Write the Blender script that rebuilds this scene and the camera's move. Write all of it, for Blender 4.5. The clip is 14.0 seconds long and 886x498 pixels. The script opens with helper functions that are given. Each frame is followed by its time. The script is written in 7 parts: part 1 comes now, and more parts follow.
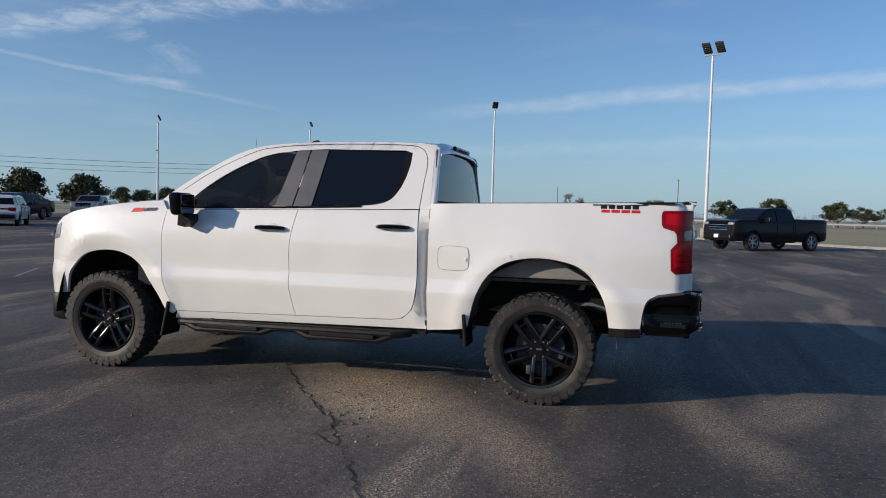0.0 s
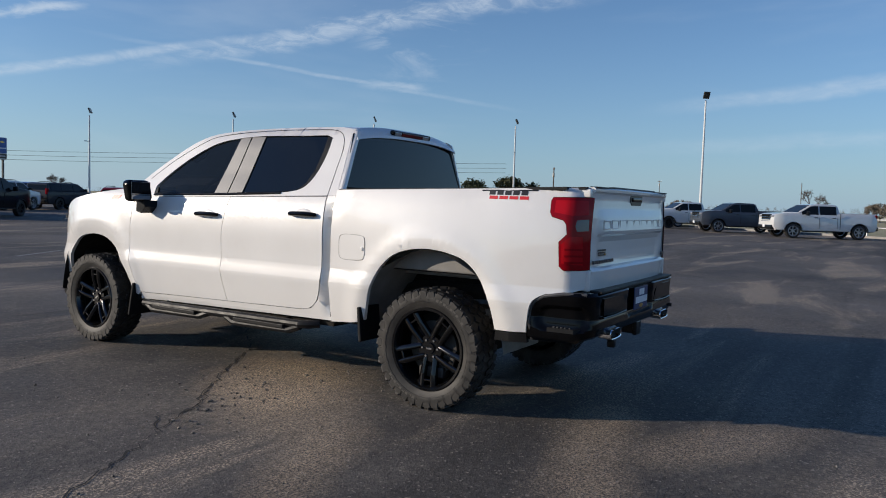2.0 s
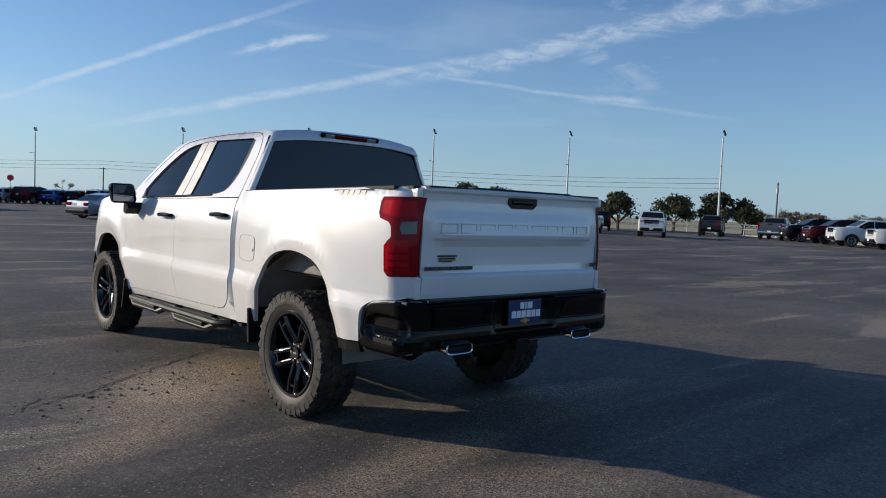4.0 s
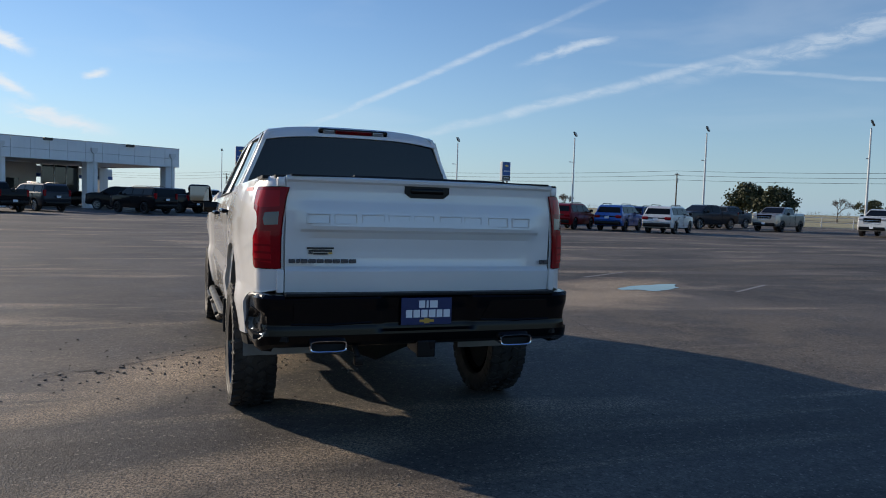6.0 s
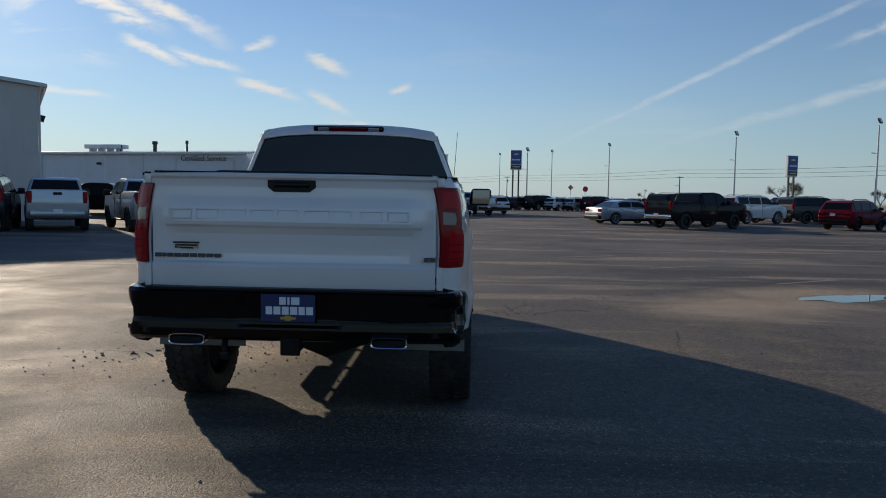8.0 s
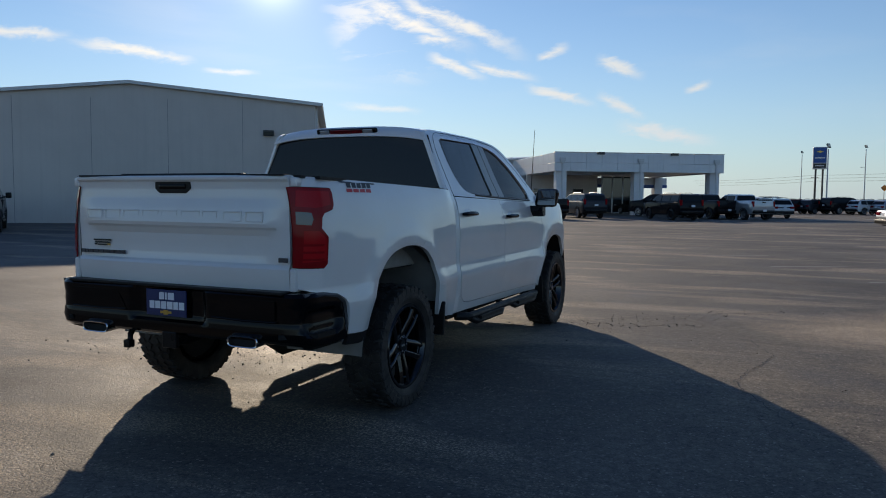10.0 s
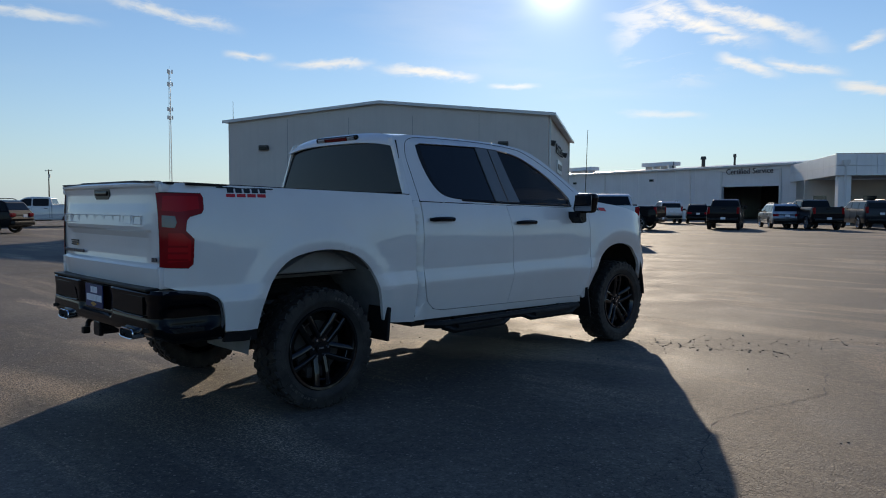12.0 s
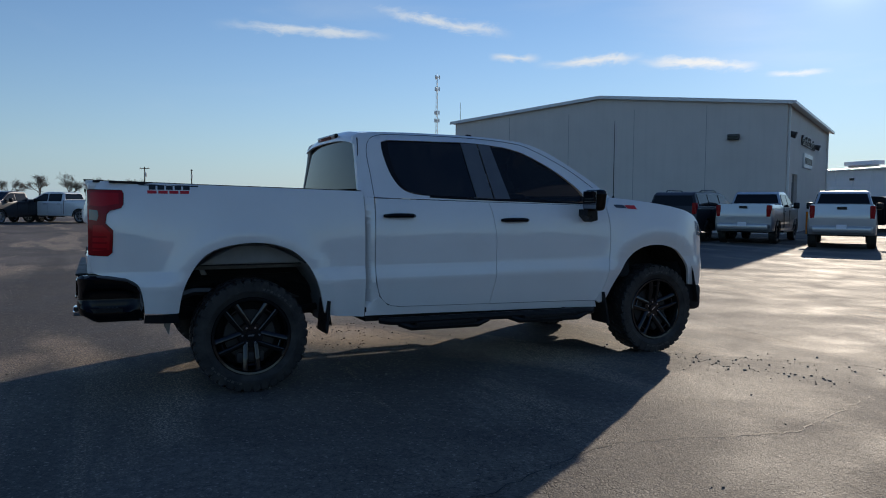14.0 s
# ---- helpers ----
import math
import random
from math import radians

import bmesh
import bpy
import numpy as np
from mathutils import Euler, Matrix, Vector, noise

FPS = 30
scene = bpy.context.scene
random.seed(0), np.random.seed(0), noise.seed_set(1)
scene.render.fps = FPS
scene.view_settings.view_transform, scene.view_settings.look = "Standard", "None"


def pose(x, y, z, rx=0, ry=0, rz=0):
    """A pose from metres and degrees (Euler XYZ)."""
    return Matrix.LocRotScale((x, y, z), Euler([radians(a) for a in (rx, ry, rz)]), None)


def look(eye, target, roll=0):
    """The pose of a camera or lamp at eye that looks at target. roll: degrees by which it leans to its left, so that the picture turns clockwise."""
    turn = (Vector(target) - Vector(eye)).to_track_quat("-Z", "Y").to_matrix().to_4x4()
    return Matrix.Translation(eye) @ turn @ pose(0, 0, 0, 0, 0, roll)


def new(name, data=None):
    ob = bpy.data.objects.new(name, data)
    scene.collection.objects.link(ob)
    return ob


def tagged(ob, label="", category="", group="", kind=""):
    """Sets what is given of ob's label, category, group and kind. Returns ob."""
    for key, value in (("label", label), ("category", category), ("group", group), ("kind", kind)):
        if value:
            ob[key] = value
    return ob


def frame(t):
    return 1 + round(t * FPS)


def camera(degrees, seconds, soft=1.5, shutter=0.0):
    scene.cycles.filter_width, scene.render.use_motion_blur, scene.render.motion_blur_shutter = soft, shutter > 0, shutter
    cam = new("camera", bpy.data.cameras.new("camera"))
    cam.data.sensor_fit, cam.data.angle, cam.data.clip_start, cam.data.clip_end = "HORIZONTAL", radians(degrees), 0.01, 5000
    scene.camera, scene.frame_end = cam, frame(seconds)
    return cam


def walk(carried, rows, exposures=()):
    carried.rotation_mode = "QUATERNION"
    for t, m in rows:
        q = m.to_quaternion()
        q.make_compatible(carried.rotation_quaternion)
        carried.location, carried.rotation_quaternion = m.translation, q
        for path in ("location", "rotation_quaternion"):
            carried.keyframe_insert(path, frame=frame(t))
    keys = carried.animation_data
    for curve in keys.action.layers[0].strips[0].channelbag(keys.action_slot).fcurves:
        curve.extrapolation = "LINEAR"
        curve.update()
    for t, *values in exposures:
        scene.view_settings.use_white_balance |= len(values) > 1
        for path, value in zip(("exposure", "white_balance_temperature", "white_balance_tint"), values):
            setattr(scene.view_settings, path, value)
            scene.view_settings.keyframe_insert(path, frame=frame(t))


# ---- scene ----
cam = camera(61.9, 14.0, soft=1.0)
PATH = [
    (0, (-6.446, -0.634, 1.427), (-4.511, -0.142, 1.323), 1.5),
    (0.5, (-6.179, -1.147, 1.422), (-4.283, -0.523, 1.309), 1.7),
    (1, (-5.873, -1.68, 1.41), (-4.03, -0.914, 1.285), 1.7),
    (1.5, (-5.534, -2.185, 1.403), (-3.757, -1.276, 1.274), 1.6),
    (2, (-5.174, -2.673, 1.415), (-3.474, -1.628, 1.287), 1.8),
    (2.5, (-4.812, -3.119, 1.42), (-3.191, -1.954, 1.293), 2.0),
    (3, (-4.406, -3.541, 1.415), (-2.87, -2.267, 1.293), 2.1),
    (3.5, (-3.967, -3.93, 1.416), (-2.524, -2.55, 1.297), 2.2),
    (4, (-3.498, -4.244, 1.408), (-2.164, -2.757, 1.3), 2.5),
    (4.2, (-3.275, -4.352, 1.42), (-1.999, -2.817, 1.31), 2.6),
    (6.3, (-1.029, -5.206, 1.405), (-0.456, -3.294, 1.278), 1.5),
    (6.5, (-0.791, -5.243, 1.412), (-0.294, -3.31, 1.282), 1.3),
    (7, (-0.22, -5.268, 1.417), (0.094, -3.298, 1.275), 1.0),
    (7.5, (0.377, -5.265, 1.411), (0.508, -3.274, 1.268), 0.9),
    (8, (0.968, -5.19, 1.413), (0.908, -3.195, 1.274), 1.0),
    (8.2, (1.196, -5.14, 1.39), (1.058, -3.149, 1.256), 0.9),
    (10.3, (3.549, -4.26, 1.412), (2.639, -2.484, 1.279), 0.6),
    (10.5, (3.762, -4.135, 1.396), (2.786, -2.394, 1.267), 0.7),
    (11, (4.24, -3.786, 1.394), (3.105, -2.144, 1.271), 0.6),
    (11.5, (4.691, -3.387, 1.388), (3.41, -1.857, 1.271), 0.4),
    (12, (5.139, -2.967, 1.39), (3.723, -1.56, 1.275), 0.2),
    (12.5, (5.503, -2.522, 1.392), (3.974, -1.238, 1.28), 0.5),
    (13, (5.877, -2.04, 1.388), (4.246, -0.889, 1.272), 0.5),
    (13.5, (6.155, -1.52, 1.391), (4.428, -0.518, 1.27), 0.5),
    (14, (6.428, -0.984, 1.391), (4.617, -0.145, 1.267), 0.4),
]
walk(cam, [(t, look(eye, target, roll)) for t, eye, target, roll in PATH],
     exposures=[(0, -0.12, 6250, 10), (4, -0.03, 6250, 10), (6.5, 0.06, 6650, 10), (7.2, -0.05, 6850, 10), (8.2, -0.26, 6850, 10), (10.3, -0.06, 6850, 10), (12, -0.06, 6800, 10), (14, -0.16, 6450, 10)])
SUN_DIR = Vector((-0.578, 0.771, 0.278)).normalized()
SUN_EL = math.asin(SUN_DIR.z)
SUN_AZ = math.atan2(SUN_DIR.x, SUN_DIR.y)
SITE = 0.555                      # heading of the buildings and the parking rows
WARM = (1.0, 0.86, 0.69)
SKY_POWER = 0.122
SKY_TINT = (0.74, 0.88, 1.06, 1)

# ------------------------------------------------------------------ world and sun
world = bpy.data.worlds.new("sky")
scene.world = world
world.use_nodes = True
wn, wl = world.node_tree.nodes, world.node_tree.links
wn.clear()


def wnode(kind, **values):
    n = wn.new(kind)
    for key, v in values.items():
        n.inputs[int(key[1:])].default_value = v
    return n


def wmath(op, a, b=None, c=None):
    n = wn.new("ShaderNodeMath")
    n.operation = op
    for i, v in enumerate((a, b, c)):
        if v is None:
            continue
        if isinstance(v, (int, float)):
            n.inputs[i].default_value = v
        else:
            wl.new(v, n.inputs[i])
    return n.outputs[0]


sky = wn.new("ShaderNodeTexSky")
sky.sky_type = "NISHITA"
sky.sun_disc = False
sky.sun_elevation = SUN_EL
sky.sun_rotation = SUN_AZ
sky.altitude = 100
sky.air_density, sky.dust_density, sky.ozone_density = 1.0, 0.03, 2.5
coord = wn.new("ShaderNodeTexCoord")
split = wn.new("ShaderNodeSeparateXYZ")
wl.new(coord.outputs["Generated"], split.inputs[0])


def wdot(vec):
    n = wn.new("ShaderNodeVectorMath")
    n.operation = "DOT_PRODUCT"
    wl.new(coord.outputs["Generated"], n.inputs[0])
    n.inputs[1].default_value = vec
    return n.outputs["Value"]


def wnoise(scale, detail, stretch, turn, rough=0.55, distort=0.0):
    mp = wn.new("ShaderNodeMapping")
    mp.inputs["Scale"].default_value = stretch
    mp.inputs["Rotation"].default_value = turn
    wl.new(coord.outputs["Generated"], mp.inputs[0])
    n = wn.new("ShaderNodeTexNoise")
    n.inputs["Scale"].default_value = scale
    n.inputs["Detail"].default_value = detail
    n.inputs["Roughness"].default_value = rough
    n.inputs["Distortion"].default_value = distort
    wl.new(mp.outputs[0], n.inputs["Vector"])
    return n.outputs[0]


def wramp(value, lo, hi):
    n = wn.new("ShaderNodeMapRange")
    n.interpolation_type = "SMOOTHSTEP"
    n.inputs["From Min"].default_value = lo
    n.inputs["From Max"].default_value = hi
    wl.new(value, n.inputs["Value"])
    return n.outputs[0]


def bearing(az, el):
    a, e = radians(az), radians(el)
    return Vector((math.cos(a) * math.cos(e), math.sin(a) * math.cos(e), math.sin(e)))


ragged = wnoise(9.0, 5, (1, 1, 2.2), (0, 0, 0.3), 0.6, 0.4)
fine = wnoise(26.0, 6, (1, 1, 3.0), (0.2, 0, 0.6), 0.65, 0.6)
cloud = None


def add_cloud(layer):
    global cloud
    cloud = layer if cloud is None else wmath("MAXIMUM", cloud, layer)


def streak(a, b, width, power, fade=6.0, lumpy=0.5):
    """A thin high streak of cloud between two bearings (azimuth, elevation in degrees)."""
    va, vb = bearing(*a), bearing(*b)
    across = va.cross(vb).normalized()
    mid = (va + vb).normalized()
    reach = math.cos(va.angle(vb) / 2)
    off = wmath("ABSOLUTE", wmath("ADD", wdot(across), wmath("MULTIPLY", wmath("SUBTRACT", ragged, 0.5), radians(width) * 1.6)))
    body = wramp(off, radians(width), radians(width) * 0.1)
    near = wramp(wdot(mid), reach - radians(fade) * 0.5, reach + radians(fade) * 0.35)
    lump = wmath("ADD", wmath("MULTIPLY", wramp(fine, 0.35, 0.7), lumpy), 1 - lumpy)
    add_cloud(wmath("MULTIPLY", wmath("MULTIPLY", body, near), wmath("MULTIPLY", lump, power)))


def feather(a, b, width, power):
    """A short torn wisp of cirrus from its dense head at one bearing to its thin tail at another."""
    va, vb = bearing(*a), bearing(*b)
    along = (vb - va).normalized()
    across = va.cross(vb).normalized()
    head = va.dot(along)
    u = wmath("DIVIDE", wmath("SUBTRACT", wdot(along), head), (vb - va).length)
    bend = wmath("MULTIPLY", wmath("SUBTRACT", ragged, 0.5), radians(width) * 3.0)
    off = wmath("ABSOLUTE", wmath("ADD", wdot(across), bend))
    spread = wmath("SUBTRACT", off, wmath("MULTIPLY", wmath("SUBTRACT", fine, 0.5), radians(width) * 2.2))
    body = wramp(spread, radians(width) * 1.15, radians(width) * -0.2)
    ends = wmath("MULTIPLY", wramp(u, -0.15, 0.25), wramp(u, 1.15, 0.55))
    facing = wramp(wdot((va + vb).normalized()), 0.5, 0.7)
    add_cloud(wmath("MULTIPLY", wmath("MULTIPLY", body, ends), wmath("MULTIPLY", facing, power)))


def wisps(at, radius, power, lo=0.5, hi=0.72):
    """A patch of torn cirrus round a bearing."""
    near = wramp(wdot(bearing(*at)), math.cos(radians(radius)), math.cos(radians(radius * 0.35)))
    add_cloud(wmath("MULTIPLY", wmath("MULTIPLY", near, wramp(torn, lo, hi)), power))


torn = wnoise(7.0, 8, (1.0, 1.0, 3.4), (0.25, 0.1, 0.9), 0.62, 0.9)
streak((71.5, 5.2), (40, 12.7), 0.55, 0.46, 5, 0.6)
streak((50, 10.3), (24, 15.4), 1.15, 0.55, 4, 0.8)
streak((80.5, 5.4), (61.0, 14.1), 0.36, 0.5, 3, 0.6)
feather((57.6, 12.6), (64.5, 10.7), 0.4, 0.6)
streak((50.5, 10.2), (33.0, 8.1), 0.25, 0.38, 4, 0.5)
streak((10.5, 7.9), (-20.0, 9.6), 0.8, 0.42, 5, 0.45)
feather((33.3, 8.4), (38.4, 8.7), 0.4, 0.4)
streak((12, 4.6), (-14, 5.4), 0.8, 0.22, 6, 0.5)
feather((160.4, 12.4), (171.4, 12.8), 0.4, 0.9)
feather((151.0, 12.8), (160.8, 14.4), 0.55, 0.95)
feather((140.8, 10.7), (147.6, 10.3), 0.5, 0.95)
feather((132.8, 9.6), (140.6, 10.5), 0.5, 1.0)
feather((131.6, 9.3), (127.8, 9.1), 0.28, 0.7)
feather((116, 6.6), (122, 7.0), 0.3, 0.55)
wisps((117.5, 13.8), 6.0, 0.7, 0.48, 0.66)
for a, b, width in (((115.9, 12.0), (112.6, 11.8), 0.5), ((120.0, 14.6), (112.2, 11.3), 0.8), ((117.5, 15.0), (108.0, 10.9), 0.7), ((115.0, 10.6), (110.9, 9.0), 0.45),
                    ((111.9, 10.0), (106.9, 9.0), 0.5), ((107.4, 8.2), (102.6, 7.1), 0.55), ((102.1, 7.7), (98.9, 6.1), 0.5), ((102.2, 10.4), (99.0, 9.3), 0.5),
                    ((106.8, 10.6), (104.6, 11.5), 0.4), ((96.0, 7.9), (94.3, 8.5), 0.35), ((100.4, 5.5), (93.9, 4.2), 0.6), ((151.4, 11.0), (148.0, 10.9), 0.35)):
    feather(a, b, width, 1.0)
wisps((34, 14.5), 6.5, 0.42, 0.48, 0.70)
veil = wmath("MULTIPLY", wramp(wnoise(3.0, 5, (1, 1, 5.0), (0, 0.05, 0.2), 0.5, 0.3), 0.5, 0.8), 0.16)
add_cloud(veil)
cover = wmath("MULTIPLY", cloud, wramp(split.outputs[2], 0.005, 0.09))
glow = wmath("POWER", wmath("MAXIMUM", wdot(tuple(SUN_DIR)), 0.0), 14.0)
white = wn.new("ShaderNodeMixRGB")
white.inputs[1].default_value = (5.6, 6.2, 6.8, 1)
white.inputs[2].default_value = (8.8, 8.6, 8.3, 1)
wl.new(glow, white.inputs[0])
mixsky = wn.new("ShaderNodeMixRGB")
wl.new(cover, mixsky.inputs[0])
tinted = wn.new("ShaderNodeMixRGB")
tinted.blend_type = "MULTIPLY"
tinted.inputs[0].default_value = 1.0
tinted.inputs[2].default_value = SKY_TINT
wl.new(sky.outputs[0], tinted.inputs[1])
haze = wn.new("ShaderNodeMixRGB")
hazed = wmath("MULTIPLY", wmath("EXPONENT", wmath("MULTIPLY", wmath("MAXIMUM", split.outputs[2], 0.0), -8.5)), 0.85)
wl.new(hazed, haze.inputs[0])
wl.new(tinted.outputs[0], haze.inputs[1])
airlight = wn.new("ShaderNodeMixRGB")
airlight.inputs[1].default_value = (2.4, 3.6, 4.75, 1)
airlight.inputs[2].default_value = (4.9, 5.7, 6.3, 1)
wl.new(wmath("POWER", wmath("MULTIPLY", wmath("ADD", wdot(tuple(SUN_DIR)), 1.0), 0.5), 4.0), airlight.inputs[0])
wl.new(airlight.outputs[0], haze.inputs[2])
wl.new(haze.outputs[0], mixsky.inputs[1])
wl.new(white.outputs[0], mixsky.inputs[2])
back = wn.new("ShaderNodeBackground")
back.inputs[1].default_value = SKY_POWER
# the clear winter sky deepens towards the zenith
deep = wn.new("ShaderNodeMixRGB")
deep.blend_type = "MULTIPLY"
deep.inputs[2].default_value = (0.55, 0.68, 0.88, 1)
wl.new(wramp(split.outputs[2], 0.26, 0.85), deep.inputs[0])
wl.new(mixsky.outputs[0], deep.inputs[1])
# bright aureole of thin cirrus round the sun
toward = wmath("MAXIMUM", wdot(tuple(SUN_DIR)), 0.0)
halo = wmath("ADD", wmath("MULTIPLY", wmath("POWER", toward, 1800.0), 7.0), wmath("MULTIPLY", wmath("POWER", toward, 90.0), 1.5))
ring_light = wn.new("ShaderNodeMixRGB")
ring_light.blend_type = "ADD"
ring_light.inputs[0].default_value = 1.0
tint = wn.new("ShaderNodeVectorMath")
tint.operation = "SCALE"
tint.inputs[0].default_value = (1.0, 0.93, 0.86)
wl.new(halo, tint.inputs["Scale"])
wl.new(deep.outputs[0], ring_light.inputs[1])
wl.new(tint.outputs[0], ring_light.inputs[2])
wl.new(ring_light.outputs[0], back.inputs[0])
outw = wn.new("ShaderNodeOutputWorld")
wl.new(back.outputs[0], outw.inputs[0])

sun = new("sun", bpy.data.lights.new("sun", "SUN"))
sun.data.energy, sun.data.angle, sun.data.color = 4.4, radians(0.55), WARM
sun.matrix_world = look(SUN_DIR * 60, (0, 0, 0))


# ------------------------------------------------------------------ materials
class Mat:
    """A node material with short ways to add textures to it."""

    def __init__(self, name, color=(0.5, 0.5, 0.5), rough=0.5, metal=0.0, **more):
        self.m = bpy.data.materials.new(name)
        self.m.use_nodes = True
        self.nodes, self.links = self.m.node_tree.nodes, self.m.node_tree.links
        self.b = self.nodes["Principled BSDF"]
        self.set("Base Color", (*color, 1))
        self.set("Roughness", rough)
        self.set("Metallic", metal)
        for key, v in more.items():
            self.set(key.replace("_", " "), v)
        self.m.diffuse_color = (*color, 1)

    def set(self, key, v):
        if hasattr(v, "is_linked"):
            self.links.new(v, self.b.inputs[key])
        else:
            self.b.inputs[key].default_value = v

    def place(self, scale=(1, 1, 1), kind="Object"):
        if kind == "World":
            src = self.nodes.new("ShaderNodeNewGeometry").outputs["Position"]
        else:
            src = self.nodes.new("ShaderNodeTexCoord").outputs[kind]
        mp = self.nodes.new("ShaderNodeMapping")
        mp.inputs["Scale"].default_value = scale
        self.links.new(src, mp.inputs[0])
        return mp.outputs[0]

    def noise(self, scale, detail=4, rough=0.55, distort=0.0, where=None):
        n = self.nodes.new("ShaderNodeTexNoise")
        for key, v in (("Scale", scale), ("Detail", detail), ("Roughness", rough), ("Distortion", distort)):
            n.inputs[key].default_value = v
        self.links.new(where or self.place(), n.inputs["Vector"])
        return n.outputs[0]

    def ramp(self, value, lo, hi, to=(0, 1)):
        n = self.nodes.new("ShaderNodeMapRange")
        for key, v in (("From Min", lo), ("From Max", hi), ("To Min", to[0]), ("To Max", to[1])):
            n.inputs[key].default_value = v
        self.links.new(value, n.inputs["Value"])
        return n.outputs[0]

    def math(self, op, a, b=0.0):
        n = self.nodes.new("ShaderNodeMath")
        n.operation = op
        for i, v in enumerate((a, b)):
            if isinstance(v, (int, float)):
                n.inputs[i].default_value = v
            else:
                self.links.new(v, n.inputs[i])
        return n.outputs[0]

    def mix(self, fac, a, b, blend="MIX"):
        n = self.nodes.new("ShaderNodeMixRGB")
        n.blend_type = blend
        for i, v in enumerate((fac, a, b)):
            if isinstance(v, tuple):
                n.inputs[i].default_value = (*v, 1)
            elif isinstance(v, (int, float)):
                n.inputs[i].default_value = v
            else:
                self.links.new(v, n.inputs[i])
        return n.outputs[0]

    def bump(self, height, strength=0.3, distance=0.01):
        n = self.nodes.new("ShaderNodeBump")
        n.inputs["Strength"].default_value = strength
        n.inputs["Distance"].default_value = distance
        self.links.new(height, n.inputs["Height"])
        self.links.new(n.outputs[0], self.b.inputs["Normal"])
        return self


def paint(name, color, metal=0.0, rough=0.35):
    light = max(color) > 0.3
    p = Mat(name, color, rough, metal, Coat_Weight=1.0 if light else 0.55, Coat_Roughness=0.03, Coat_IOR=1.75 if light else 1.33, Specular_IOR_Level=0.5 if light else 0.03)
    dust = p.ramp(p.noise(2.2, 6), 0.35, 0.75)
    film = p.mix(p.math("MULTIPLY", dust, 0.10 if max(color) > 0.3 else 0.006), (*color,), (0.35, 0.31, 0.26))
    p.set("Base Color", film)
    p.set("Roughness", p.ramp(p.noise(40, 3), 0.3, 0.7, (rough * 0.85, rough * 1.2)))
    p.set("Coat Roughness", p.ramp(p.noise(3.0, 5), 0.3, 0.75, (0.02, 0.07)))
    return p.m


def plastic(name, color, rough=0.55, grain=300, strength=0.15):
    p = Mat(name, color, rough, 0.0, Specular_IOR_Level=0.5 if max(color) > 0.03 else 0.22)
    worn = p.noise(4, 5)
    p.set("Base Color", p.mix(p.ramp(worn, 0.4, 0.8), color, tuple(c * 1.5 + 0.002 for c in color)))
    p.set("Roughness", p.ramp(p.noise(12, 4), 0.3, 0.7, (rough * 0.85, min(1, rough * 1.15))))
    return p.bump(p.noise(grain, 2), strength, 0.002).m


M = {}
M["white"] = paint("pearl_white_paint", (0.82, 0.80, 0.765), 0.0, 0.4)
M["black_plastic"] = plastic("black_plastic", (0.009, 0.009, 0.0095), 0.5)
M["satin_black"] = plastic("satin_black", (0.007, 0.007, 0.0075), 0.3, 200, 0.05)
M["gloss_black"] = Mat("gloss_black_paint", (0.003, 0.003, 0.0035), 0.10, 0.0, Specular_IOR_Level=0.22).m
M["brake_iron"] = plastic("rusty_brake_iron", (0.035, 0.031, 0.028), 0.6, 80, 0.2)
M["wheel_black"] = Mat("gloss_black_wheel", (0.005, 0.005, 0.0055), 0.10, 0.0, Specular_IOR_Level=0.6).m
M["step_grey"] = Mat("worn_step_grit", (0.045, 0.045, 0.045), 0.7).m
# grey that paints the light caught on the bumper edge
M["edge_highlight"] = plastic("grey_edge_highlight", (0.06, 0.06, 0.062), 0.45, 200, 0.1)
M["primer"] = plastic("grey_primed_steel", (0.20, 0.19, 0.175), 0.6, 90, 0.15)
# shade of gaps and hollows put into one dark colour; seams share it
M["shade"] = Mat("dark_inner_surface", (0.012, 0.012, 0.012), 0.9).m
M["chrome"] = Mat("chrome", (0.75, 0.75, 0.76), 0.08, 1.0).m
M["mirror"] = Mat("mirror_glass", (0.22, 0.23, 0.25), 0.03, 1.0).m
M["steel"] = Mat("dull_steel", (0.22, 0.21, 0.2), 0.45, 1.0).m
M["liner"] = plastic("grey_fender_liner", (0.20, 0.195, 0.185), 0.8, 120, 0.3)
M["under"] = plastic("dusty_underbody", (0.018, 0.016, 0.014), 0.85, 60, 0.4)
rub = Mat("tyre_rubber", (0.022, 0.021, 0.020), 0.58, 0.0, Specular_IOR_Level=0.45)
rub.set("Base Color", rub.mix(rub.ramp(rub.noise(9, 6), 0.4, 0.75), (0.011, 0.0105, 0.010), (0.046, 0.041, 0.036)))
M["rubber"] = rub.bump(rub.noise(160, 3), 0.2, 0.003).m
M["red_lens"] = Mat("red_lens", (0.27, 0.003, 0.008), 0.10, 0.0, Specular_IOR_Level=0.2).m
M["dark_red_lens"] = Mat("dark_red_lens", (0.12, 0.002, 0.004), 0.1, 0.0, Specular_IOR_Level=0.5).m
M["bright_red_lens"] = Mat("bright_red_lens", (0.46, 0.006, 0.012), 0.12, 0.0, Specular_IOR_Level=0.2).m
M["clear_lens"] = Mat("clear_lens", (0.36, 0.36, 0.37), 0.12, 0.3, Coat_Weight=1.0).m
M["reverse_lens"] = Mat("reversing_lens", (0.11, 0.10, 0.10), 0.15, 0.2, Coat_Weight=0.6).m
M["amber"] = Mat("amber_lens", (0.6, 0.18, 0.02), 0.15).m
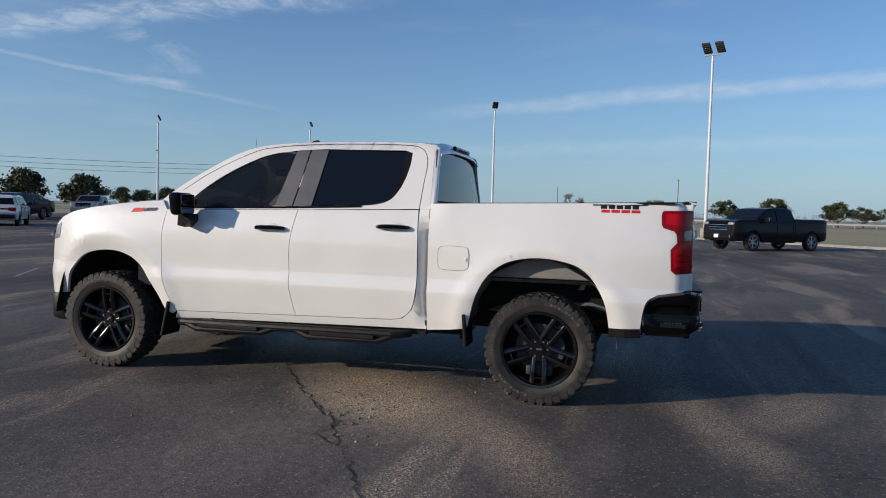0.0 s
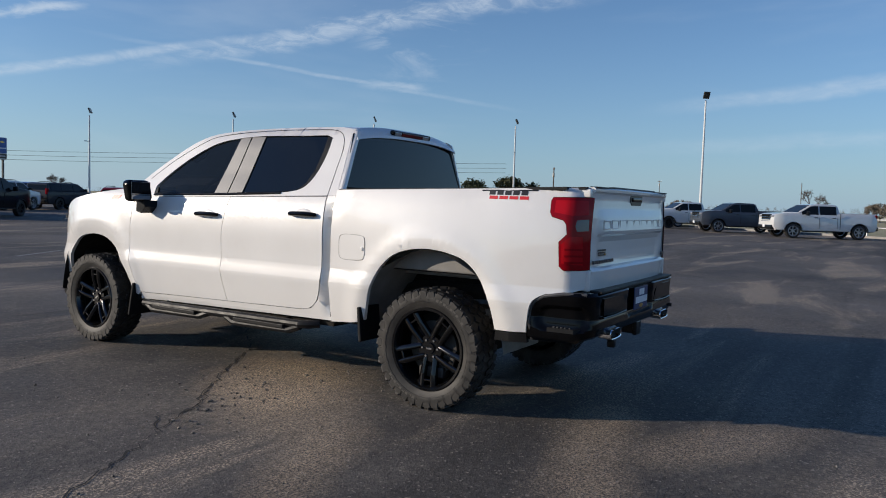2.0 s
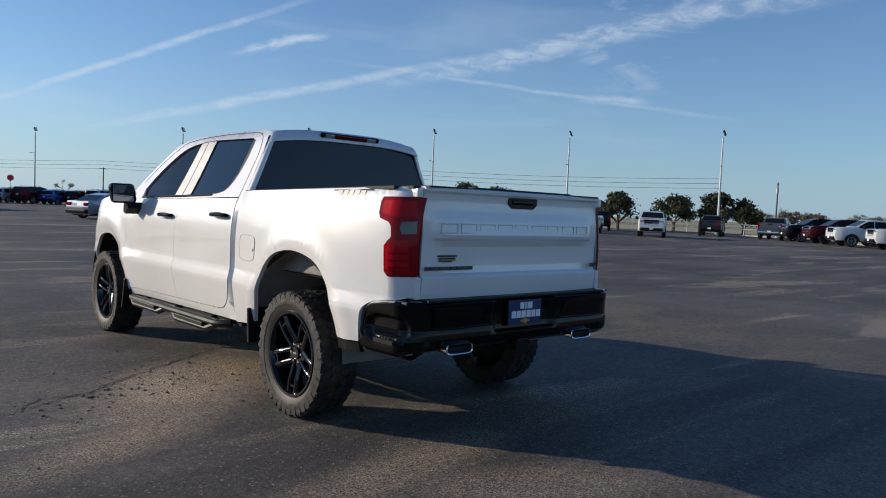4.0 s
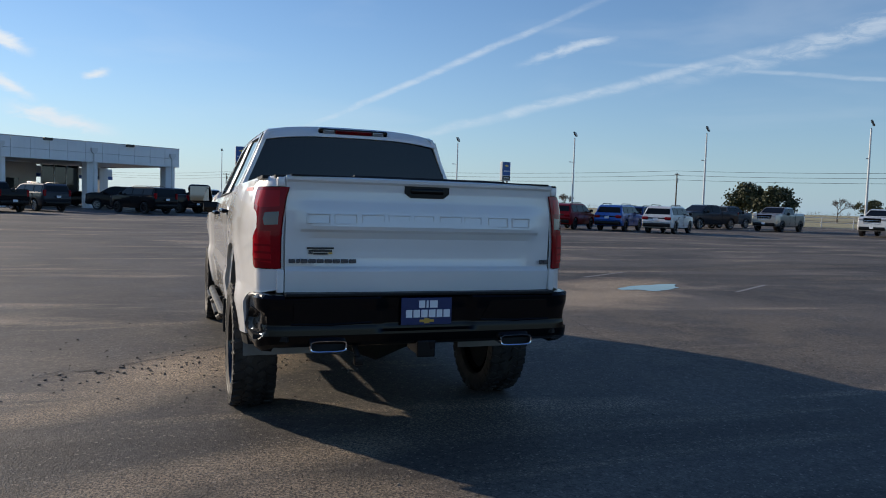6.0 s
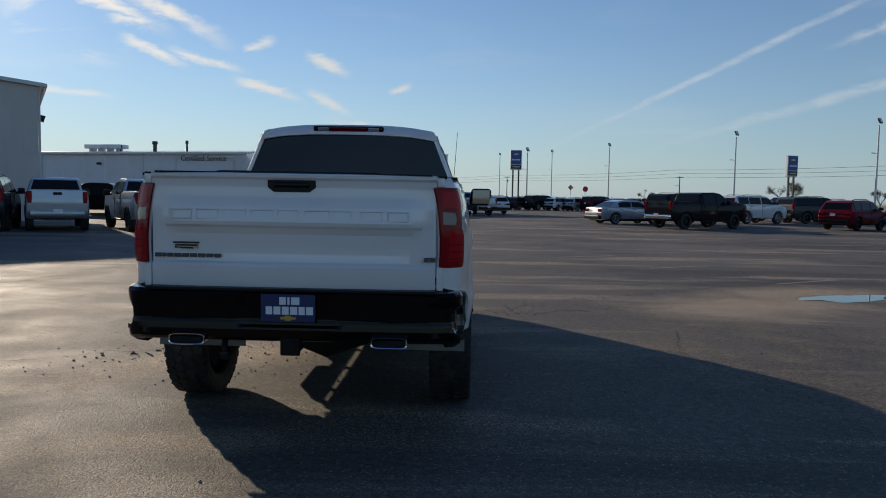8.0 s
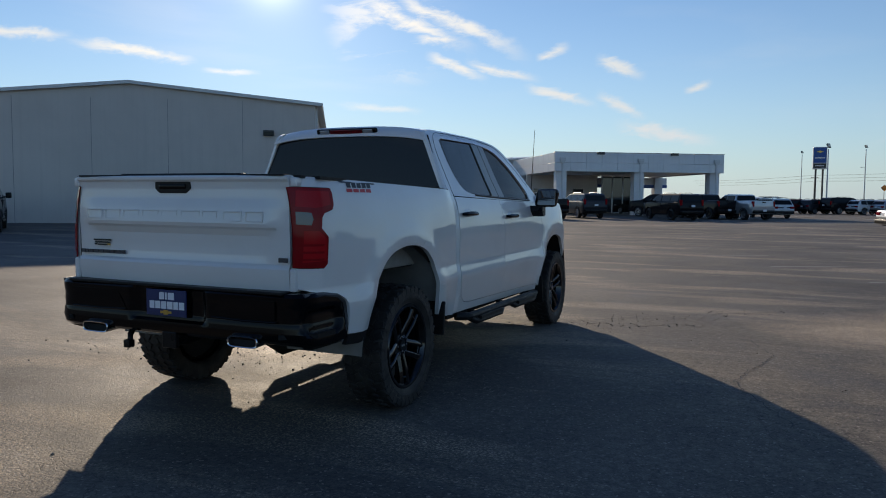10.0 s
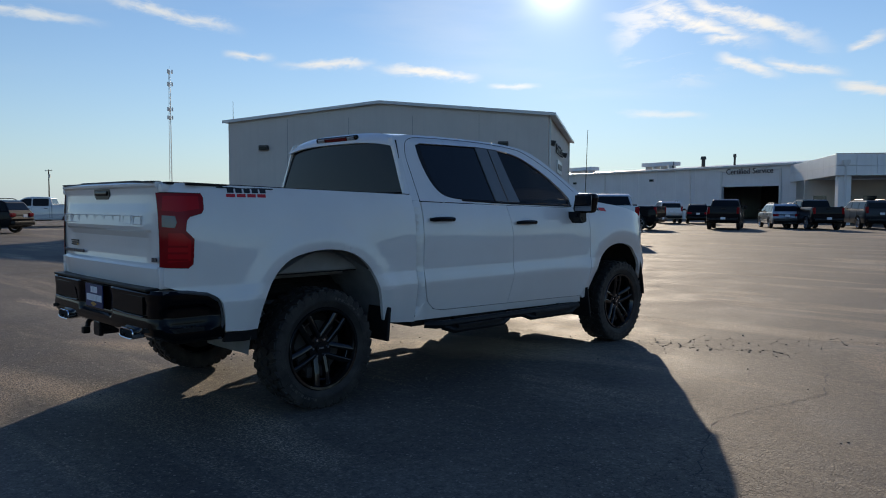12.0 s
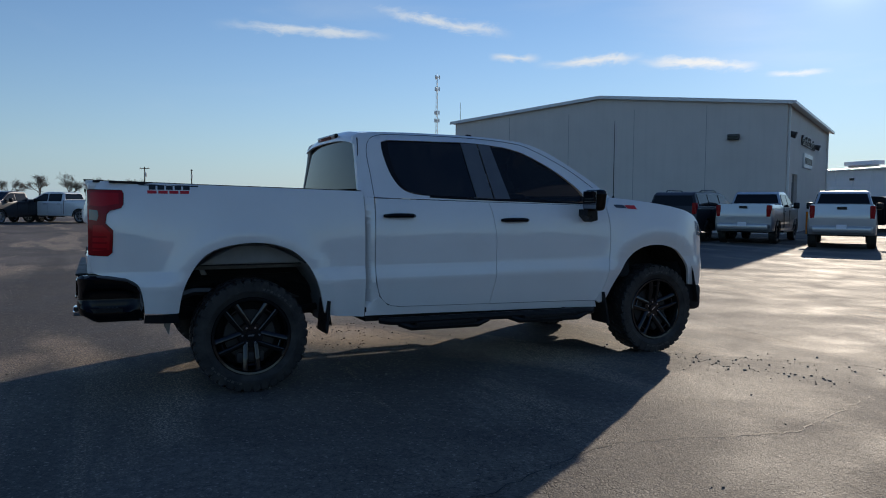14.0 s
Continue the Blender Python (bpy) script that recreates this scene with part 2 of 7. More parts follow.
M["decal_red"] = Mat("red_decal", (0.62, 0.012, 0.02), 0.35).m
M["decal_black"] = Mat("black_decal", (0.012, 0.012, 0.014), 0.35).m
M["decal_grey"] = Mat("dark_grey_badge", (0.09, 0.095, 0.11), 0.25, 0.6).m
M["plate_blue"] = Mat("blue_plate", (0.012, 0.025, 0.11), 0.4).m
M["letter_white"] = Mat("white_lettering", (0.82, 0.83, 0.85), 0.5).m
M["gold"] = Mat("gold_emblem", (0.62, 0.42, 0.10), 0.3, 0.7).m
pc = Mat("dusty_gloss_pillar", (0.05, 0.047, 0.043), 0.42, 0.0, Specular_IOR_Level=1.0, Coat_Weight=0.8, Coat_Roughness=0.34)
pc.set("Base Color", pc.mix(pc.ramp(pc.noise(6, 6), 0.35, 0.7), (0.045, 0.042, 0.038), (0.075, 0.070, 0.062)))
M["pillar"] = pc.m
M["sidewall"] = Mat("sidewall_lettering", (0.075, 0.07, 0.062), 0.8).m
M["seat"] = plastic("black_seat_fabric", (0.028, 0.028, 0.03), 0.9)


def glass(name, tint, through_weight, rough=0.02):
    g = Mat(name, tint, rough, 0.0, Coat_Weight=0.0)
    g.set("Transmission Weight", 0.0)
    clear = g.nodes.new("ShaderNodeBsdfTransparent")
    clear.inputs[0].default_value = (*[0.35 + 0.65 * c for c in tint], 1)
    blend = g.nodes.new("ShaderNodeMixShader")
    blend.inputs[0].default_value = through_weight
    g.links.new(g.b.outputs[0], blend.inputs[1])
    g.links.new(clear.outputs[0], blend.inputs[2])
    g.links.new(blend.outputs[0], g.nodes["Material Output"].inputs[0])
    g.set("Specular IOR Level", 0.42)
    return g.m


M["glass_dark"] = glass("privacy_glass", (0.006, 0.008, 0.011), 0.0)
M["glass_front"] = glass("tinted_glass", (0.016, 0.02, 0.024), 0.45)
M["glass_far"] = Mat("car_glass", (0.008, 0.010, 0.012), 0.04, 0.0, Specular_IOR_Level=0.22).m


# ------------------------------------------------------------------ mesh helpers
def rounded(bm, angle=32):
    """Smooth faces with sharp edges where they meet at more than the angle."""
    bm.normal_update()
    for f in bm.faces:
        f.smooth = True
    for e in bm.edges:
        if len(e.link_faces) != 2:
            e.smooth = False
            continue
        turn = e.calc_face_angle(0)
        big, small = sorted((f.calc_area() for f in e.link_faces), reverse=True)
        e.smooth = turn < radians(angle) and not (turn > 0.14 and big > 6 * small)


def mesh_of(name, bm, material, angle=32, keep=False):
    rounded(bm, angle)
    me = bpy.data.meshes.new(name)
    bm.to_mesh(me)
    if not keep:
        bm.free()
    for m in material if isinstance(material, (list, tuple)) else (material,):
        me.materials.append(m)
    return me


def part(name, bm, material, parent, label="", angle=32):
    """One mesh object under a thing or a part."""
    ob = new(name, mesh_of(name, bm, material, angle))
    ob.parent = parent
    return tagged(ob, label) if label else ob


def thing(name, label, category, m=None, group="", kind=""):
    ob = new(name)
    ob.empty_display_size = 0.2
    if m is not None:
        ob.matrix_world = m
    return tagged(ob, label, category, group, kind)


def solid(name, bm, material, label, category, group="", kind="", angle=32):
    return tagged(new(name, mesh_of(name, bm, material, angle)), label, category, group, kind)


def box(bm, size, at=(0, 0, 0), bevel=0.0, turn=None, segments=2):
    geo = bmesh.ops.create_cube(bm, size=1.0)["verts"]
    bmesh.ops.scale(bm, vec=size, verts=geo)
    if bevel:
        edges = list({e for v in geo for e in v.link_edges})
        done = bmesh.ops.bevel(bm, geom=edges, offset=bevel, segments=segments, profile=0.5, affect="EDGES")
        geo = list({v for f in done["faces"] for v in f.verts} | {v for v in geo if v.is_valid})
    if turn is not None:
        bmesh.ops.rotate(bm, cent=(0, 0, 0), matrix=turn, verts=geo)
    bmesh.ops.translate(bm, vec=at, verts=geo)
    return bm


def cyl(bm, a, b, r0, r1=None, seg=12, caps=True):
    a, b = Vector(a), Vector(b)
    r1 = r0 if r1 is None else r1
    geo = bmesh.ops.create_cone(bm, cap_ends=caps, segments=seg, radius1=r0, radius2=r1, depth=(b - a).length)["verts"]
    q = (b - a).to_track_quat("Z", "Y").to_matrix()
    bmesh.ops.rotate(bm, cent=(0, 0, 0), matrix=q, verts=geo)
    bmesh.ops.translate(bm, vec=(a + b) / 2, verts=geo)
    return bm


def ring(bm, pts):
    return [bm.verts.new(p) for p in pts]


def bridge(bm, a, b, closed=True):
    n = len(a)
    for i in range(n if closed else n - 1):
        j = (i + 1) % n
        bm.faces.new((a[i], a[j], b[j], b[i]))


def tube(bm, pts, r, seg=10, caps=True):
    """A round bar along a line of points."""
    pts = [Vector(p) for p in pts]
    rings = []
    for i, p in enumerate(pts):
        d = (pts[min(i + 1, len(pts) - 1)] - pts[max(i - 1, 0)]).normalized()
        side = d.cross(Vector((0, 0, 1)))
        side = side.normalized() if side.length > 1e-4 else Vector((1, 0, 0))
        up = side.cross(d)
        rr = r[i] if isinstance(r, (list, tuple)) else r
        rings.append(ring(bm, [p + (side * math.cos(k * 2 * math.pi / seg) + up * math.sin(k * 2 * math.pi / seg)) * rr for k in range(seg)]))
    for a, b in zip(rings, rings[1:]):
        bridge(bm, a, b)
    if caps:
        bm.faces.new(rings[0][::-1])
        bm.faces.new(rings[-1])
    return bm


def prism(bm, outline, lo, hi, axis=0):
    """A flat outline pulled along an axis from lo to hi. The outline gives the two other coordinates in order."""
    def at(p, v):
        c = list(p)
        c.insert(axis, v)
        return c
    a, b = ring(bm, [at(p, lo) for p in outline]), ring(bm, [at(p, hi) for p in outline])
    bm.faces.new(a[::-1])
    bm.faces.new(b)
    bridge(bm, a, b)
    bmesh.ops.recalc_face_normals(bm, faces=bm.faces)
    return bm


def lathe_x(bm, profile, seg=48):
    """Turns a profile of (x, radius) round the x axis."""
    rings = [ring(bm, [(x, r * math.cos(k * 2 * math.pi / seg), r * math.sin(k * 2 * math.pi / seg)) for k in range(seg)]) for x, r in profile]
    for a, b in zip(rings, rings[1:]):
        bridge(bm, a, b)
    return bm


def smooth_step(lo, hi, v):
    u = min(1.0, max(0.0, (v - lo) / (hi - lo)))
    return u * u * (3 - 2 * u)


def lerp_table(table, v):
    if v <= table[0][0]:
        return table[0][1]
    for (a, p), (b, q) in zip(table, table[1:]):
        if v <= b:
            return p + (q - p) * (v - a) / (b - a)
    return table[-1][1]


def curve(pts, n=5, closed=False):
    """A smooth line through points, by Catmull and Rom."""
    out = []
    m = len(pts)
    for i in range(m if closed else m - 1):
        p = [pts[(i + k) % m] if closed else pts[min(max(i + k, 0), m - 1)] for k in (-1, 0, 1, 2)]
        for k in range(n):
            t = k / n
            out.append(tuple(0.5 * (2 * p[1][c] + (p[2][c] - p[0][c]) * t + (2 * p[0][c] - 5 * p[1][c] + 4 * p[2][c] - p[3][c]) * t * t + (3 * p[1][c] - p[0][c] - 3 * p[2][c] + p[3][c]) * t ** 3) for c in (0, 1)))
    if not closed:
        out.append(tuple(pts[-1]))
    return out


def dense(pts, step=0.05):
    out = []
    for a, b in zip(pts, pts[1:] + pts[:1]):
        n = max(1, int(math.hypot(b[0] - a[0], b[1] - a[1]) / step))
        out += [(a[0] + (b[0] - a[0]) * k / n, a[1] + (b[1] - a[1]) * k / n) for k in range(n)]
    return out


def panel(outline, side, width=None, holes=(), grid=0.05, inner=0.03, push=0.0, marks=(), stations=()):
    """A curved sheet cut to an outline in (y, z), laid on a width function, with turned-in edges."""
    bm = bmesh.new()
    edges = []
    for loop in (outline, *holes):
        vs = [bm.verts.new((0, y, z)) for y, z in dense(loop)]
        edges += [bm.edges.new((vs[i], vs[(i + 1) % len(vs)])) for i in range(len(vs))]
    bmesh.ops.triangle_fill(bm, use_beauty=True, use_dissolve=False, edges=edges, normal=(1, 0, 0))
    ys, zs = [p[0] for p in outline], [p[1] for p in outline]
    for c, lo, hi, no in ((1, min(ys), max(ys), (0, 1, 0)), (2, min(zs), max(zs), (0, 0, 1))):
        n = int((hi - lo) / grid)
        for k in range(1, n):
            co = [0, 0, 0]
            co[c] = lo + (hi - lo) * k / n
            bmesh.ops.bisect_plane(bm, geom=bm.verts[:] + bm.edges[:] + bm.faces[:], plane_co=co, plane_no=no, dist=1e-5)
    if marks:
        for z in marks:
            if min(zs) < z < max(zs):
                bmesh.ops.bisect_plane(bm, geom=bm.verts[:] + bm.edges[:] + bm.faces[:], plane_co=(0, 0, z), plane_no=(0, 0, 1), dist=1e-5)
    for y in stations:
        if min(ys) < y < max(ys):
            bmesh.ops.bisect_plane(bm, geom=bm.verts[:] + bm.edges[:] + bm.faces[:], plane_co=(0, y, 0), plane_no=(0, 1, 0), dist=1e-5)
    bmesh.ops.remove_doubles(bm, verts=bm.verts, dist=0.0008)
    for v in bm.verts:
        v.co.x = side * (width(v.co.y, v.co.z) + push)
    rim = [e for e in bm.edges if len(e.link_faces) == 1]
    turned = bmesh.ops.extrude_edge_only(bm, edges=rim)
    for v in turned["geom"]:
        if isinstance(v, bmesh.types.BMVert):
            v.co.x -= side * inner
    bmesh.ops.recalc_face_normals(bm, faces=bm.faces)
    mid = max(bm.faces, key=lambda f: f.calc_area())
    if mid.normal.x * side < 0:
        bmesh.ops.reverse_faces(bm, faces=bm.faces)
    return bm


def offset(pts, d):
    """Moves a closed outline in (y, z) inwards by d, outwards where d is below nought."""
    area = sum(a[0] * b[1] - b[0] * a[1] for a, b in zip(pts, pts[1:] + pts[:1]))
    s = 1 if area > 0 else -1
    out = []
    n = len(pts)
    for i, p in enumerate(pts):
        a, b = pts[i - 1], pts[(i + 1) % n]
        t = Vector((b[0] - a[0], b[1] - a[1]))
        if t.length < 1e-9:
            out.append(p)
            continue
        t.normalize()
        out.append((p[0] - t.y * d * s, p[1] + t.x * d * s))
    return out


def rows_of_bars(bm, widths, height, gap, y, depth=0.004, z0=0.0):
    """Plain upright bars in a row along x, centred, for lettering that is left as shapes."""
    total = sum(widths) + gap * (len(widths) - 1)
    x = -total / 2
    for w in widths:
        box(bm, (w, depth, height), (x + w / 2, y, z0))
        x += w + gap
    return bm


# ------------------------------------------------------------------ ground
def lot_material():
    g = Mat("worn_asphalt", (0.05, 0.05, 0.05), 0.85)
    p = g.place(kind="World")
    broad = g.noise(0.18, 6, 0.6, 0.3, p)
    mid = g.noise(1.1, 7, 0.62, 0.4, p)
    grit = g.noise(70, 5, 0.7, 0.0, p)
    stone = g.nodes.new("ShaderNodeTexVoronoi")
    stone.inputs["Scale"].default_value = 80
    g.links.new(p, stone.inputs["Vector"])
    base = g.mix(g.ramp(broad, 0.38, 0.64), (0.066, 0.061, 0.057), (0.158, 0.141, 0.123))
    base = g.mix(g.math("MULTIPLY", g.ramp(mid, 0.48, 0.66), 0.55), base, (0.185, 0.165, 0.141))
    # sandy, worn-off streaks run along the slope of the lot
    turned = g.nodes.new("ShaderNodeMapping")
    turned.inputs["Rotation"].default_value = (0, 0, 0.25)
    turned.inputs["Scale"].default_value = (0.22, 1.0, 1)
    g.links.new(p, turned.inputs[0])
    streaks = g.noise(0.75, 6, 0.6, 0.5, turned.outputs[0])
    worn = g.ramp(streaks, 0.53, 0.62)
    base = g.mix(g.math("MULTIPLY", worn, 0.35), base, (0.24, 0.195, 0.145))
    grains = g.noise(60, 3, 0.6, 0.0, p)
    base = g.mix(g.math("MULTIPLY", worn, g.ramp(grains, 0.51, 0.58)), base, (0.58, 0.47, 0.34))
    # smooth dark bands of old sealer
    bands = g.nodes.new("ShaderNodeMapping")
    bands.inputs["Rotation"].default_value = (0, 0, 0.62)
    bands.inputs["Scale"].default_value = (0.10, 0.9, 1)
    g.links.new(p, bands.inputs[0])
    seal = g.ramp(g.noise(0.42, 5, 0.55, 0.4, bands.outputs[0]), 0.53, 0.60)
    base = g.mix(g.math("MULTIPLY", seal, 0.6), base, (0.050, 0.046, 0.042))
    # sand swept against the seam beside and ahead of the near vehicle
    def patch(cx, cy, rx, ry, turn, power):
        mp = g.nodes.new("ShaderNodeMapping")
        mp.vector_type = "TEXTURE"
        mp.inputs["Location"].default_value = (cx, cy, 0)
        mp.inputs["Rotation"].default_value = (0, 0, turn)
        mp.inputs["Scale"].default_value = (rx, ry, 1)
        g.links.new(p, mp.inputs[0])
        ln = g.nodes.new("ShaderNodeVectorMath")
        ln.operation = "LENGTH"
        g.links.new(mp.outputs[0], ln.inputs[0])
        wob = g.math("ADD", ln.outputs["Value"], g.math("MULTIPLY", g.math("SUBTRACT", mid, 0.5), 1.3))
        return g.math("MULTIPLY", g.ramp(wob, 1.0, 0.35), power)
    sand = patch(-1.15, 1.15, 1.35, 0.75, 0.76, 1.0)
    for spec in ((-2.0, 0.1, 1.1, 0.35, 0.5, 0.55), (-1.2, -1.3, 1.4, 0.3, 0.25, 0.5), (-0.6, -1.8, 1.1, 0.35, -0.5, 0.5), (4.9, 5.0, 2.4, 1.3, 0.5, 1.0), (6.2, 6.6, 2.4, 1.0, 0.4, 1.0), (0.6, 2.6, 1.3, 0.6, 0.6, 0.8), (-3.6, 3.4, 1.6, 0.5, 0.9, 0.35)):
        sand = g.math("MAXIMUM", sand, patch(*spec))
    speck = g.math("MULTIPLY", sand, g.ramp(grit, 0.42, 0.56))
    base = g.mix(speck, base, (0.62, 0.475, 0.315))
    # paler tan stretch behind and beside the near vehicle; sun glare partly painted in
    base = g.mix(g.math("MULTIPLY", g.math("MAXIMUM", patch(4.4, 1.6, 4.6, 3.4, 0.4, 0.5), patch(-0.6, -2.8, 2.6, 1.8, 0.2, 0.2)), g.ramp(mid, 0.3, 0.6)), base, (0.235, 0.195, 0.145))
    # fine crazing
    craze = g.nodes.new("ShaderNodeTexVoronoi")
    craze.feature = "DISTANCE_TO_EDGE"
    craze.inputs["Scale"].default_value = 8.5
    wv = g.nodes.new("ShaderNodeVectorMath")
    wv.operation = "ADD"
    g.links.new(p, wv.inputs[0])
    wob = g.nodes.new("ShaderNodeTexNoise")
    wob.inputs["Scale"].default_value = 9
    g.links.new(p, wob.inputs["Vector"])
    sc = g.nodes.new("ShaderNodeVectorMath")
    sc.operation = "SCALE"
    sc.inputs["Scale"].default_value = 0.22
    g.links.new(wob.outputs["Color"], sc.inputs[0])
    g.links.new(sc.outputs[0], wv.inputs[1])
    g.links.new(wv.outputs[0], craze.inputs["Vector"])
    where = g.ramp(g.noise(0.45, 4, 0.5, 0.2, p), 0.36, 0.54)
    aged = g.math("MAXIMUM", patch(4.4, 1.4, 4.4, 3.4, 0.4, 1.0), patch(-0.6, -2.6, 3.0, 2.2, 0.2, 1.0))
    where = g.math("MULTIPLY", where, aged)
    line = g.math("MULTIPLY", g.ramp(craze.outputs["Distance"], 0.035, 0.005), where)
    base = g.mix(g.math("MULTIPLY", line, 0.62), base, (0.018, 0.016, 0.014))
    clod = g.noise(17, 6, 0.72, 0.2, p)
    tone = g.mix(g.ramp(clod, 0.34, 0.66), (0.72, 0.72, 0.72), (1.28, 1.26, 1.22))
    base = g.mix(1.0, base, tone, "MULTIPLY")
    tone = g.mix(g.ramp(grit, 0.32, 0.68), (0.74, 0.74, 0.74), (1.24, 1.23, 1.21))
    base = g.mix(1.0, base, tone, "MULTIPLY")
    # the single stones of the worn surface
    chip = g.nodes.new("ShaderNodeTexVoronoi")
    chip.inputs["Scale"].default_value = 62
    g.links.new(p, chip.inputs["Vector"])
    tone = g.mix(g.ramp(chip.outputs["Color"], 0.15, 0.9), (0.80, 0.80, 0.80), (1.20, 1.19, 1.17))
    base = g.mix(1.0, base, tone, "MULTIPLY")
    glint = g.ramp(stone.outputs["Color"], 0.84, 0.90)
    base = g.mix(g.math("MULTIPLY", glint, 0.60), base, (0.36, 0.31, 0.25))
    g.set("Base Color", base)
    g.set("Roughness", g.ramp(mid, 0.3, 0.75, (0.66, 0.88)))
    g.set("Specular IOR Level", 0.30)
    high = g.math("ADD", g.math("MULTIPLY", chip.outputs["Distance"], 0.35), g.math("MULTIPLY", grit, 1.2))
    high = g.math("ADD", high, g.math("ADD", g.math("MULTIPLY", stone.outputs["Distance"], 0.7), g.math("MULTIPLY", line, -0.8)))
    return g.bump(high, 0.45, 0.006).m


M["asphalt"] = lot_material()
gr = Mat("dry_grass", (0.12, 0.11, 0.05), 0.95)
gp = gr.place(kind="World")
gc = gr.mix(gr.ramp(gr.noise(0.03, 6, 0.6, 0, gp), 0.35, 0.65), (0.36, 0.315, 0.165), (0.23, 0.235, 0.105))
gr.set("Base Color", gr.mix(gr.ramp(gr.noise(2.5, 6, 0.7, 0, gp), 0.35, 0.7), gc, (0.46, 0.39, 0.24)))
M["grass"] = gr.bump(gr.noise(3, 6, 0.7, 0, gp), 0.35, 0.08).m
cc = Mat("kerb_concrete", (0.36, 0.34, 0.31), 0.9)
cc.set("Base Color", cc.mix(cc.ramp(cc.noise(3, 6), 0.35, 0.7), (0.38, 0.36, 0.33), (0.22, 0.205, 0.185)))
M["concrete"] = cc.bump(cc.noise(60, 4), 0.3, 0.004).m
M["tar"] = Mat("crack_filler", (0.012, 0.0115, 0.011), 0.7).m
pm = Mat("dark_pebbles", (0.06, 0.055, 0.05), 0.9)
pm.set("Base Color", pm.mix(pm.nodes.new("ShaderNodeNewGeometry").outputs["Random Per Island"], (0.06, 0.054, 0.046), (0.30, 0.26, 0.21)))
M["pebble_dark"] = pm.m
M["line_paint"] = Mat("worn_line_paint", (0.30, 0.29, 0.27), 0.8).m
M["water"] = Mat("puddle_water", (0.03, 0.028, 0.024), 0.02, 0.0, Specular_IOR_Level=0.6).m

bm = bmesh.new()
gv = [[bm.verts.new((x, y, -0.07)) for x in (-3500, -900, -200, 200, 900, 3500)] for y in (-3500, -900, -200, 200, 900, 3500)]
for i in range(5):
    for j in range(5):
        bm.faces.new((gv[i][j], gv[i][j + 1], gv[i + 1][j + 1], gv[i + 1][j]))
solid("ground", bm, M["grass"], "flat dry winter grass field round the car lot", "ground", kind="structure")

LOT = [(-130, -70), (16, -70), (33, -16), (44.5, -4.0), (57, 14), (71, 33), (61, 50), (44, 78), (22, 118), (0, 150), (-60, 190), (-150, 130)]
bm = bmesh.new()
bm.faces.new(ring(bm, [(x, y, 0) for x, y in LOT]))
low = bmesh.ops.extrude_face_region(bm, geom=list(bm.faces))
bmesh.ops.translate(bm, vec=(0, 0, -0.12), verts=[v for v in low["geom"] if isinstance(v, bmesh.types.BMVert)])
bmesh.ops.recalc_face_normals(bm, faces=bm.faces)
lot = solid("pavement", bm, M["asphalt"], "worn grey asphalt car lot with sandy patches and cracks", "pavement", kind="structure")

bm = bmesh.new()
for (ax, ay), (bx, by) in zip(LOT[1:8], LOT[2:9]):
    a, b = Vector((ax, ay, 0)), Vector((bx, by, 0))
    q = Matrix.Rotation(math.atan2(by - ay, bx - ax), 3, "Z")
    box(bm, ((b - a).length, 0.16, 0.24), (a + b) / 2 + Vector((0, 0, 0.02)), 0.02, q)
solid("kerb", bm, M["concrete"], "low pale concrete kerb along the lot edge", "kerb", kind="structure")


def crack(name, pts, width, label):
    """A ragged dark crack laid on the asphalt along a line of points."""
    bm = bmesh.new()
    rnd = random.Random(name + str(pts[0]))
    path = []
    for (ax, ay), (bx, by) in zip(pts, pts[1:]):
        n = max(2, int(math.hypot(bx - ax, by - ay) / 0.06))
        for k in range(n):
            u = k / n
            path.append(Vector((ax + (bx - ax) * u + rnd.gauss(0, 0.016), ay + (by - ay) * u + rnd.gauss(0, 0.016), 0.004)))
    path.append(Vector((*pts[-1], 0.004)))
    prev = None
    for i, p in enumerate(path):
        d = (path[min(i + 1, len(path) - 1)] - path[max(i - 1, 0)]).normalized()
        side = Vector((-d.y, d.x, 0)) * width * rnd.uniform(0.25, 1.0) / 2
        cur = (bm.verts.new(p + side), bm.verts.new(p - side))
        if prev:
            bm.faces.new((prev[0], prev[1], cur[1], cur[0]))
        prev = cur
    return solid(name, bm, M["tar"], label, "crack", kind="structure")


SEAM = [(-3.6, 0.35), (-2.86, 0.73), (-2.4, 0.98), (-1.8, 1.33), (-1.25, 1.75), (-0.3, 2.4), (0.9, 3.7), (2.2, 5.0), (3.9, 6.2), (5.8, 7.6), (7.9, 9.0), (12, 11.6)]
crack("asphalt_crack", SEAM, 0.017, "long ragged crack along an asphalt seam")
crack("asphalt_crack", [(-2.4, 0.98), (-2.2, 1.25), (-1.9, 1.2), (-1.55, 1.5)], 0.014, "short side crack in the asphalt")
crack("asphalt_crack", [(1.2, 5.4), (-4.0, 5.9), (-9.0, 6.6), (-18, 7.0)], 0.02, "thin crack across the asphalt")
crack("asphalt_crack", [(-1.4, -4.4), (-1.9, -2.6), (-2.0, -1.5)], 0.012, "hairline crack in the asphalt")
crack("asphalt_crack", [(3.4, 0.6), (3.0, 1.7), (3.3, 2.9), (2.9, 4.1)], 0.012, "hairline crack in the asphalt")

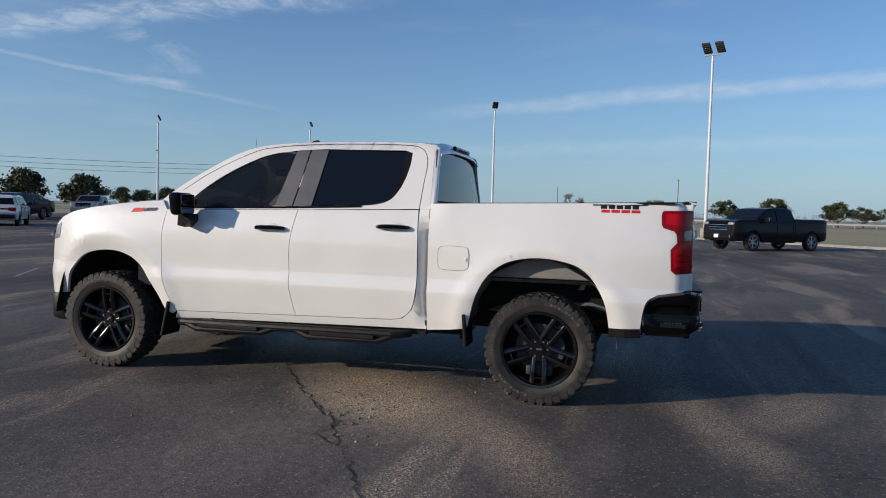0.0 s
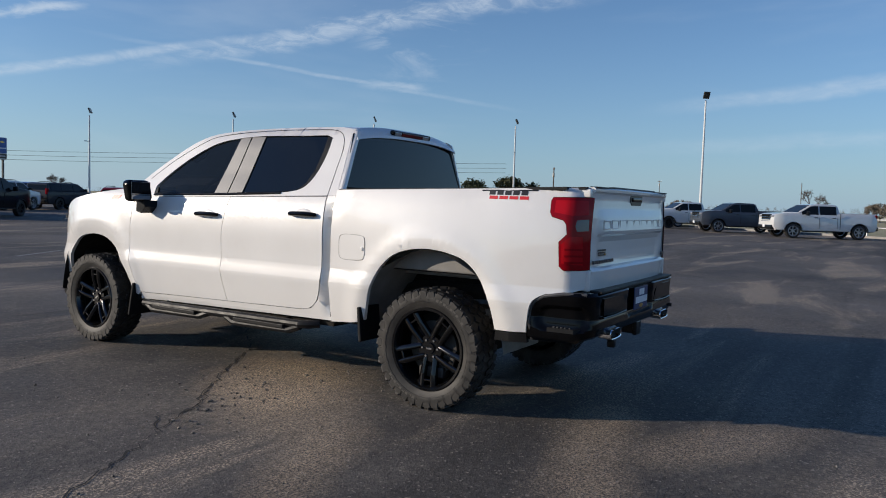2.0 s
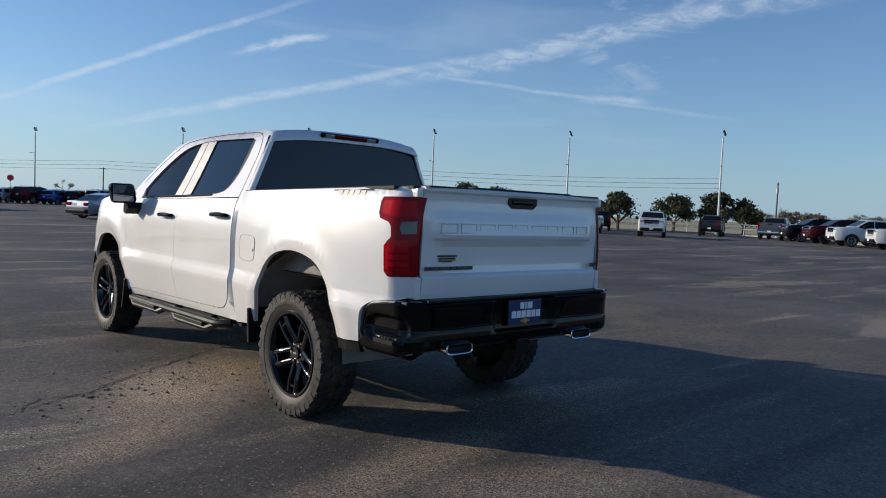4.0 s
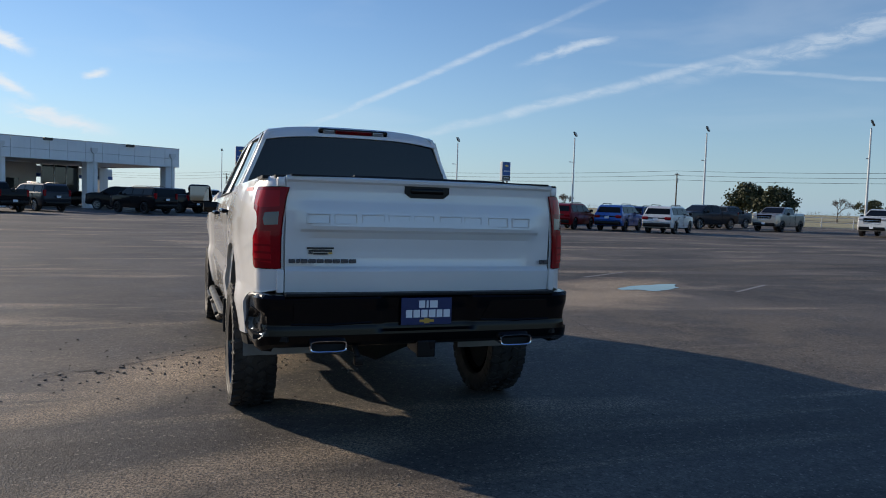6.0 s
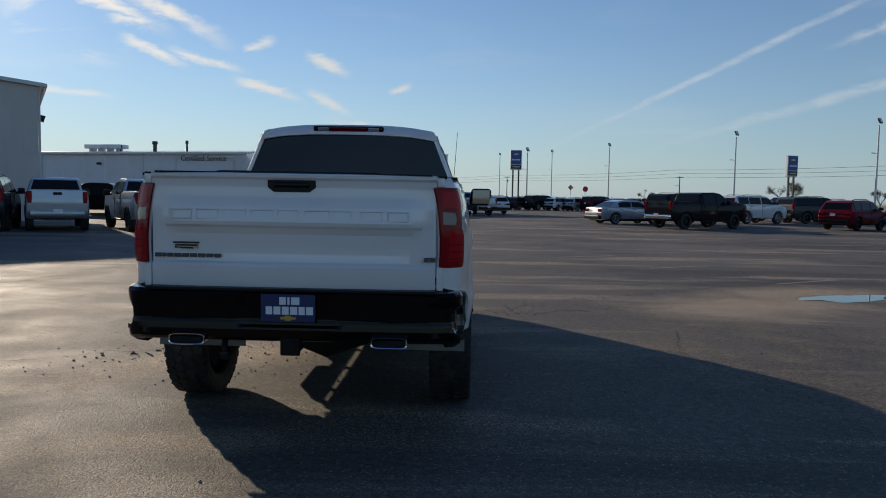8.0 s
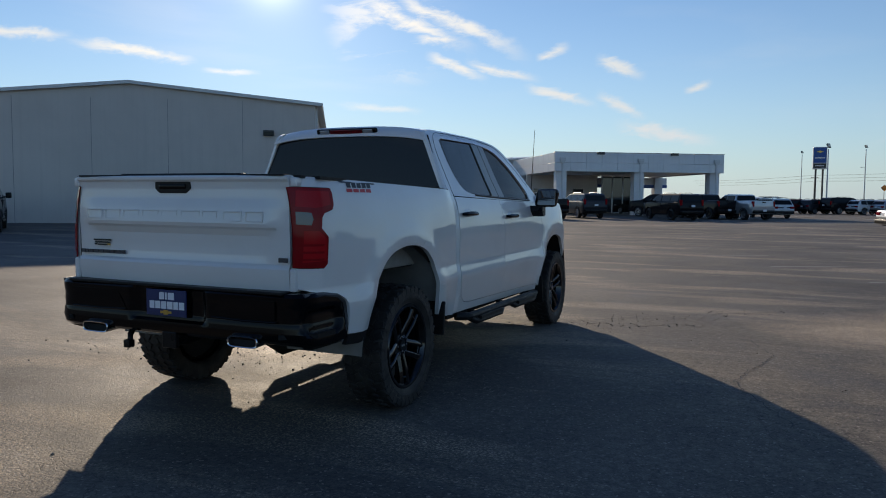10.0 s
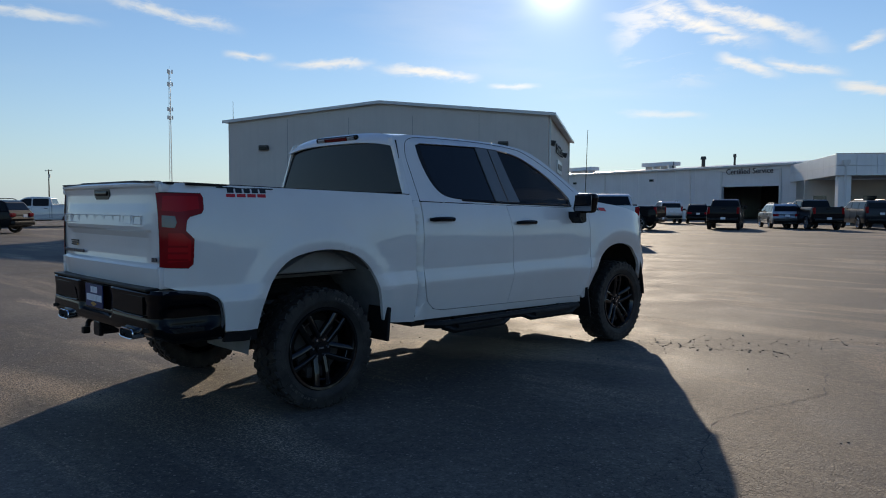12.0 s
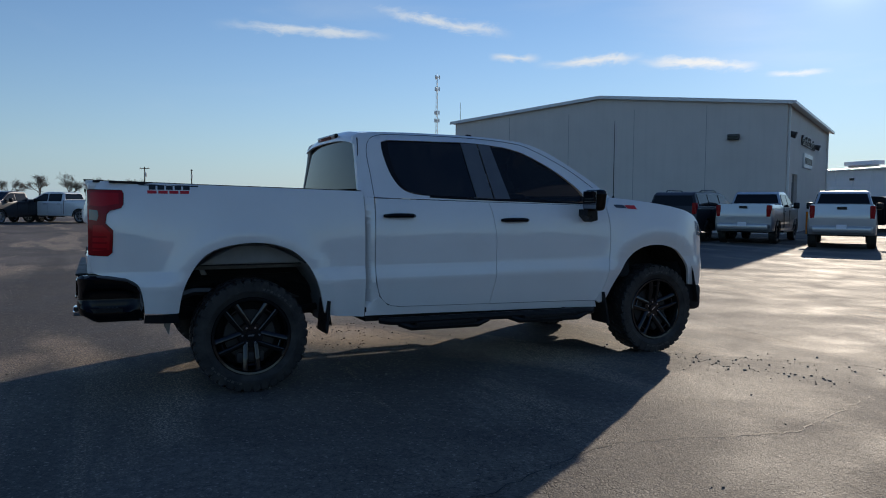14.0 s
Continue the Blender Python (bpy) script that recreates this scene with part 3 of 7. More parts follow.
bm = bmesh.new()
pv = []
for k in range(40):
    a = k * math.pi / 20
    r = 1 + 0.16 * math.sin(3 * a + 0.6) + 0.10 * math.sin(5 * a) + 0.05 * math.sin(11 * a)
    u, v = 0.80 * r * math.cos(a), 0.34 * r * math.sin(a)
    pv.append((6.75 + u * math.cos(0.42) - v * math.sin(0.42), 6.05 + u * math.sin(0.42) + v * math.cos(0.42), 0.005))
bm.faces.new(ring(bm, pv))
solid("puddle", bm, M["water"], "shallow rain puddle reflecting the sky on asphalt", "puddle", kind="structure")

rnd = random.Random(5)
bm = bmesh.new()


def pebble(bm, x, y, r):
    geo = bmesh.ops.create_icosphere(bm, subdivisions=1, radius=r)["verts"]
    for v in geo:
        v.co *= rnd.uniform(0.7, 1.2)
        v.co.z *= 0.7
        v.co += Vector((x, y, r * 0.35))


for i in range(700):
    k = rnd.random()
    if k < 0.45:
        x, y = -0.9 + rnd.gauss(0, 0.7), 1.0 + rnd.gauss(0, 0.5)
    elif k < 0.8:
        u = rnd.random()
        x, y = -0.4 + 3.9 * u + rnd.gauss(0, 0.22), 2.4 + 3.6 * u + rnd.gauss(0, 0.12)
    else:
        x, y = rnd.uniform(-4.5, 5), rnd.uniform(-4.5, 4)
    pebble(bm, x, y, 0.003 + 0.009 * rnd.random() ** 2.5)
for i in range(60):
    u = rnd.random()
    pebble(bm, 1.2 + 1.5 * u + rnd.gauss(0, 0.12), 3.6 + 0.75 * u + rnd.gauss(0, 0.10), 0.005 + 0.008 * rnd.random() ** 1.5)
for i in range(60):
    u = rnd.random()
    pebble(bm, -2.4 + 1.6 * u + rnd.gauss(0, 0.15), 0.85 + 0.7 * u + rnd.gauss(0, 0.14), 0.006 + 0.010 * rnd.random() ** 2)
solid("pebbles", bm, M["pebble_dark"], "scattered loose pebbles and crumbs on the asphalt", "gravel", kind="stuff")


def slab_line(name, a, b, w, mat, label):
    bm = bmesh.new()
    a, b = Vector((*a, 0.004)), Vector((*b, 0.004))
    s = (b - a).normalized().cross(Vector((0, 0, 1))) * w / 2
    bm.faces.new(ring(bm, [a + s, b + s, b - s, a - s]))
    return solid(name, bm, mat, label, "road marking", kind="structure")


for k in range(9):
    d = Vector((math.cos(SITE), math.sin(SITE)))
    e = Vector((-d.y, d.x))
    o = Vector((8.0, 5.3)) + e * 3.0 * k
    slab_line("parking_line", tuple(o), tuple(o + d * 1.8), 0.07, M["line_paint"], "short worn white parking line on asphalt")


# ------------------------------------------------------------------ buildings
def wall_paint(name, color, dirt, rough=0.75, ribs=0.0):
    w = Mat(name, color, rough)
    wp = w.place()
    stain = w.ramp(w.noise(0.5, 6, 0.6, 0.3, wp), 0.4, 0.75)
    run = w.place(scale=(3.0, 3.0, 0.12))
    runs = w.ramp(w.noise(1.5, 5, 0.6, 0, run), 0.5, 0.8)
    c = w.mix(w.math("MULTIPLY", stain, 0.35), color, dirt)
    w.set("Base Color", w.mix(w.math("MULTIPLY", runs, 0.3), c, dirt))
    w.set("Roughness", w.ramp(w.noise(8, 4, 0.5, 0, wp), 0.3, 0.7, (rough * 0.85, rough)))
    return w.bump(w.noise(25, 4, 0.6, 0, wp), 0.15, 0.01).m


M["stucco"] = wall_paint("tan_stucco", (0.66, 0.595, 0.53), (0.50, 0.45, 0.40))
M["metal_wall"] = wall_paint("grey_metal_siding", (0.78, 0.78, 0.78), (0.6, 0.6, 0.6), 0.5)
M["cladding"] = wall_paint("pale_cladding", (0.84, 0.84, 0.83), (0.66, 0.66, 0.65), 0.4)
M["trim_white"] = wall_paint("white_metal_trim", (0.72, 0.72, 0.70), (0.5, 0.49, 0.46), 0.35)
M["dark_metal"] = plastic("dark_bronze_metal", (0.04, 0.038, 0.036), 0.45)
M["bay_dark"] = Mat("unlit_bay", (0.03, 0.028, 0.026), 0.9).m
M["blue_fascia"] = Mat("blue_fascia", (0.02, 0.09, 0.32), 0.4).m
M["glass_pane"] = Mat("window_pane", (0.02, 0.024, 0.026), 0.03, 0.0, Specular_IOR_Level=0.8).m
M["sign_red"] = Mat("sign_letters", (0.10, 0.09, 0.10), 0.5).m


def on_site(x, y, z=0.0, turn=0.0):
    return Matrix.Translation((x, y, z)) @ Matrix.Rotation(turn, 4, "Z")


def text_mesh(body, size, depth, name="lettering"):
    cu = bpy.data.curves.new(name, "FONT")
    cu.body, cu.size, cu.extrude, cu.align_x = body, size, depth, "CENTER"
    cu.resolution_u = 3
    tmp = bpy.data.objects.new(name, cu)
    scene.collection.objects.link(tmp)
    bpy.context.view_layer.update()
    me = bpy.data.meshes.new_from_object(tmp.evaluated_get(bpy.context.evaluated_depsgraph_get()))
    bpy.data.objects.remove(tmp)
    return me


def wall_light(parent, x, y, z):
    bm = box(bmesh.new(), (0.55, 0.22, 0.28), (x, y - 0.13, z), 0.03)
    lamp = part("wall_light", bm, M["dark_metal"], parent, "dark metal wall pack light")
    part("lens", box(bmesh.new(), (0.45, 0.02, 0.16), (x, y - 0.25, z - 0.03), 0.005), M["glass_far"], lamp)


# the tan workshop with a low gable: local x along the gable wall, y going back
shop = thing("workshop_building", "tan stucco metal workshop with a shallow gabled roof", "building", on_site(-34.82, 18.92, 0, 0.56))
GW, GD, EAVE, PEAK = 18.7, 17.3, 6.26, 7.12
part("gable_wall", prism(bmesh.new(), [(0, -0.1), (GW, -0.1), (GW, EAVE), (GW / 2, PEAK), (0, EAVE)], 0, 0.25, 1), M["stucco"], shop)
part("gable_wall", prism(bmesh.new(), [(0, -0.1), (GW, -0.1), (GW, EAVE), (GW / 2, PEAK), (0, EAVE)], GD - 0.25, GD, 1), M["stucco"], shop)
part("side_wall", box(bmesh.new(), (0.25, GD - 0.52, EAVE + 0.1), (0.125, GD / 2, EAVE / 2 - 0.05)), M["stucco"], shop)
DOOR_Y, DOOR_W, DOOR_H = 2.1, 1.9, 3.0
bm = bmesh.new()
box(bm, (0.25, DOOR_Y - 0.26, EAVE + 0.1), (GW - 0.125, 0.26 + (DOOR_Y - 0.26) / 2, EAVE / 2 - 0.05))
box(bm, (0.25, GD - 0.26 - DOOR_Y - DOOR_W, EAVE + 0.1), (GW - 0.125, (DOOR_Y + DOOR_W + GD - 0.26) / 2, EAVE / 2 - 0.05))
box(bm, (0.25, DOOR_W, EAVE - DOOR_H), (GW - 0.125, DOOR_Y + DOOR_W / 2, (EAVE + DOOR_H) / 2))
part("side_wall", bm, M["stucco"], shop)
dr = part("door", box(bmesh.new(), (0.06, DOOR_W - 0.1, DOOR_H - 0.05), (GW - 0.19, DOOR_Y + DOOR_W / 2, DOOR_H / 2)), M["dark_metal"], shop, "dark recessed entrance door")
part("window_pane", box(bmesh.new(), (0.02, 0.6, 2.2), (GW - 0.145, DOOR_Y + 0.5, 1.5)), M["glass_pane"], dr)
part("window_pane", box(bmesh.new(), (0.02, 0.6, 2.2), (GW - 0.145, DOOR_Y + 1.4, 1.5)), M["glass_pane"], dr)
for sx in (0, 1):
    a = (-0.25, EAVE - 0.02) if sx == 0 else (GW + 0.25, EAVE - 0.02)
    m = (GW / 2, PEAK + 0.02)
    part("roof", prism(bmesh.new(), [a, m, (m[0], m[1] + 0.12), (a[0], a[1] + 0.12)], -0.2, GD + 0.2, 1), M["trim_white"], shop, "pale ribbed metal roof")
for sx in (0, 1):
    a = (-0.27, EAVE - 0.06) if sx == 0 else (GW + 0.27, EAVE - 0.06)
    m = (GW / 2, PEAK - 0.02)
    part("rake_trim", prism(bmesh.new(), [a, m, (m[0], m[1] + 0.17), (a[0], a[1] + 0.17)], -0.235, -0.203, 1), M["trim_white"], shop)
part("gutter", box(bmesh.new(), (0.14, GD + 0.4, 0.16), (GW + 0.33, GD / 2, EAVE + 0.02), 0.02), M["trim_white"], shop)
for yy in (0.35, GD - 0.4):
    part("downspout", box(bmesh.new(), (0.10, 0.10, EAVE), (GW + 0.065, yy, EAVE / 2), 0.01), M["trim_white"], shop)
for k in range(1, 5):
    part("wall_joint", box(bmesh.new(), (0.02, 0.012, EAVE + 0.25), (GW * k / 5, -0.004, EAVE / 2)), M["concrete"], shop)
wall_light(shop, 2.3, 0, 4.75)
wall_light(shop, GW - 2.4, 0, 4.75)
sgn = part("sign_board", box(bmesh.new(), (0.10, 3.4, 0.8), (GW + 0.05, 7.4, 3.85), 0.02), M["trim_white"], shop, "white sign board with unreadable dark lettering")
bm = bmesh.new()
for k in range(6):
    box(bm, (0.02, 0.38, 0.34), (GW + 0.111, 6.1 + 0.5 * k, 3.85))
part("sign_bars", bm, M["dark_metal"], sgn)
for word, off in (("Certified", -1.22), ("Service", 1.58)):
    ob = new("sign_word", text_mesh(word, 0.80, 0.04))
    ob.data.materials.append(M["dark_metal"])
    ob.parent = shop
    ob.matrix_basis = pose(GW + 0.06, 7.4 + off, 4.62, 90, 0, 90)
for yy in (0.9, 10.5):
    bm = cyl(bmesh.new(), (GW, yy, 4.9), (GW + 0.3, yy, 4.8), 0.13, 0.17, 12)
    part("security_light", bm, M["dark_metal"], shop)
bm = cyl(bmesh.new(), (0.15, 0.3, EAVE), (0.15, 0.3, EAVE + 1.3), 0.015, 0.01, 6)
part("roof_aerial", bm, M["dark_metal"], shop)
for k in range(2):
    b = thing("bollard", "yellow-brown steel bollard beside the workshop door", "bollard", on_site(-34.82, 18.92, 0, 0.56) @ pose(GW + 0.9, 1.2 + 3.4 * k, 0), "bollards")
    part("post", cyl(bmesh.new(), (0, 0, -0.05), (0, 0, 1.1), 0.09, 0.09, 14), M["amber"], b)

# the low service wing: local x runs away along its front, y going back
WX, WY, WA, WH = -23.4, 76.0, 2.90, 6.0
wing = thing("service_wing", "long grey metal service building with an open bay", "building", on_site(WX, WY, 0, WA - math.pi) )
B0, B1, BH = -8.75, -1.62, 3.67
bm = bmesh.new()
box(bm, (1.9, 0.3, WH), ((B1 + 0.28) / 2, 0.15, WH / 2))
box(bm, (B1 - B0, 0.3, WH - BH), ((B0 + B1) / 2, 0.15, (WH + BH) / 2))
box(bm, (51.0 + B0 + 0.0, 0.3, WH), ((-51.0 + B0) / 2, 0.15, WH / 2))
part("front_wall", bm, M["metal_wall"], wing)
part("back_wall", box(bmesh.new(), (51, 0.3, WH), (-25.5, 18, WH / 2)), M["metal_wall"], wing)
part("side_wall", box(bmesh.new(), (0.3, 17.6, WH), (-50.8, 9.1, WH / 2)), M["metal_wall"], wing)
part("side_wall", box(bmesh.new(), (0.3, 17.6, WH), (0.1, 9.1, WH / 2)), M["metal_wall"], wing)
part("roof", prism(bmesh.new(), [(-0.35, WH), (9, WH + 0.75), (18.3, WH), (18.3, WH - 0.1), (-0.35, WH - 0.1)], -51.2, 0.4, 0), M["trim_white"], wing, "pale metal roof catching the sun")
part("gutter", box(bmesh.new(), (51.3, 0.16, 0.2), (-25.4, -0.43, WH - 0.12), 0.02), M["trim_white"], wing)
part("bay_floor", box(bmesh.new(), (B1 - B0, 17, 0.02), ((B0 + B1) / 2, 9, 0.012)), M["concrete"], wing)
# dark sheet partway in; the unlit bay's shade is put into its colour
part("bay_shade_sheet", box(bmesh.new(), (10, 0.1, BH + 0.6), ((B0 + B1) / 2, 9, BH / 2 + 0.3)), M["bay_dark"], wing)
for xx in (B0 - 0.12, B1 + 0.12):
    part("bay_jamb", box(bmesh.new(), (0.24, 0.10, BH + 1.9), (xx, -0.06, (BH + 1.9) / 2), 0.01), M["trim_white"], wing)
part("bay_header", box(bmesh.new(), (B1 - B0 + 0.5, 0.12, 0.22), ((B0 + B1) / 2, -0.07, BH + 1.75), 0.01), M["trim_white"], wing)
for k in range(4):
    part("door_section", box(bmesh.new(), (B1 - B0, 0.06, 0.33), ((B0 + B1) / 2, 0.22, BH + 0.18 + 0.36 * k), 0.01), M["metal_wall"], wing)
for word, off in (("Certified", -1.35), ("Service", 1.75)):
    ob = new("sign_word", text_mesh(word, 0.86, 0.03))
    ob.data.materials.append(M["sign_red"])
    ob.parent = wing
    ob.matrix_basis = pose((B0 + B1) / 2 - 0.1 + off, -0.14, WH - 0.95, 90, 0, 0)
for k in range(13):
    xx = -12.5 - 3.0 * k
    part("wall_seam", box(bmesh.new(), (0.05, 0.03, WH - 0.25), (xx, -0.015, WH / 2)), M["cladding"], wing)
for xx in (-13.2, -27.5):
    part("downspout", box(bmesh.new(), (0.14, 0.12, WH - 0.2), (xx, -0.09, WH / 2), 0.01), M["trim_white"], wing)
    wall_light(wing, xx - 6, 0, 4.7)
for xx, yy, hh, rr in ((-13.5, 2.5, 1.1, 0.22), (-9.5, 3.0, 1.2, 0.12), (-19.5, 4, 0.8, 0.1)):
    bm = cyl(bmesh.new(), (xx, yy, WH), (xx, yy, WH + 0.2 + hh), rr, rr, 12)
    cyl(bm, (xx, yy, WH + hh), (xx, yy, WH + hh + 0.35), rr * 1.6, rr * 1.3, 12)
    part("roof_vent", bm, M["dark_metal"], wing)
for xx in (-22, -37):
    bm = box(bmesh.new(), (5.2, 1.6, 0.5), (xx, 4.5, WH + 0.95), 0.03)
    for k in range(4):
        box(bm, (0.12, 1.2, 0.5), (xx - 2 + 1.3 * k, 4.5, WH + 0.55))
    part("roof_unit", bm, M["metal_wall"], wing, "long grey rooftop air unit")

# the drive-through canopy: local x along its front fascia, y going back
CX, CY, CS, CTOP, CSOF = -14.37, 61.94, 7.44, 5.71, 3.98
can = thing("service_canopy", "pale panelled drive-through canopy on square columns", "canopy", on_site(CX, CY, 0, 0.55))
CL, CR, CD = -0.7, 2 * CS + 0.79, 17.0
FH = CTOP - CSOF
for k in range(11):
    w = (CR - CL) / 11
    x0 = CL + w * k
    for z0, h in ((CSOF, FH * 0.46), (CSOF + FH * 0.46, FH * 0.54)):
        part("fascia_panel", box(bmesh.new(), (w - 0.02, 0.18, h - 0.02), (x0 + w / 2, 0.0, z0 + h / 2), 0.008), M["cladding"], can)
for k in range(9):
    w = (CD - 0.2) / 9
    for z0, h in ((CSOF, FH * 0.46), (CSOF + FH * 0.46, FH * 0.54)):
        part("fascia_panel", box(bmesh.new(), (0.18, w - 0.02, h - 0.02), (CL + 0.09, 0.1 + w * k + w / 2, z0 + h / 2), 0.008), M["cladding"], can)
        part("fascia_panel", box(bmesh.new(), (0.18, w - 0.02, h - 0.02), (CR - 0.09, 0.1 + w * k + w / 2, z0 + h / 2), 0.008), M["cladding"], can)
part("soffit", box(bmesh.new(), (CR - CL - 0.4, CD, 0.12), ((CL + CR) / 2, CD / 2, CSOF + 0.16)), M["trim_white"], can)
part("roof_deck", box(bmesh.new(), (CR - CL - 0.4, CD, 0.12), ((CL + CR) / 2, CD / 2, CTOP - 0.25)), M["metal_wall"], can)
part("coping", box(bmesh.new(), (CR - CL + 0.08, 0.26, 0.06), ((CL + CR) / 2, 0, CTOP + 0.03), 0.01), M["trim_white"], can)
for k in range(3):
    part("column", box(bmesh.new(), (0.95, 0.95, CSOF + 0.1), (CS * k + 0.05, 0.70, CSOF / 2), 0.02), M["cladding"], can)
    hop = bmesh.new()
    box(hop, (0.55, 0.26, 0.28), (CS * k, -0.22, CTOP - 0.62), 0.02)
    prism(hop, [(CS * k - 0.26, CTOP - 0.75), (CS * k + 0.26, CTOP - 0.75), (CS * k + 0.08, CTOP - 1.0), (CS * k - 0.08, CTOP - 1.0)], -0.33, -0.11, 1)
    part("rain_hopper", hop, M["trim_white"], can)
    part("downspout", box(bmesh.new(), (0.14, 0.12, CTOP - 1.0), (CS * k, -0.16, (CTOP - 1.0) / 2), 0.01), M["trim_white"], can)
for xx in (3.6, 10.7):
    bm = box(bmesh.new(), (0.7, 0.3, 0.22), (xx, -0.2, CTOP - 0.05), 0.03)
    lamp = part("flood_light", bm, M["dark_metal"], can, "dark flood light on the fascia")
    part("lens", box(bmesh.new(), (0.55, 0.2, 0.02), (xx, -0.22, CTOP - 0.17)), M["clear_lens"], lamp)
# glazed showroom front under the canopy
part("back_wall", box(bmesh.new(), (7.6, 0.3, CSOF), (2.9, 9.6, CSOF / 2)), M["stucco"], can)
for k in range(3):
    part("window", box(bmesh.new(), (1.1, 0.08, 2.3), (0.4 + 2.1 * k, 9.42, 1.35)), M["glass_pane"], can, "dark showroom window")
for k in range(4):
    f = part("window_frame", box(bmesh.new(), (0.10, 0.14, CSOF), (7.2 + 1.15 * k, 9.5, CSOF / 2)), M["trim_white"], can)
part("glazing", box(bmesh.new(), (3.4, 0.04, CSOF - 0.2), (8.95, 9.5, CSOF / 2)), M["glass_pane"], can)
part("blue_band", box(bmesh.new(), (8.6, 0.2, 0.35), (12.2, 14.2, 2.95)), M["blue_fascia"], can, "blue entrance fascia band")
part("entrance_beam", box(bmesh.new(), (8.6, 0.24, 0.8), (12.2, 14.3, 3.5)), M["cladding"], can)
part("side_pier", box(bmesh.new(), (0.9, 0.9, CSOF), (15.4, 14.3, CSOF / 2)), M["cladding"], can)

# ------------------------------------------------------------------ poles, signs, cables, masts, fence
M["galv"] = Mat("galvanised_steel", (0.55, 0.55, 0.54), 0.45, 0.6).m
M["wood_pole"] = plastic("weathered_pole_wood", (0.11, 0.085, 0.065), 0.9, 40, 0.5)
M["lamp_glass"] = Mat("lamp_glass", (0.75, 0.70, 0.55), 0.2).m


def light_pole(x, y, height, heads, turn, arm=0.0):
    p = thing("light_pole", "tall white steel car lot light pole with LED floodlights", "light pole", on_site(x, y, 0, turn), "lot light poles")
    part("base", cyl(bmesh.new(), (0, 0, -0.1), (0, 0, 0.75), 0.32, 0.30, 16), M["concrete"], p)
    part("shaft", cyl(bmesh.new(), (0, 0, 0.74), (0, 0, height - 0.35), 0.115, 0.07, 14), M["trim_white"], p)
    part("bracket", cyl(bmesh.new(), (-0.5 if heads > 1 else -0.05, 0, height - 0.3), (0.5 if heads > 1 else 0.05, 0, height - 0.3), 0.05, 0.05, 8), M["galv"], p)
    if arm:
        bm = cyl(bmesh.new(), (0, 0, height * 0.68), (-0.75, 0.1, height * 0.68 + 0.03), 0.03, 0.02, 6)
        box(bm, (0.3, 0.2, 0.09), (-0.7, 0.1, height * 0.68 + 0.03), 0.01)
        part("arm", bm, M["galv"], p)
    for k in range(heads):
        xx = (-0.42 + 0.84 * k) if heads > 1 else -0.1
        tilt = Matrix.Rotation(radians(-52 if heads > 1 else -24), 3, "X")
        bm = box(bmesh.new(), (0.52, 0.14, 0.85 if heads > 1 else 0.58), (xx, -0.12, height + 0.18), 0.03, tilt)
        for j in range(4):
            box(bm, (0.46, 0.05, 0.03), Vector((xx, -0.12, height + 0.18)) + tilt @ Vector((0, 0.09, -0.21 + 0.14 * j)), 0.0, tilt)
        h = part("lamp_head", bm, M["dark_metal"], p, "dark LED floodlight head")
        part("lens", box(bmesh.new(), (0.42, 0.02, 0.7 if heads > 1 else 0.46), Vector((xx, -0.12, height + 0.18)) + tilt @ Vector((0, -0.078, 0)), 0.0, tilt), M["lamp_glass"], h)
    return p


POLES = [(44.05, -5.25, 12.1, 2, 1.15, 0), (58.6, 11.5, 10.7, 1, 2.2, 0), (68.2, 33.6, 10.2, 1, 0.6, 1), (58.1, 45.3, 9.7, 1, 0.6, 1), (50.8, 58.6, 9.8, 1, 0.6, 1),
         (42.4, 71.2, 9.7, 1, 0.6, 1), (33.5, 86.0, 9.6, 1, 0.6, 1), (24.2, 117.0, 10.3, 1, 0.6, 1), (18.2, 146.0, 11.0, 1, 0.6, 1), (9.0, 176.0, 12.0, 1, 0.6, 0), (9.5, 100.0, 8.2, 1, 0.8, 1)]
for x, y, h, n, turn, arm in POLES:
    light_pole(x, y, h, n, turn, arm)


def pylon_sign(x, y, turn, top, grown=1.0):
    s = thing("pylon_sign", "blue dealership pylon sign on two dark posts", "sign", on_site(x, y, 0, turn) @ Matrix.Scale(grown, 4), "pylon signs")
    for xx in (-0.34, 0.34):
        part("post", box(bmesh.new(), (0.18, 0.18, top - 2.0), (xx, 0, (top - 2.1) / 2), 0.02), M["dark_metal"], s)
    cab = part("cabinet", box(bmesh.new(), (1.35, 0.45, 2.35), (0, 0, top - 1.175), 0.06), M["trim_white"], s, "white edged sign cabinet")
    for side in (-1, 1):
        part("face", box(bmesh.new(), (1.22, 0.02, 1.6), (0, side * 0.233, top - 0.87), 0.0), M["blue_fascia"], cab, "blue sign face")
        part("lower_face", box(bmesh.new(), (1.22, 0.02, 0.48), (0, side * 0.233, top - 1.98), 0.0), M["dark_metal"], cab)
        bm = box(bmesh.new(), (0.6, 0.012, 0.10), (0, side * 0.247, top - 0.5))
        box(bm, (0.2, 0.012, 0.22), (0, side * 0.249, top - 0.5))
        part("emblem", bm, M["gold"], cab)
        part("sign_bars", rows_of_bars(bmesh.new(), [0.10] * 8, 0.14, 0.02, side * 0.247, 0.012, top - 1.15), M["letter_white"], cab)
        part("sign_bars", rows_of_bars(bmesh.new(), [0.10] * 7, 0.10, 0.02, side * 0.247, 0.012, top - 1.98), M["letter_white"], cab)
    return s


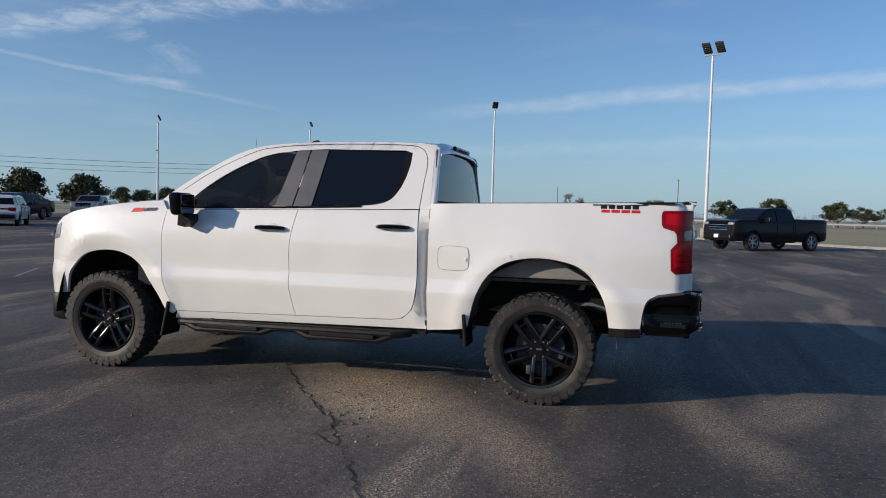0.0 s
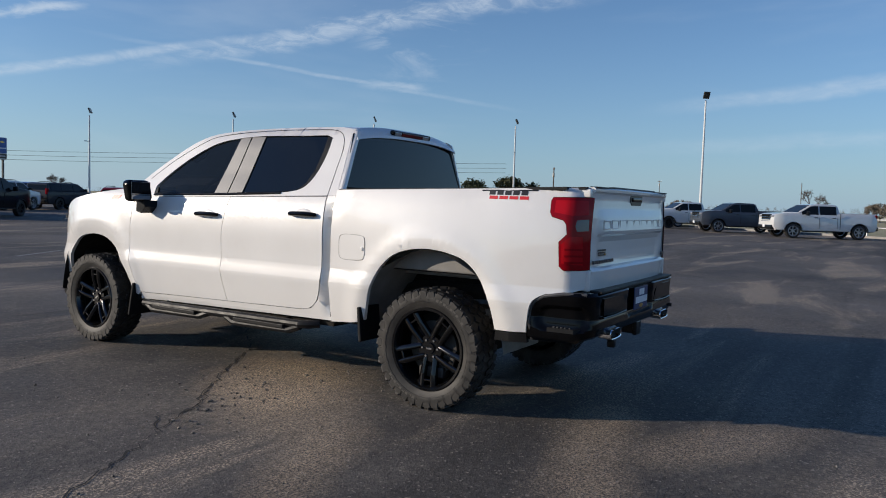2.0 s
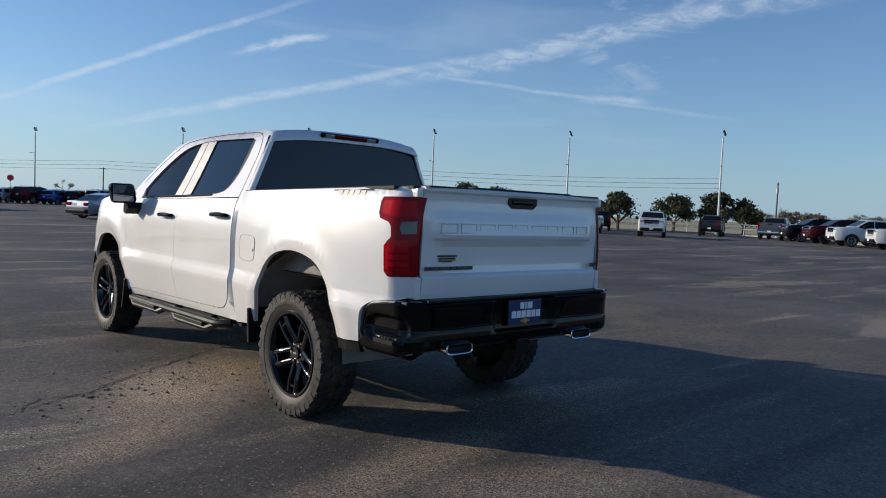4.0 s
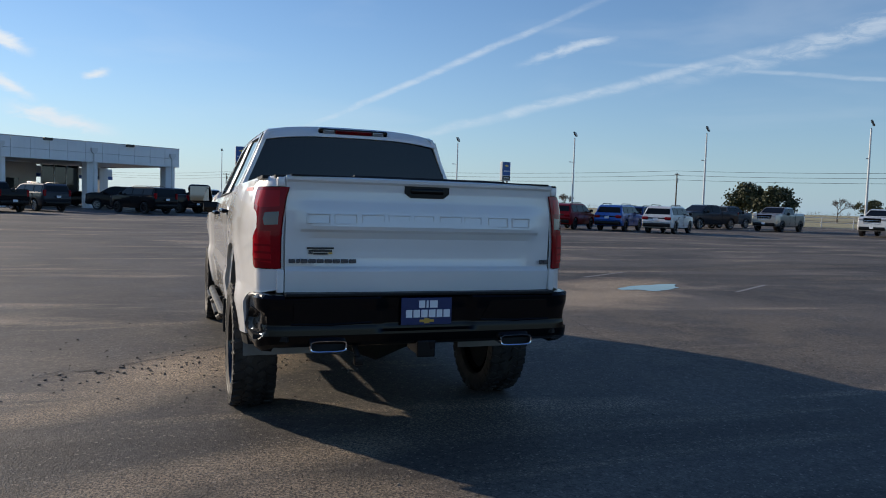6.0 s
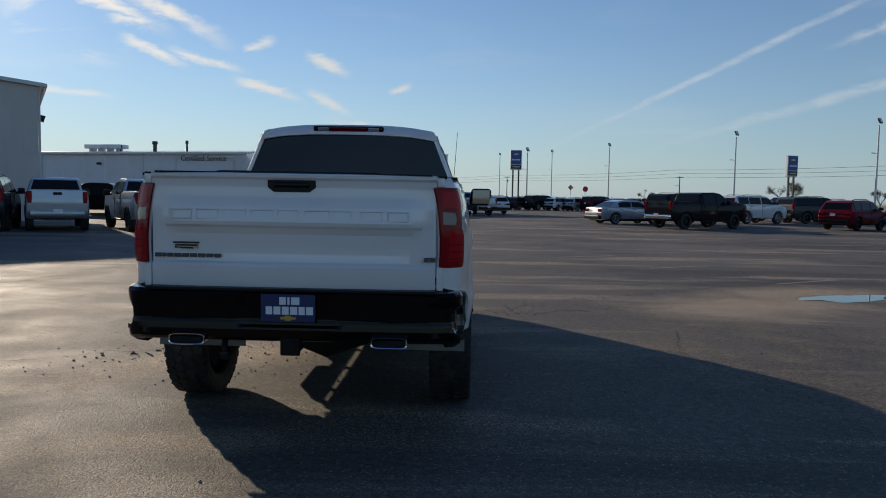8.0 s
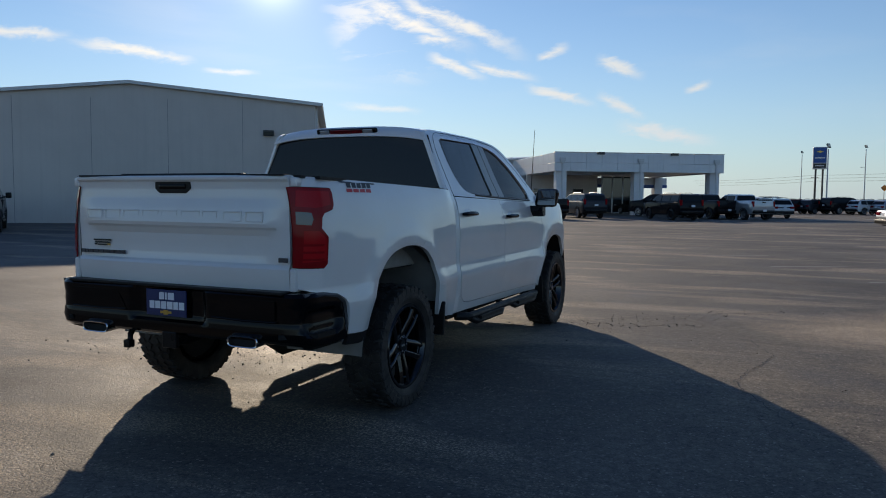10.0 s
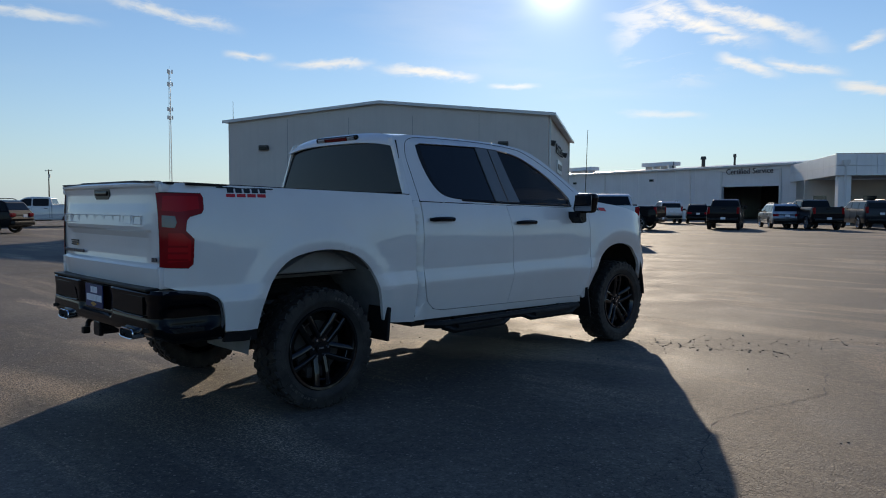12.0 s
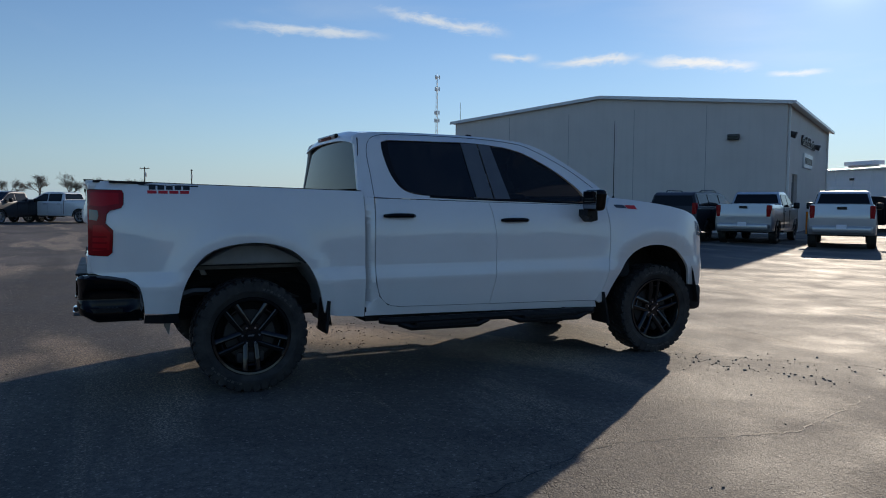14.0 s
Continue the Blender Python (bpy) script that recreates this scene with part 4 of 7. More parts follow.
def road_sign(x, y, turn, height, octagon):
    r = thing("road_sign", "red octagonal stop sign on a steel post" if octagon else "yellow diamond warning sign on a steel post", "road sign", on_site(x, y, -0.1, turn), "road signs")
    part("post", cyl(bmesh.new(), (0, 0, 0), (0, 0, height), 0.04, 0.04, 8), M["galv"], r)
    n, a0 = (8, math.pi / 8) if octagon else (4, 0.0)
    rim = [(0.42 * math.cos(a0 + k * 2 * math.pi / n), height - 0.1 + 0.42 * math.sin(a0 + k * 2 * math.pi / n)) for k in range(n)]
    part("panel", prism(bmesh.new(), rim, -0.07, -0.05, 1), M["decal_red"] if octagon else M["amber"], r)
    return r


road_sign(16.2, 103.9, SITE - 0.4, 3.4, False)
road_sign(18.3, 103.5, SITE - 0.4, 3.2, True)
pylon_sign(37.2, 78.9, SITE - 0.25, 6.75)
pylon_sign(10.9, 145.5, SITE - 0.5, 6.6, 1.7)


def utility_pole(x, y, height, turn, lamp=False):
    p = thing("utility_pole", "weathered wooden power pole with a crossarm", "utility pole", on_site(x, y, -0.1, turn), "power poles")
    part("shaft", cyl(bmesh.new(), (0, 0, 0), (0, 0, height), 0.19, 0.12, 10), M["wood_pole"], p)
    part("crossarm", box(bmesh.new(), (2.6, 0.13, 0.16), (0, 0, height - 0.35)), M["wood_pole"], p)
    for k in range(3):
        part("insulator", cyl(bmesh.new(), (-1.1 + 1.1 * k, 0, height - 0.3), (-1.1 + 1.1 * k, 0, height - 0.02), 0.06, 0.04, 8), M["galv"], p)
    part("transformer" if not lamp else "street_lamp", cyl(bmesh.new(), (0.3, 0, height - 2.2), (0.3, 0, height - 1.2), 0.24, 0.24, 10) if not lamp else box(bmesh.new(), (1.6, 0.12, 0.1), (-0.9, 0, height - 2.6)), M["galv"], p)
    return p


LINE = [(143.0, 72.6), (104.7, 133.7), (60.4, 203.7), (16.2, 274.0), (-28, 344)]
for k, (x, y) in enumerate([(148.7, 63.5)] + LINE[1:4]):
    utility_pole(x, y, 9.9 if k != 2 else 8.6, 0.555, k == 2)
for k in range(3):
    bm = bmesh.new()
    for (ax, ay), (bx, by) in zip(LINE, LINE[1:]):
        off = Vector((math.cos(0.555), math.sin(0.555), 0)) * 1.1 * (k - 1)
        pts = []
        for i in range(13):
            u = i / 12
            pts.append(Vector((ax + (bx - ax) * u, ay + (by - ay) * u, 10.2 - 0.95 * k - 2.2 * u * (1 - u))) + off)
        tube(bm, pts, 0.035, 5)
    solid("power_cable", bm, M["dark_metal"], "thin dark overhead power cable", "cable", "power cables", kind="structure")
for x, y, h in ((378, 37, 15.6), (293, -17.5, 15.9), (-210, 62, 11), (-190, 20, 9.5), (-170, 8, 9.0), (330, 90, 14)):
    utility_pole(x, y, h, random.Random(x).uniform(0, 1))


def radio_mast(x, y, height, wide, dishes):
    m = thing("radio_mast", "tall thin lattice radio mast", "mast", on_site(x, y, -0.1), "radio masts")
    corners = [Vector((wide * math.cos(a), wide * math.sin(a), 0)) for a in (0.3, 2.4, 4.5)]
    bm = bmesh.new()
    for c in corners:
        cyl(bm, c, c * 0.5 + Vector((0, 0, height)), wide * 0.14, wide * 0.10, 5)
    n = int(height / (wide * 3))
    for k in range(n):
        for i in range(3):
            f0, f1 = 1 - 0.5 * k / n, 1 - 0.5 * (k + 1) / n
            a = corners[i] * f0 + Vector((0, 0, height * k / n))
            b = corners[(i + 1) % 3] * f1 + Vector((0, 0, height * (k + 1) / n))
            cyl(bm, a, b, wide * 0.06, wide * 0.06, 4)
    part("lattice", bm, M["galv"], m)
    for z in dishes:
        bm = bmesh.new()
        for k in range(3):
            a = k * 2.1 + z
            o = Vector((math.cos(a), math.sin(a), 0)) * wide * 1.5 + Vector((0, 0, height * z))
            box(bm, (wide * 0.7, wide * 0.7, wide * 2.4), o, 0.0)
            cyl(bm, (0, 0, height * z), o, wide * 0.1, wide * 0.1, 4)
        part("antenna_cluster", bm, M["metal_wall"], m)
    part("tip", cyl(bmesh.new(), (0, 0, height), (0, 0, height * 1.03), wide * 0.08, wide * 0.05, 4), M["galv"], m)


radio_mast(-330, 151, 64, 0.75, (0.99, 0.90, 0.72, 0.66))
radio_mast(-420, 254, 50, 0.55, (0.985, 0.66))


def pipe_fence(points, height, label):
    f = thing("pipe_fence", label, "fence", kind="")
    for (ax, ay), (bx, by) in zip(points, points[1:]):
        a, b = Vector((ax, ay, 0)), Vector((bx, by, 0))
        n = max(1, round((b - a).length / 3.0))
        for k in range(n):
            p = a + (b - a) * k / n
            part("post", cyl(bmesh.new(), p + Vector((0, 0, -0.1)), p + Vector((0, 0, height)), 0.05, 0.05, 8), M["galv"], f)
        for z in (height - 0.03, height * 0.55):
            part("rail", cyl(bmesh.new(), a + Vector((0, 0, z)), b + Vector((0, 0, z)), 0.035, 0.035, 6), M["galv"], f)


pipe_fence([(46.0, -3.4), (58.6, 13.2), (72.8, 33), (62.8, 50.6), (52, 68)], 1.15, "pale steel pipe fence along the lot edge")

# road beyond the field with a guard rail
bm = bmesh.new()
bm.faces.new(ring(bm, [(118, -260, -0.03), (126, -260, -0.03), (190, 60, -0.03), (140, 140, -0.03), (40, 310, -0.03), (32, 306, -0.03), (132, 135, -0.03), (180, 58, -0.03)]))
solid("road", bm, M["asphalt"], "two-lane highway beyond the grass field", "road", kind="structure")
rail = thing("guard_rail", "long pale steel highway guard rail", "guard rail")
for (ax, ay), (bx, by) in (((116, -260), (146, -110)), ((146, -110), (176, 40))):
    a, b = Vector((ax, ay, 0)), Vector((bx, by, 0))
    d = (b - a).normalized()
    bm = bmesh.new()
    q = Matrix.Rotation(math.atan2(d.y, d.x), 3, "Z")
    box(bm, ((b - a).length, 0.08, 0.32), (a + b) / 2 + Vector((0, 0, 0.68)), 0.0, q)
    part("rail", bm, M["galv"], rail)
    for k in range(40):
        part("post", box(bmesh.new(), (0.15, 0.15, 0.9), a + (b - a) * (k + 0.5) / 40 + Vector((0, 0, 0.38))), M["galv"], rail)

# ------------------------------------------------------------------ trees
lf = Mat("oak_leaves", (0.05, 0.06, 0.02), 0.7)
rndm = lf.nodes.new("ShaderNodeNewGeometry").outputs["Random Per Island"]
lf.set("Base Color", lf.mix(rndm, (0.022, 0.032, 0.012), (0.075, 0.078, 0.028)))
M["leaf"] = lf.m
lb = Mat("brown_leaves", (0.1, 0.07, 0.04), 0.8)
rndb = lb.nodes.new("ShaderNodeNewGeometry").outputs["Random Per Island"]
lb.set("Base Color", lb.mix(rndb, (0.11, 0.088, 0.064), (0.22, 0.182, 0.135)))
M["leaf_brown"] = lb.m
M["bark"] = plastic("tree_bark", (0.09, 0.07, 0.055), 0.95, 25, 0.6)


def grow(bm, p, d, length, r, depth, rnd, tips):
    q = p + d * length
    cyl(bm, p, q, r, r * 0.68, 6 if depth > 2 else 4, caps=False)
    if depth == 0:
        tips.append(q)
        return
    for _ in range(2 if rnd.random() < 0.35 else 3):
        nd = (d + Vector((rnd.gauss(0, 0.5), rnd.gauss(0, 0.5), rnd.gauss(0.08, 0.3)))).normalized()
        grow(bm, q, nd, length * rnd.uniform(0.62, 0.85), r * 0.62, depth - 1, rnd, tips)
    tips.append(q)


def leaf_cloud(name, centres, spread, count, size, rng, material):
    """A mesh of many small leaf-shaped quads scattered round the centres."""
    c = np.array([tuple(v) for v in centres])[rng.integers(0, len(centres), count)]
    p = c + rng.normal(size=(count, 3)) * spread * np.array((1, 1, 0.7))
    a = rng.normal(size=(count, 3))
    a /= np.linalg.norm(a, axis=1)[:, None]
    b = np.cross(a, rng.normal(size=(count, 3)))
    b /= np.linalg.norm(b, axis=1)[:, None]
    s = size * rng.uniform(0.6, 1.3, (count, 1))
    quads = np.stack((p + a * s, p + b * s * 0.7, p - a * s, p - b * s * 0.7), 1)
    me = bpy.data.meshes.new(name)
    me.from_pydata(quads.reshape(-1, 3).tolist(), [], np.arange(count * 4).reshape(-1, 4).tolist())
    me.materials.append(material)
    return me


def oak(x, y, height, wide, seed, brown=False):
    rnd = random.Random(seed)
    t = thing("oak_tree", "dense evergreen live oak with a broad dark crown" if not brown else "winter oak with thin brown foliage", "tree", on_site(x, y, -0.1, rnd.uniform(0, 6)), "trees")
    bm = bmesh.new()
    tips = []
    trunk = height * 0.2
    cyl(bm, (0, 0, 0), (0, 0, trunk), height * 0.05, height * 0.035, 8)
    for k in range(6):
        a = k * 1.05 + rnd.uniform(-0.3, 0.3)
        d = Vector((math.cos(a) * 0.9, math.sin(a) * 0.9, rnd.uniform(0.4, 1.1))).normalized()
        grow(bm, Vector((0, 0, trunk)), d, height * 0.22, height * 0.022, 2, rnd, tips)
    part("trunk", bm, M["bark"], t)
    cs = []
    for _ in range(34):
        a, e = rnd.uniform(0, 6.28), rnd.uniform(-0.15, 1.0)
        r = math.sqrt(max(0.0, 1 - max(0, e) ** 2)) * rnd.uniform(0.35, 1.0)
        cs.append(Vector((math.cos(a) * r * wide / 2, math.sin(a) * r * wide / 2, height * (0.5 + 0.42 * e))))
    crown = new("crown", leaf_cloud("crown", cs + tips[:10], height * 0.07, 4200, height * 0.032, np.random.default_rng(seed), M["leaf_brown" if brown else "leaf"]))
    crown.parent = t


def bare_tree(x, y, height, seed):
    rnd = random.Random(seed)
    t = thing("bare_tree", "leafless grey winter tree with fine twigs", "tree", on_site(x, y, -0.1, rnd.uniform(0, 6)), "trees")
    bm = bmesh.new()
    tips = []
    grow(bm, Vector((0, 0, 0)), Vector((0, 0, 1)), height * 0.20, height * 0.020, 5, rnd, tips)
    part("trunk", bm, M["bark"], t)
    bm = bmesh.new()
    for q in tips:
        for _ in range(3):
            d = Vector((rnd.gauss(0, 1), rnd.gauss(0, 1), rnd.gauss(0.5, 0.7))).normalized()
            cyl(bm, q, q + d * height * 0.07, height * 0.002, height * 0.0012, 3, caps=False)
    part("twigs", bm, M["bark"], t)


oak(46.5, 44.0, 3.8, 3.4, 11)
oak(66.0, 69.0, 5.2, 5.0, 12)
oak(63.5, 42.5, 4.2, 3.4, 13)
for k, (az, h, w) in enumerate(((30.6, 4.6, 5.0), (27.6, 5.0, 4.2), (25.8, 4.3, 3.8))):
    oak(-4 + 96 * math.cos(radians(az)), -4 + 96 * math.sin(radians(az)), h, w, 20 + k)
for k, (az, h, w) in enumerate(((-6.6, 5.6, 8.5), (-9.6, 6.2, 8.5), (-13.7, 5.6, 7.5), (-15.2, 4.6, 8.0), (-17.2, 4.8, 8.0), (38.0, 5.0, 8.0), (36.6, 4.6, 7.0), (35.0, 5.2, 7.0))):
    oak(-6 + 185 * math.cos(radians(az)), -1 + 185 * math.sin(radians(az)), h, w, 30 + k)
for k, (az, d, h, w) in enumerate(((-0.6, 150, 4.6, 9.0), (-2.2, 155, 4.0, 8.0), (1.2, 170, 3.8, 8.0), (22.5, 140, 3.8, 8.0), (20.8, 140, 3.4, 8.0), (17.0, 165, 3.6, 9.0), (14.0, 170, 3.4, 9.0))):
    oak(-5 + d * math.cos(radians(az)), -3 + d * math.sin(radians(az)), h, w, 50 + k, True)
for k, (az, d, h) in enumerate(((5.2, 150, 8.6), (23.5, 140, 6.0), (24.6, 142, 5.4), (21.6, 145, 5.2), (18.6, 160, 5.6), (66.0, 125, 7.6), (60.5, 190, 7.5), (76.0, 230, 7.0), (154.4, 160, 8.2), (156.5, 170, 7.0), (175.0, 140, 8.0), (177.0, 140, 8.6), (179.5, 138, 8.0), (181.5, 135, 8.8), (183.5, 135, 8.4), (185.5, 140, 8.0), (188.0, 150, 8.6), (171.0, 190, 7.2), (167.5, 170, 6.2), (112.0, 120, 8.0), (41.5, 170, 8.0))):
    bare_tree(d * math.cos(radians(az)), -2 + d * math.sin(radians(az)), h, 70 + k)


def far_wood(name, az0, az1, dist, height, count, material, label, seed, floor=0.0):
    """A strip of distant woodland round part of the horizon."""
    rnd = random.Random(seed)
    cs = []
    n = max(6, int(abs(az1 - az0) * 4))
    for k in range(n):
        a = radians(az0 + (az1 - az0) * (k + rnd.random()) / n)
        r = dist * rnd.uniform(0.92, 1.08)
        h = height * (0.55 + 0.45 * rnd.random())
        for j in range(4):
            cs.append(Vector((r * math.cos(a), r * math.sin(a), h * (0.08 + 0.2 * j))))
    tagged(new(name, leaf_cloud(name, cs, height * 0.11, count, height * 0.030, np.random.default_rng(seed), material)), label, "woodland", kind="stuff")


far_wood("far_woods", 20, 140, 620, 6, 34000, M["leaf_brown"], "low brown winter woods on the horizon", 3)
far_wood("far_woods", -40, 24, 430, 5.5, 26000, M["leaf_brown"], "brown winter woods beyond the highway", 4)
far_wood("far_woods", 140, 260, 520, 4.5, 26000, M["leaf_brown"], "low bare woods on the horizon", 6)


# ------------------------------------------------------------------ parked vehicles
def tyre_bm(r, w, rim, seg=40, lugs=0):
    h = w / 2
    prof = [(-h * 0.72, rim), (-h * 0.86, rim + 0.012), (-h, rim + (r - rim) * 0.42), (-h * 0.96, r - 0.035), (-h * 0.82, r - 0.008), (-h * 0.3, r), (h * 0.3, r), (h * 0.82, r - 0.008), (h * 0.96, r - 0.035), (h, rim + (r - rim) * 0.42), (h * 0.86, rim + 0.012), (h * 0.72, rim)]
    bm = lathe_x(bmesh.new(), prof, seg)
    for k in range(lugs):
        for side, off in ((-1, 0.0), (1, 0.5)):
            a = (k + off) * 2 * math.pi / lugs
            q = Matrix.Rotation(a, 3, "X")
            box(bm, (h * 0.52, 0.055, 0.012), q @ Vector((side * h * 0.70, 0, r - 0.003)), 0.0, q)
    bmesh.ops.recalc_face_normals(bm, faces=bm.faces)
    return bm


def rim_bm(rim, w, spokes, seg=40):
    h = w / 2
    bm = lathe_x(bmesh.new(), [(h * 0.86, rim + 0.012), (h * 0.90, rim - 0.004), (h * 0.80, rim - 0.025), (h * 0.2, rim - 0.04), (-h * 0.7, rim - 0.02)], seg)
    cyl(bm, (h * 0.05, 0, 0), (h * 0.6, 0, 0), rim * 0.26, rim * 0.22, 16)
    for k in range(spokes):
        q = Matrix.Rotation(k * 2 * math.pi / spokes, 3, "X")
        box(bm, (h * 0.22, rim * 0.20, rim * 0.78), q @ Vector((h * 0.52, 0, rim * 0.56)), 0.008, q, 1)
    bmesh.ops.recalc_face_normals(bm, faces=bm.faces)
    return bm


def arch(y, r, z, n=9, rise=1.0):
    """Points over a wheel from the rear to the front."""
    return [(y - r * math.cos(math.pi * k / (n - 1)), z + r * rise * math.sin(math.pi * k / (n - 1))) for k in range(n)]


SHAPES = {
    "pickup": dict(half=1.0, wr=0.41, front=1.83, rear=-1.92, sill=0.46, roof=1.93,
                   top=[(-2.93, 0.62), (-2.95, 1.05), (-2.90, 1.44), (-0.78, 1.42), (-0.72, 1.40), (1.42, 1.40), (2.0, 1.395), (2.66, 1.345), (2.86, 1.27), (2.92, 1.10), (2.94, 0.62), (2.80, 0.42)],
                   cab=[(-0.86, 1.36), (-0.70, 1.84), (-0.5, 1.905), (0.40, 1.93), (0.82, 1.87), (1.66, 1.38)], belt=1.29, panes=[(-0.60, 0.34), (0.42, 1.36)]),
    "suv": dict(half=0.92, wr=0.36, front=1.38, rear=-1.36, sill=0.34, roof=1.66,
                top=[(-2.28, 0.5), (-2.34, 0.72), (-2.22, 1.08), (1.05, 1.06), (1.5, 1.05), (2.12, 0.96), (2.30, 0.80), (2.30, 0.45), (2.18, 0.30)],
                cab=[(-2.22, 1.04), (-1.92, 1.52), (-1.70, 1.62), (-0.4, 1.665), (0.25, 1.65), (0.6, 1.58), (1.42, 1.04)], belt=1.10, panes=[(-1.80, -1.05), (-0.98, -0.02), (0.06, 1.05)]),
    "wagon": dict(half=1.0, wr=0.41, front=1.62, rear=-1.45, sill=0.42, roof=1.90,
                  top=[(-2.58, 0.6), (-2.64, 0.85), (-2.58, 1.28), (1.25, 1.28), (1.7, 1.27), (2.45, 1.17), (2.64, 1.0), (2.66, 0.55), (2.5, 0.36)],
                  cab=[(-2.60, 1.24), (-2.46, 1.76), (-2.28, 1.86), (-0.6, 1.90), (0.3, 1.88), (0.7, 1.82), (1.55, 1.25)], belt=1.31, panes=[(-2.28, -1.30), (-1.22, -0.12), (-0.02, 1.15)]),
    "sedan": dict(half=0.9, wr=0.33, front=1.42, rear=-1.36, sill=0.24, roof=1.46,
                  top=[(-2.36, 0.42), (-2.42, 0.62), (-2.34, 0.98), (-1.7, 1.02), (0.95, 0.95), (1.5, 0.90), (2.15, 0.76), (2.40, 0.60), (2.42, 0.35), (2.28, 0.22)],
                  cab=[(-1.92, 0.97), (-1.1, 1.36), (-0.6, 1.455), (0.1, 1.46), (0.4, 1.42), (1.25, 0.92)], belt=1.0, panes=[(-1.15, -0.28), (-0.2, 0.80)]),
}
MESH = {}
PAINTS = {}
for nm, col, met in (("black", (0.008, 0.008, 0.010), 0.0), ("white", (0.72, 0.72, 0.70), 0.0), ("silver", (0.42, 0.44, 0.46), 0.6), ("grey", (0.085, 0.095, 0.115), 0.4),
                     ("dark_grey", (0.035, 0.038, 0.045), 0.4), ("blue", (0.010, 0.10, 0.42), 0.3), ("navy", (0.010, 0.035, 0.14), 0.3), ("red", (0.22, 0.008, 0.012), 0.3),
                     ("maroon", (0.075, 0.008, 0.012), 0.3), ("tan", (0.33, 0.31, 0.27), 0.5)):
    PAINTS[nm] = paint(nm + "_car_paint", col, met, 0.35)


def flank_x(s, z):
    """Half width of a car body at a height: fuller at the waist, leaning in towards the roof."""
    half, belt = s["half"], s["belt"]
    if z <= belt:
        return half * (0.955 + 0.045 * math.sin(math.pi * min(1, max(0, (z - 0.2) / (belt - 0.1)))))
    return half * (0.955 - 0.185 * (z - belt) / (s["roof"] - belt))


def shell(outline, s, shrink=0.0, bevel=0.04):
    """A closed body from a side outline: two flanks that follow flank_x, rounded over into the strip between them."""
    out = dense(outline, 0.09)
    inn = offset(out, bevel)
    bm = bmesh.new()
    for side in (-1, 1):
        flank = panel(inn, side, lambda y, z: flank_x(s, z) - shrink, grid=0.11, inner=0.001)
        me = bpy.data.meshes.new("flank")
        flank.to_mesh(me)
        flank.free()
        bm.from_mesh(me)
        bpy.data.meshes.remove(me)
    rows = []
    for side in (-1, 1):
        a = ring(bm, [(side * (flank_x(s, z) - shrink), y, z) for y, z in inn])
        m = ring(bm, [(side * (flank_x(s, z2) - shrink - bevel * 0.3), (y * 0.7 + y2 * 0.3), (z * 0.7 + z2 * 0.3)) for (y, z), (y2, z2) in zip(out, inn)])
        o = ring(bm, [(side * (flank_x(s, z2) - shrink - bevel), y, z) for (y, z), (y2, z2) in zip(out, inn)])
        bridge(bm, a, m)
        bridge(bm, m, o)
        rows.append(o)
    bridge(bm, rows[0], rows[1])
    bmesh.ops.remove_doubles(bm, verts=bm.verts, dist=0.0005)
    bmesh.ops.recalc_face_normals(bm, faces=bm.faces)
    return bm


def inside(line, y):
    """Height of the cab outline at y."""
    for (ay, az), (by, bz) in zip(line, line[1:]):
        if ay <= y <= by:
            return az + (bz - az) * (y - ay) / (by - ay)
    return line[0][1]


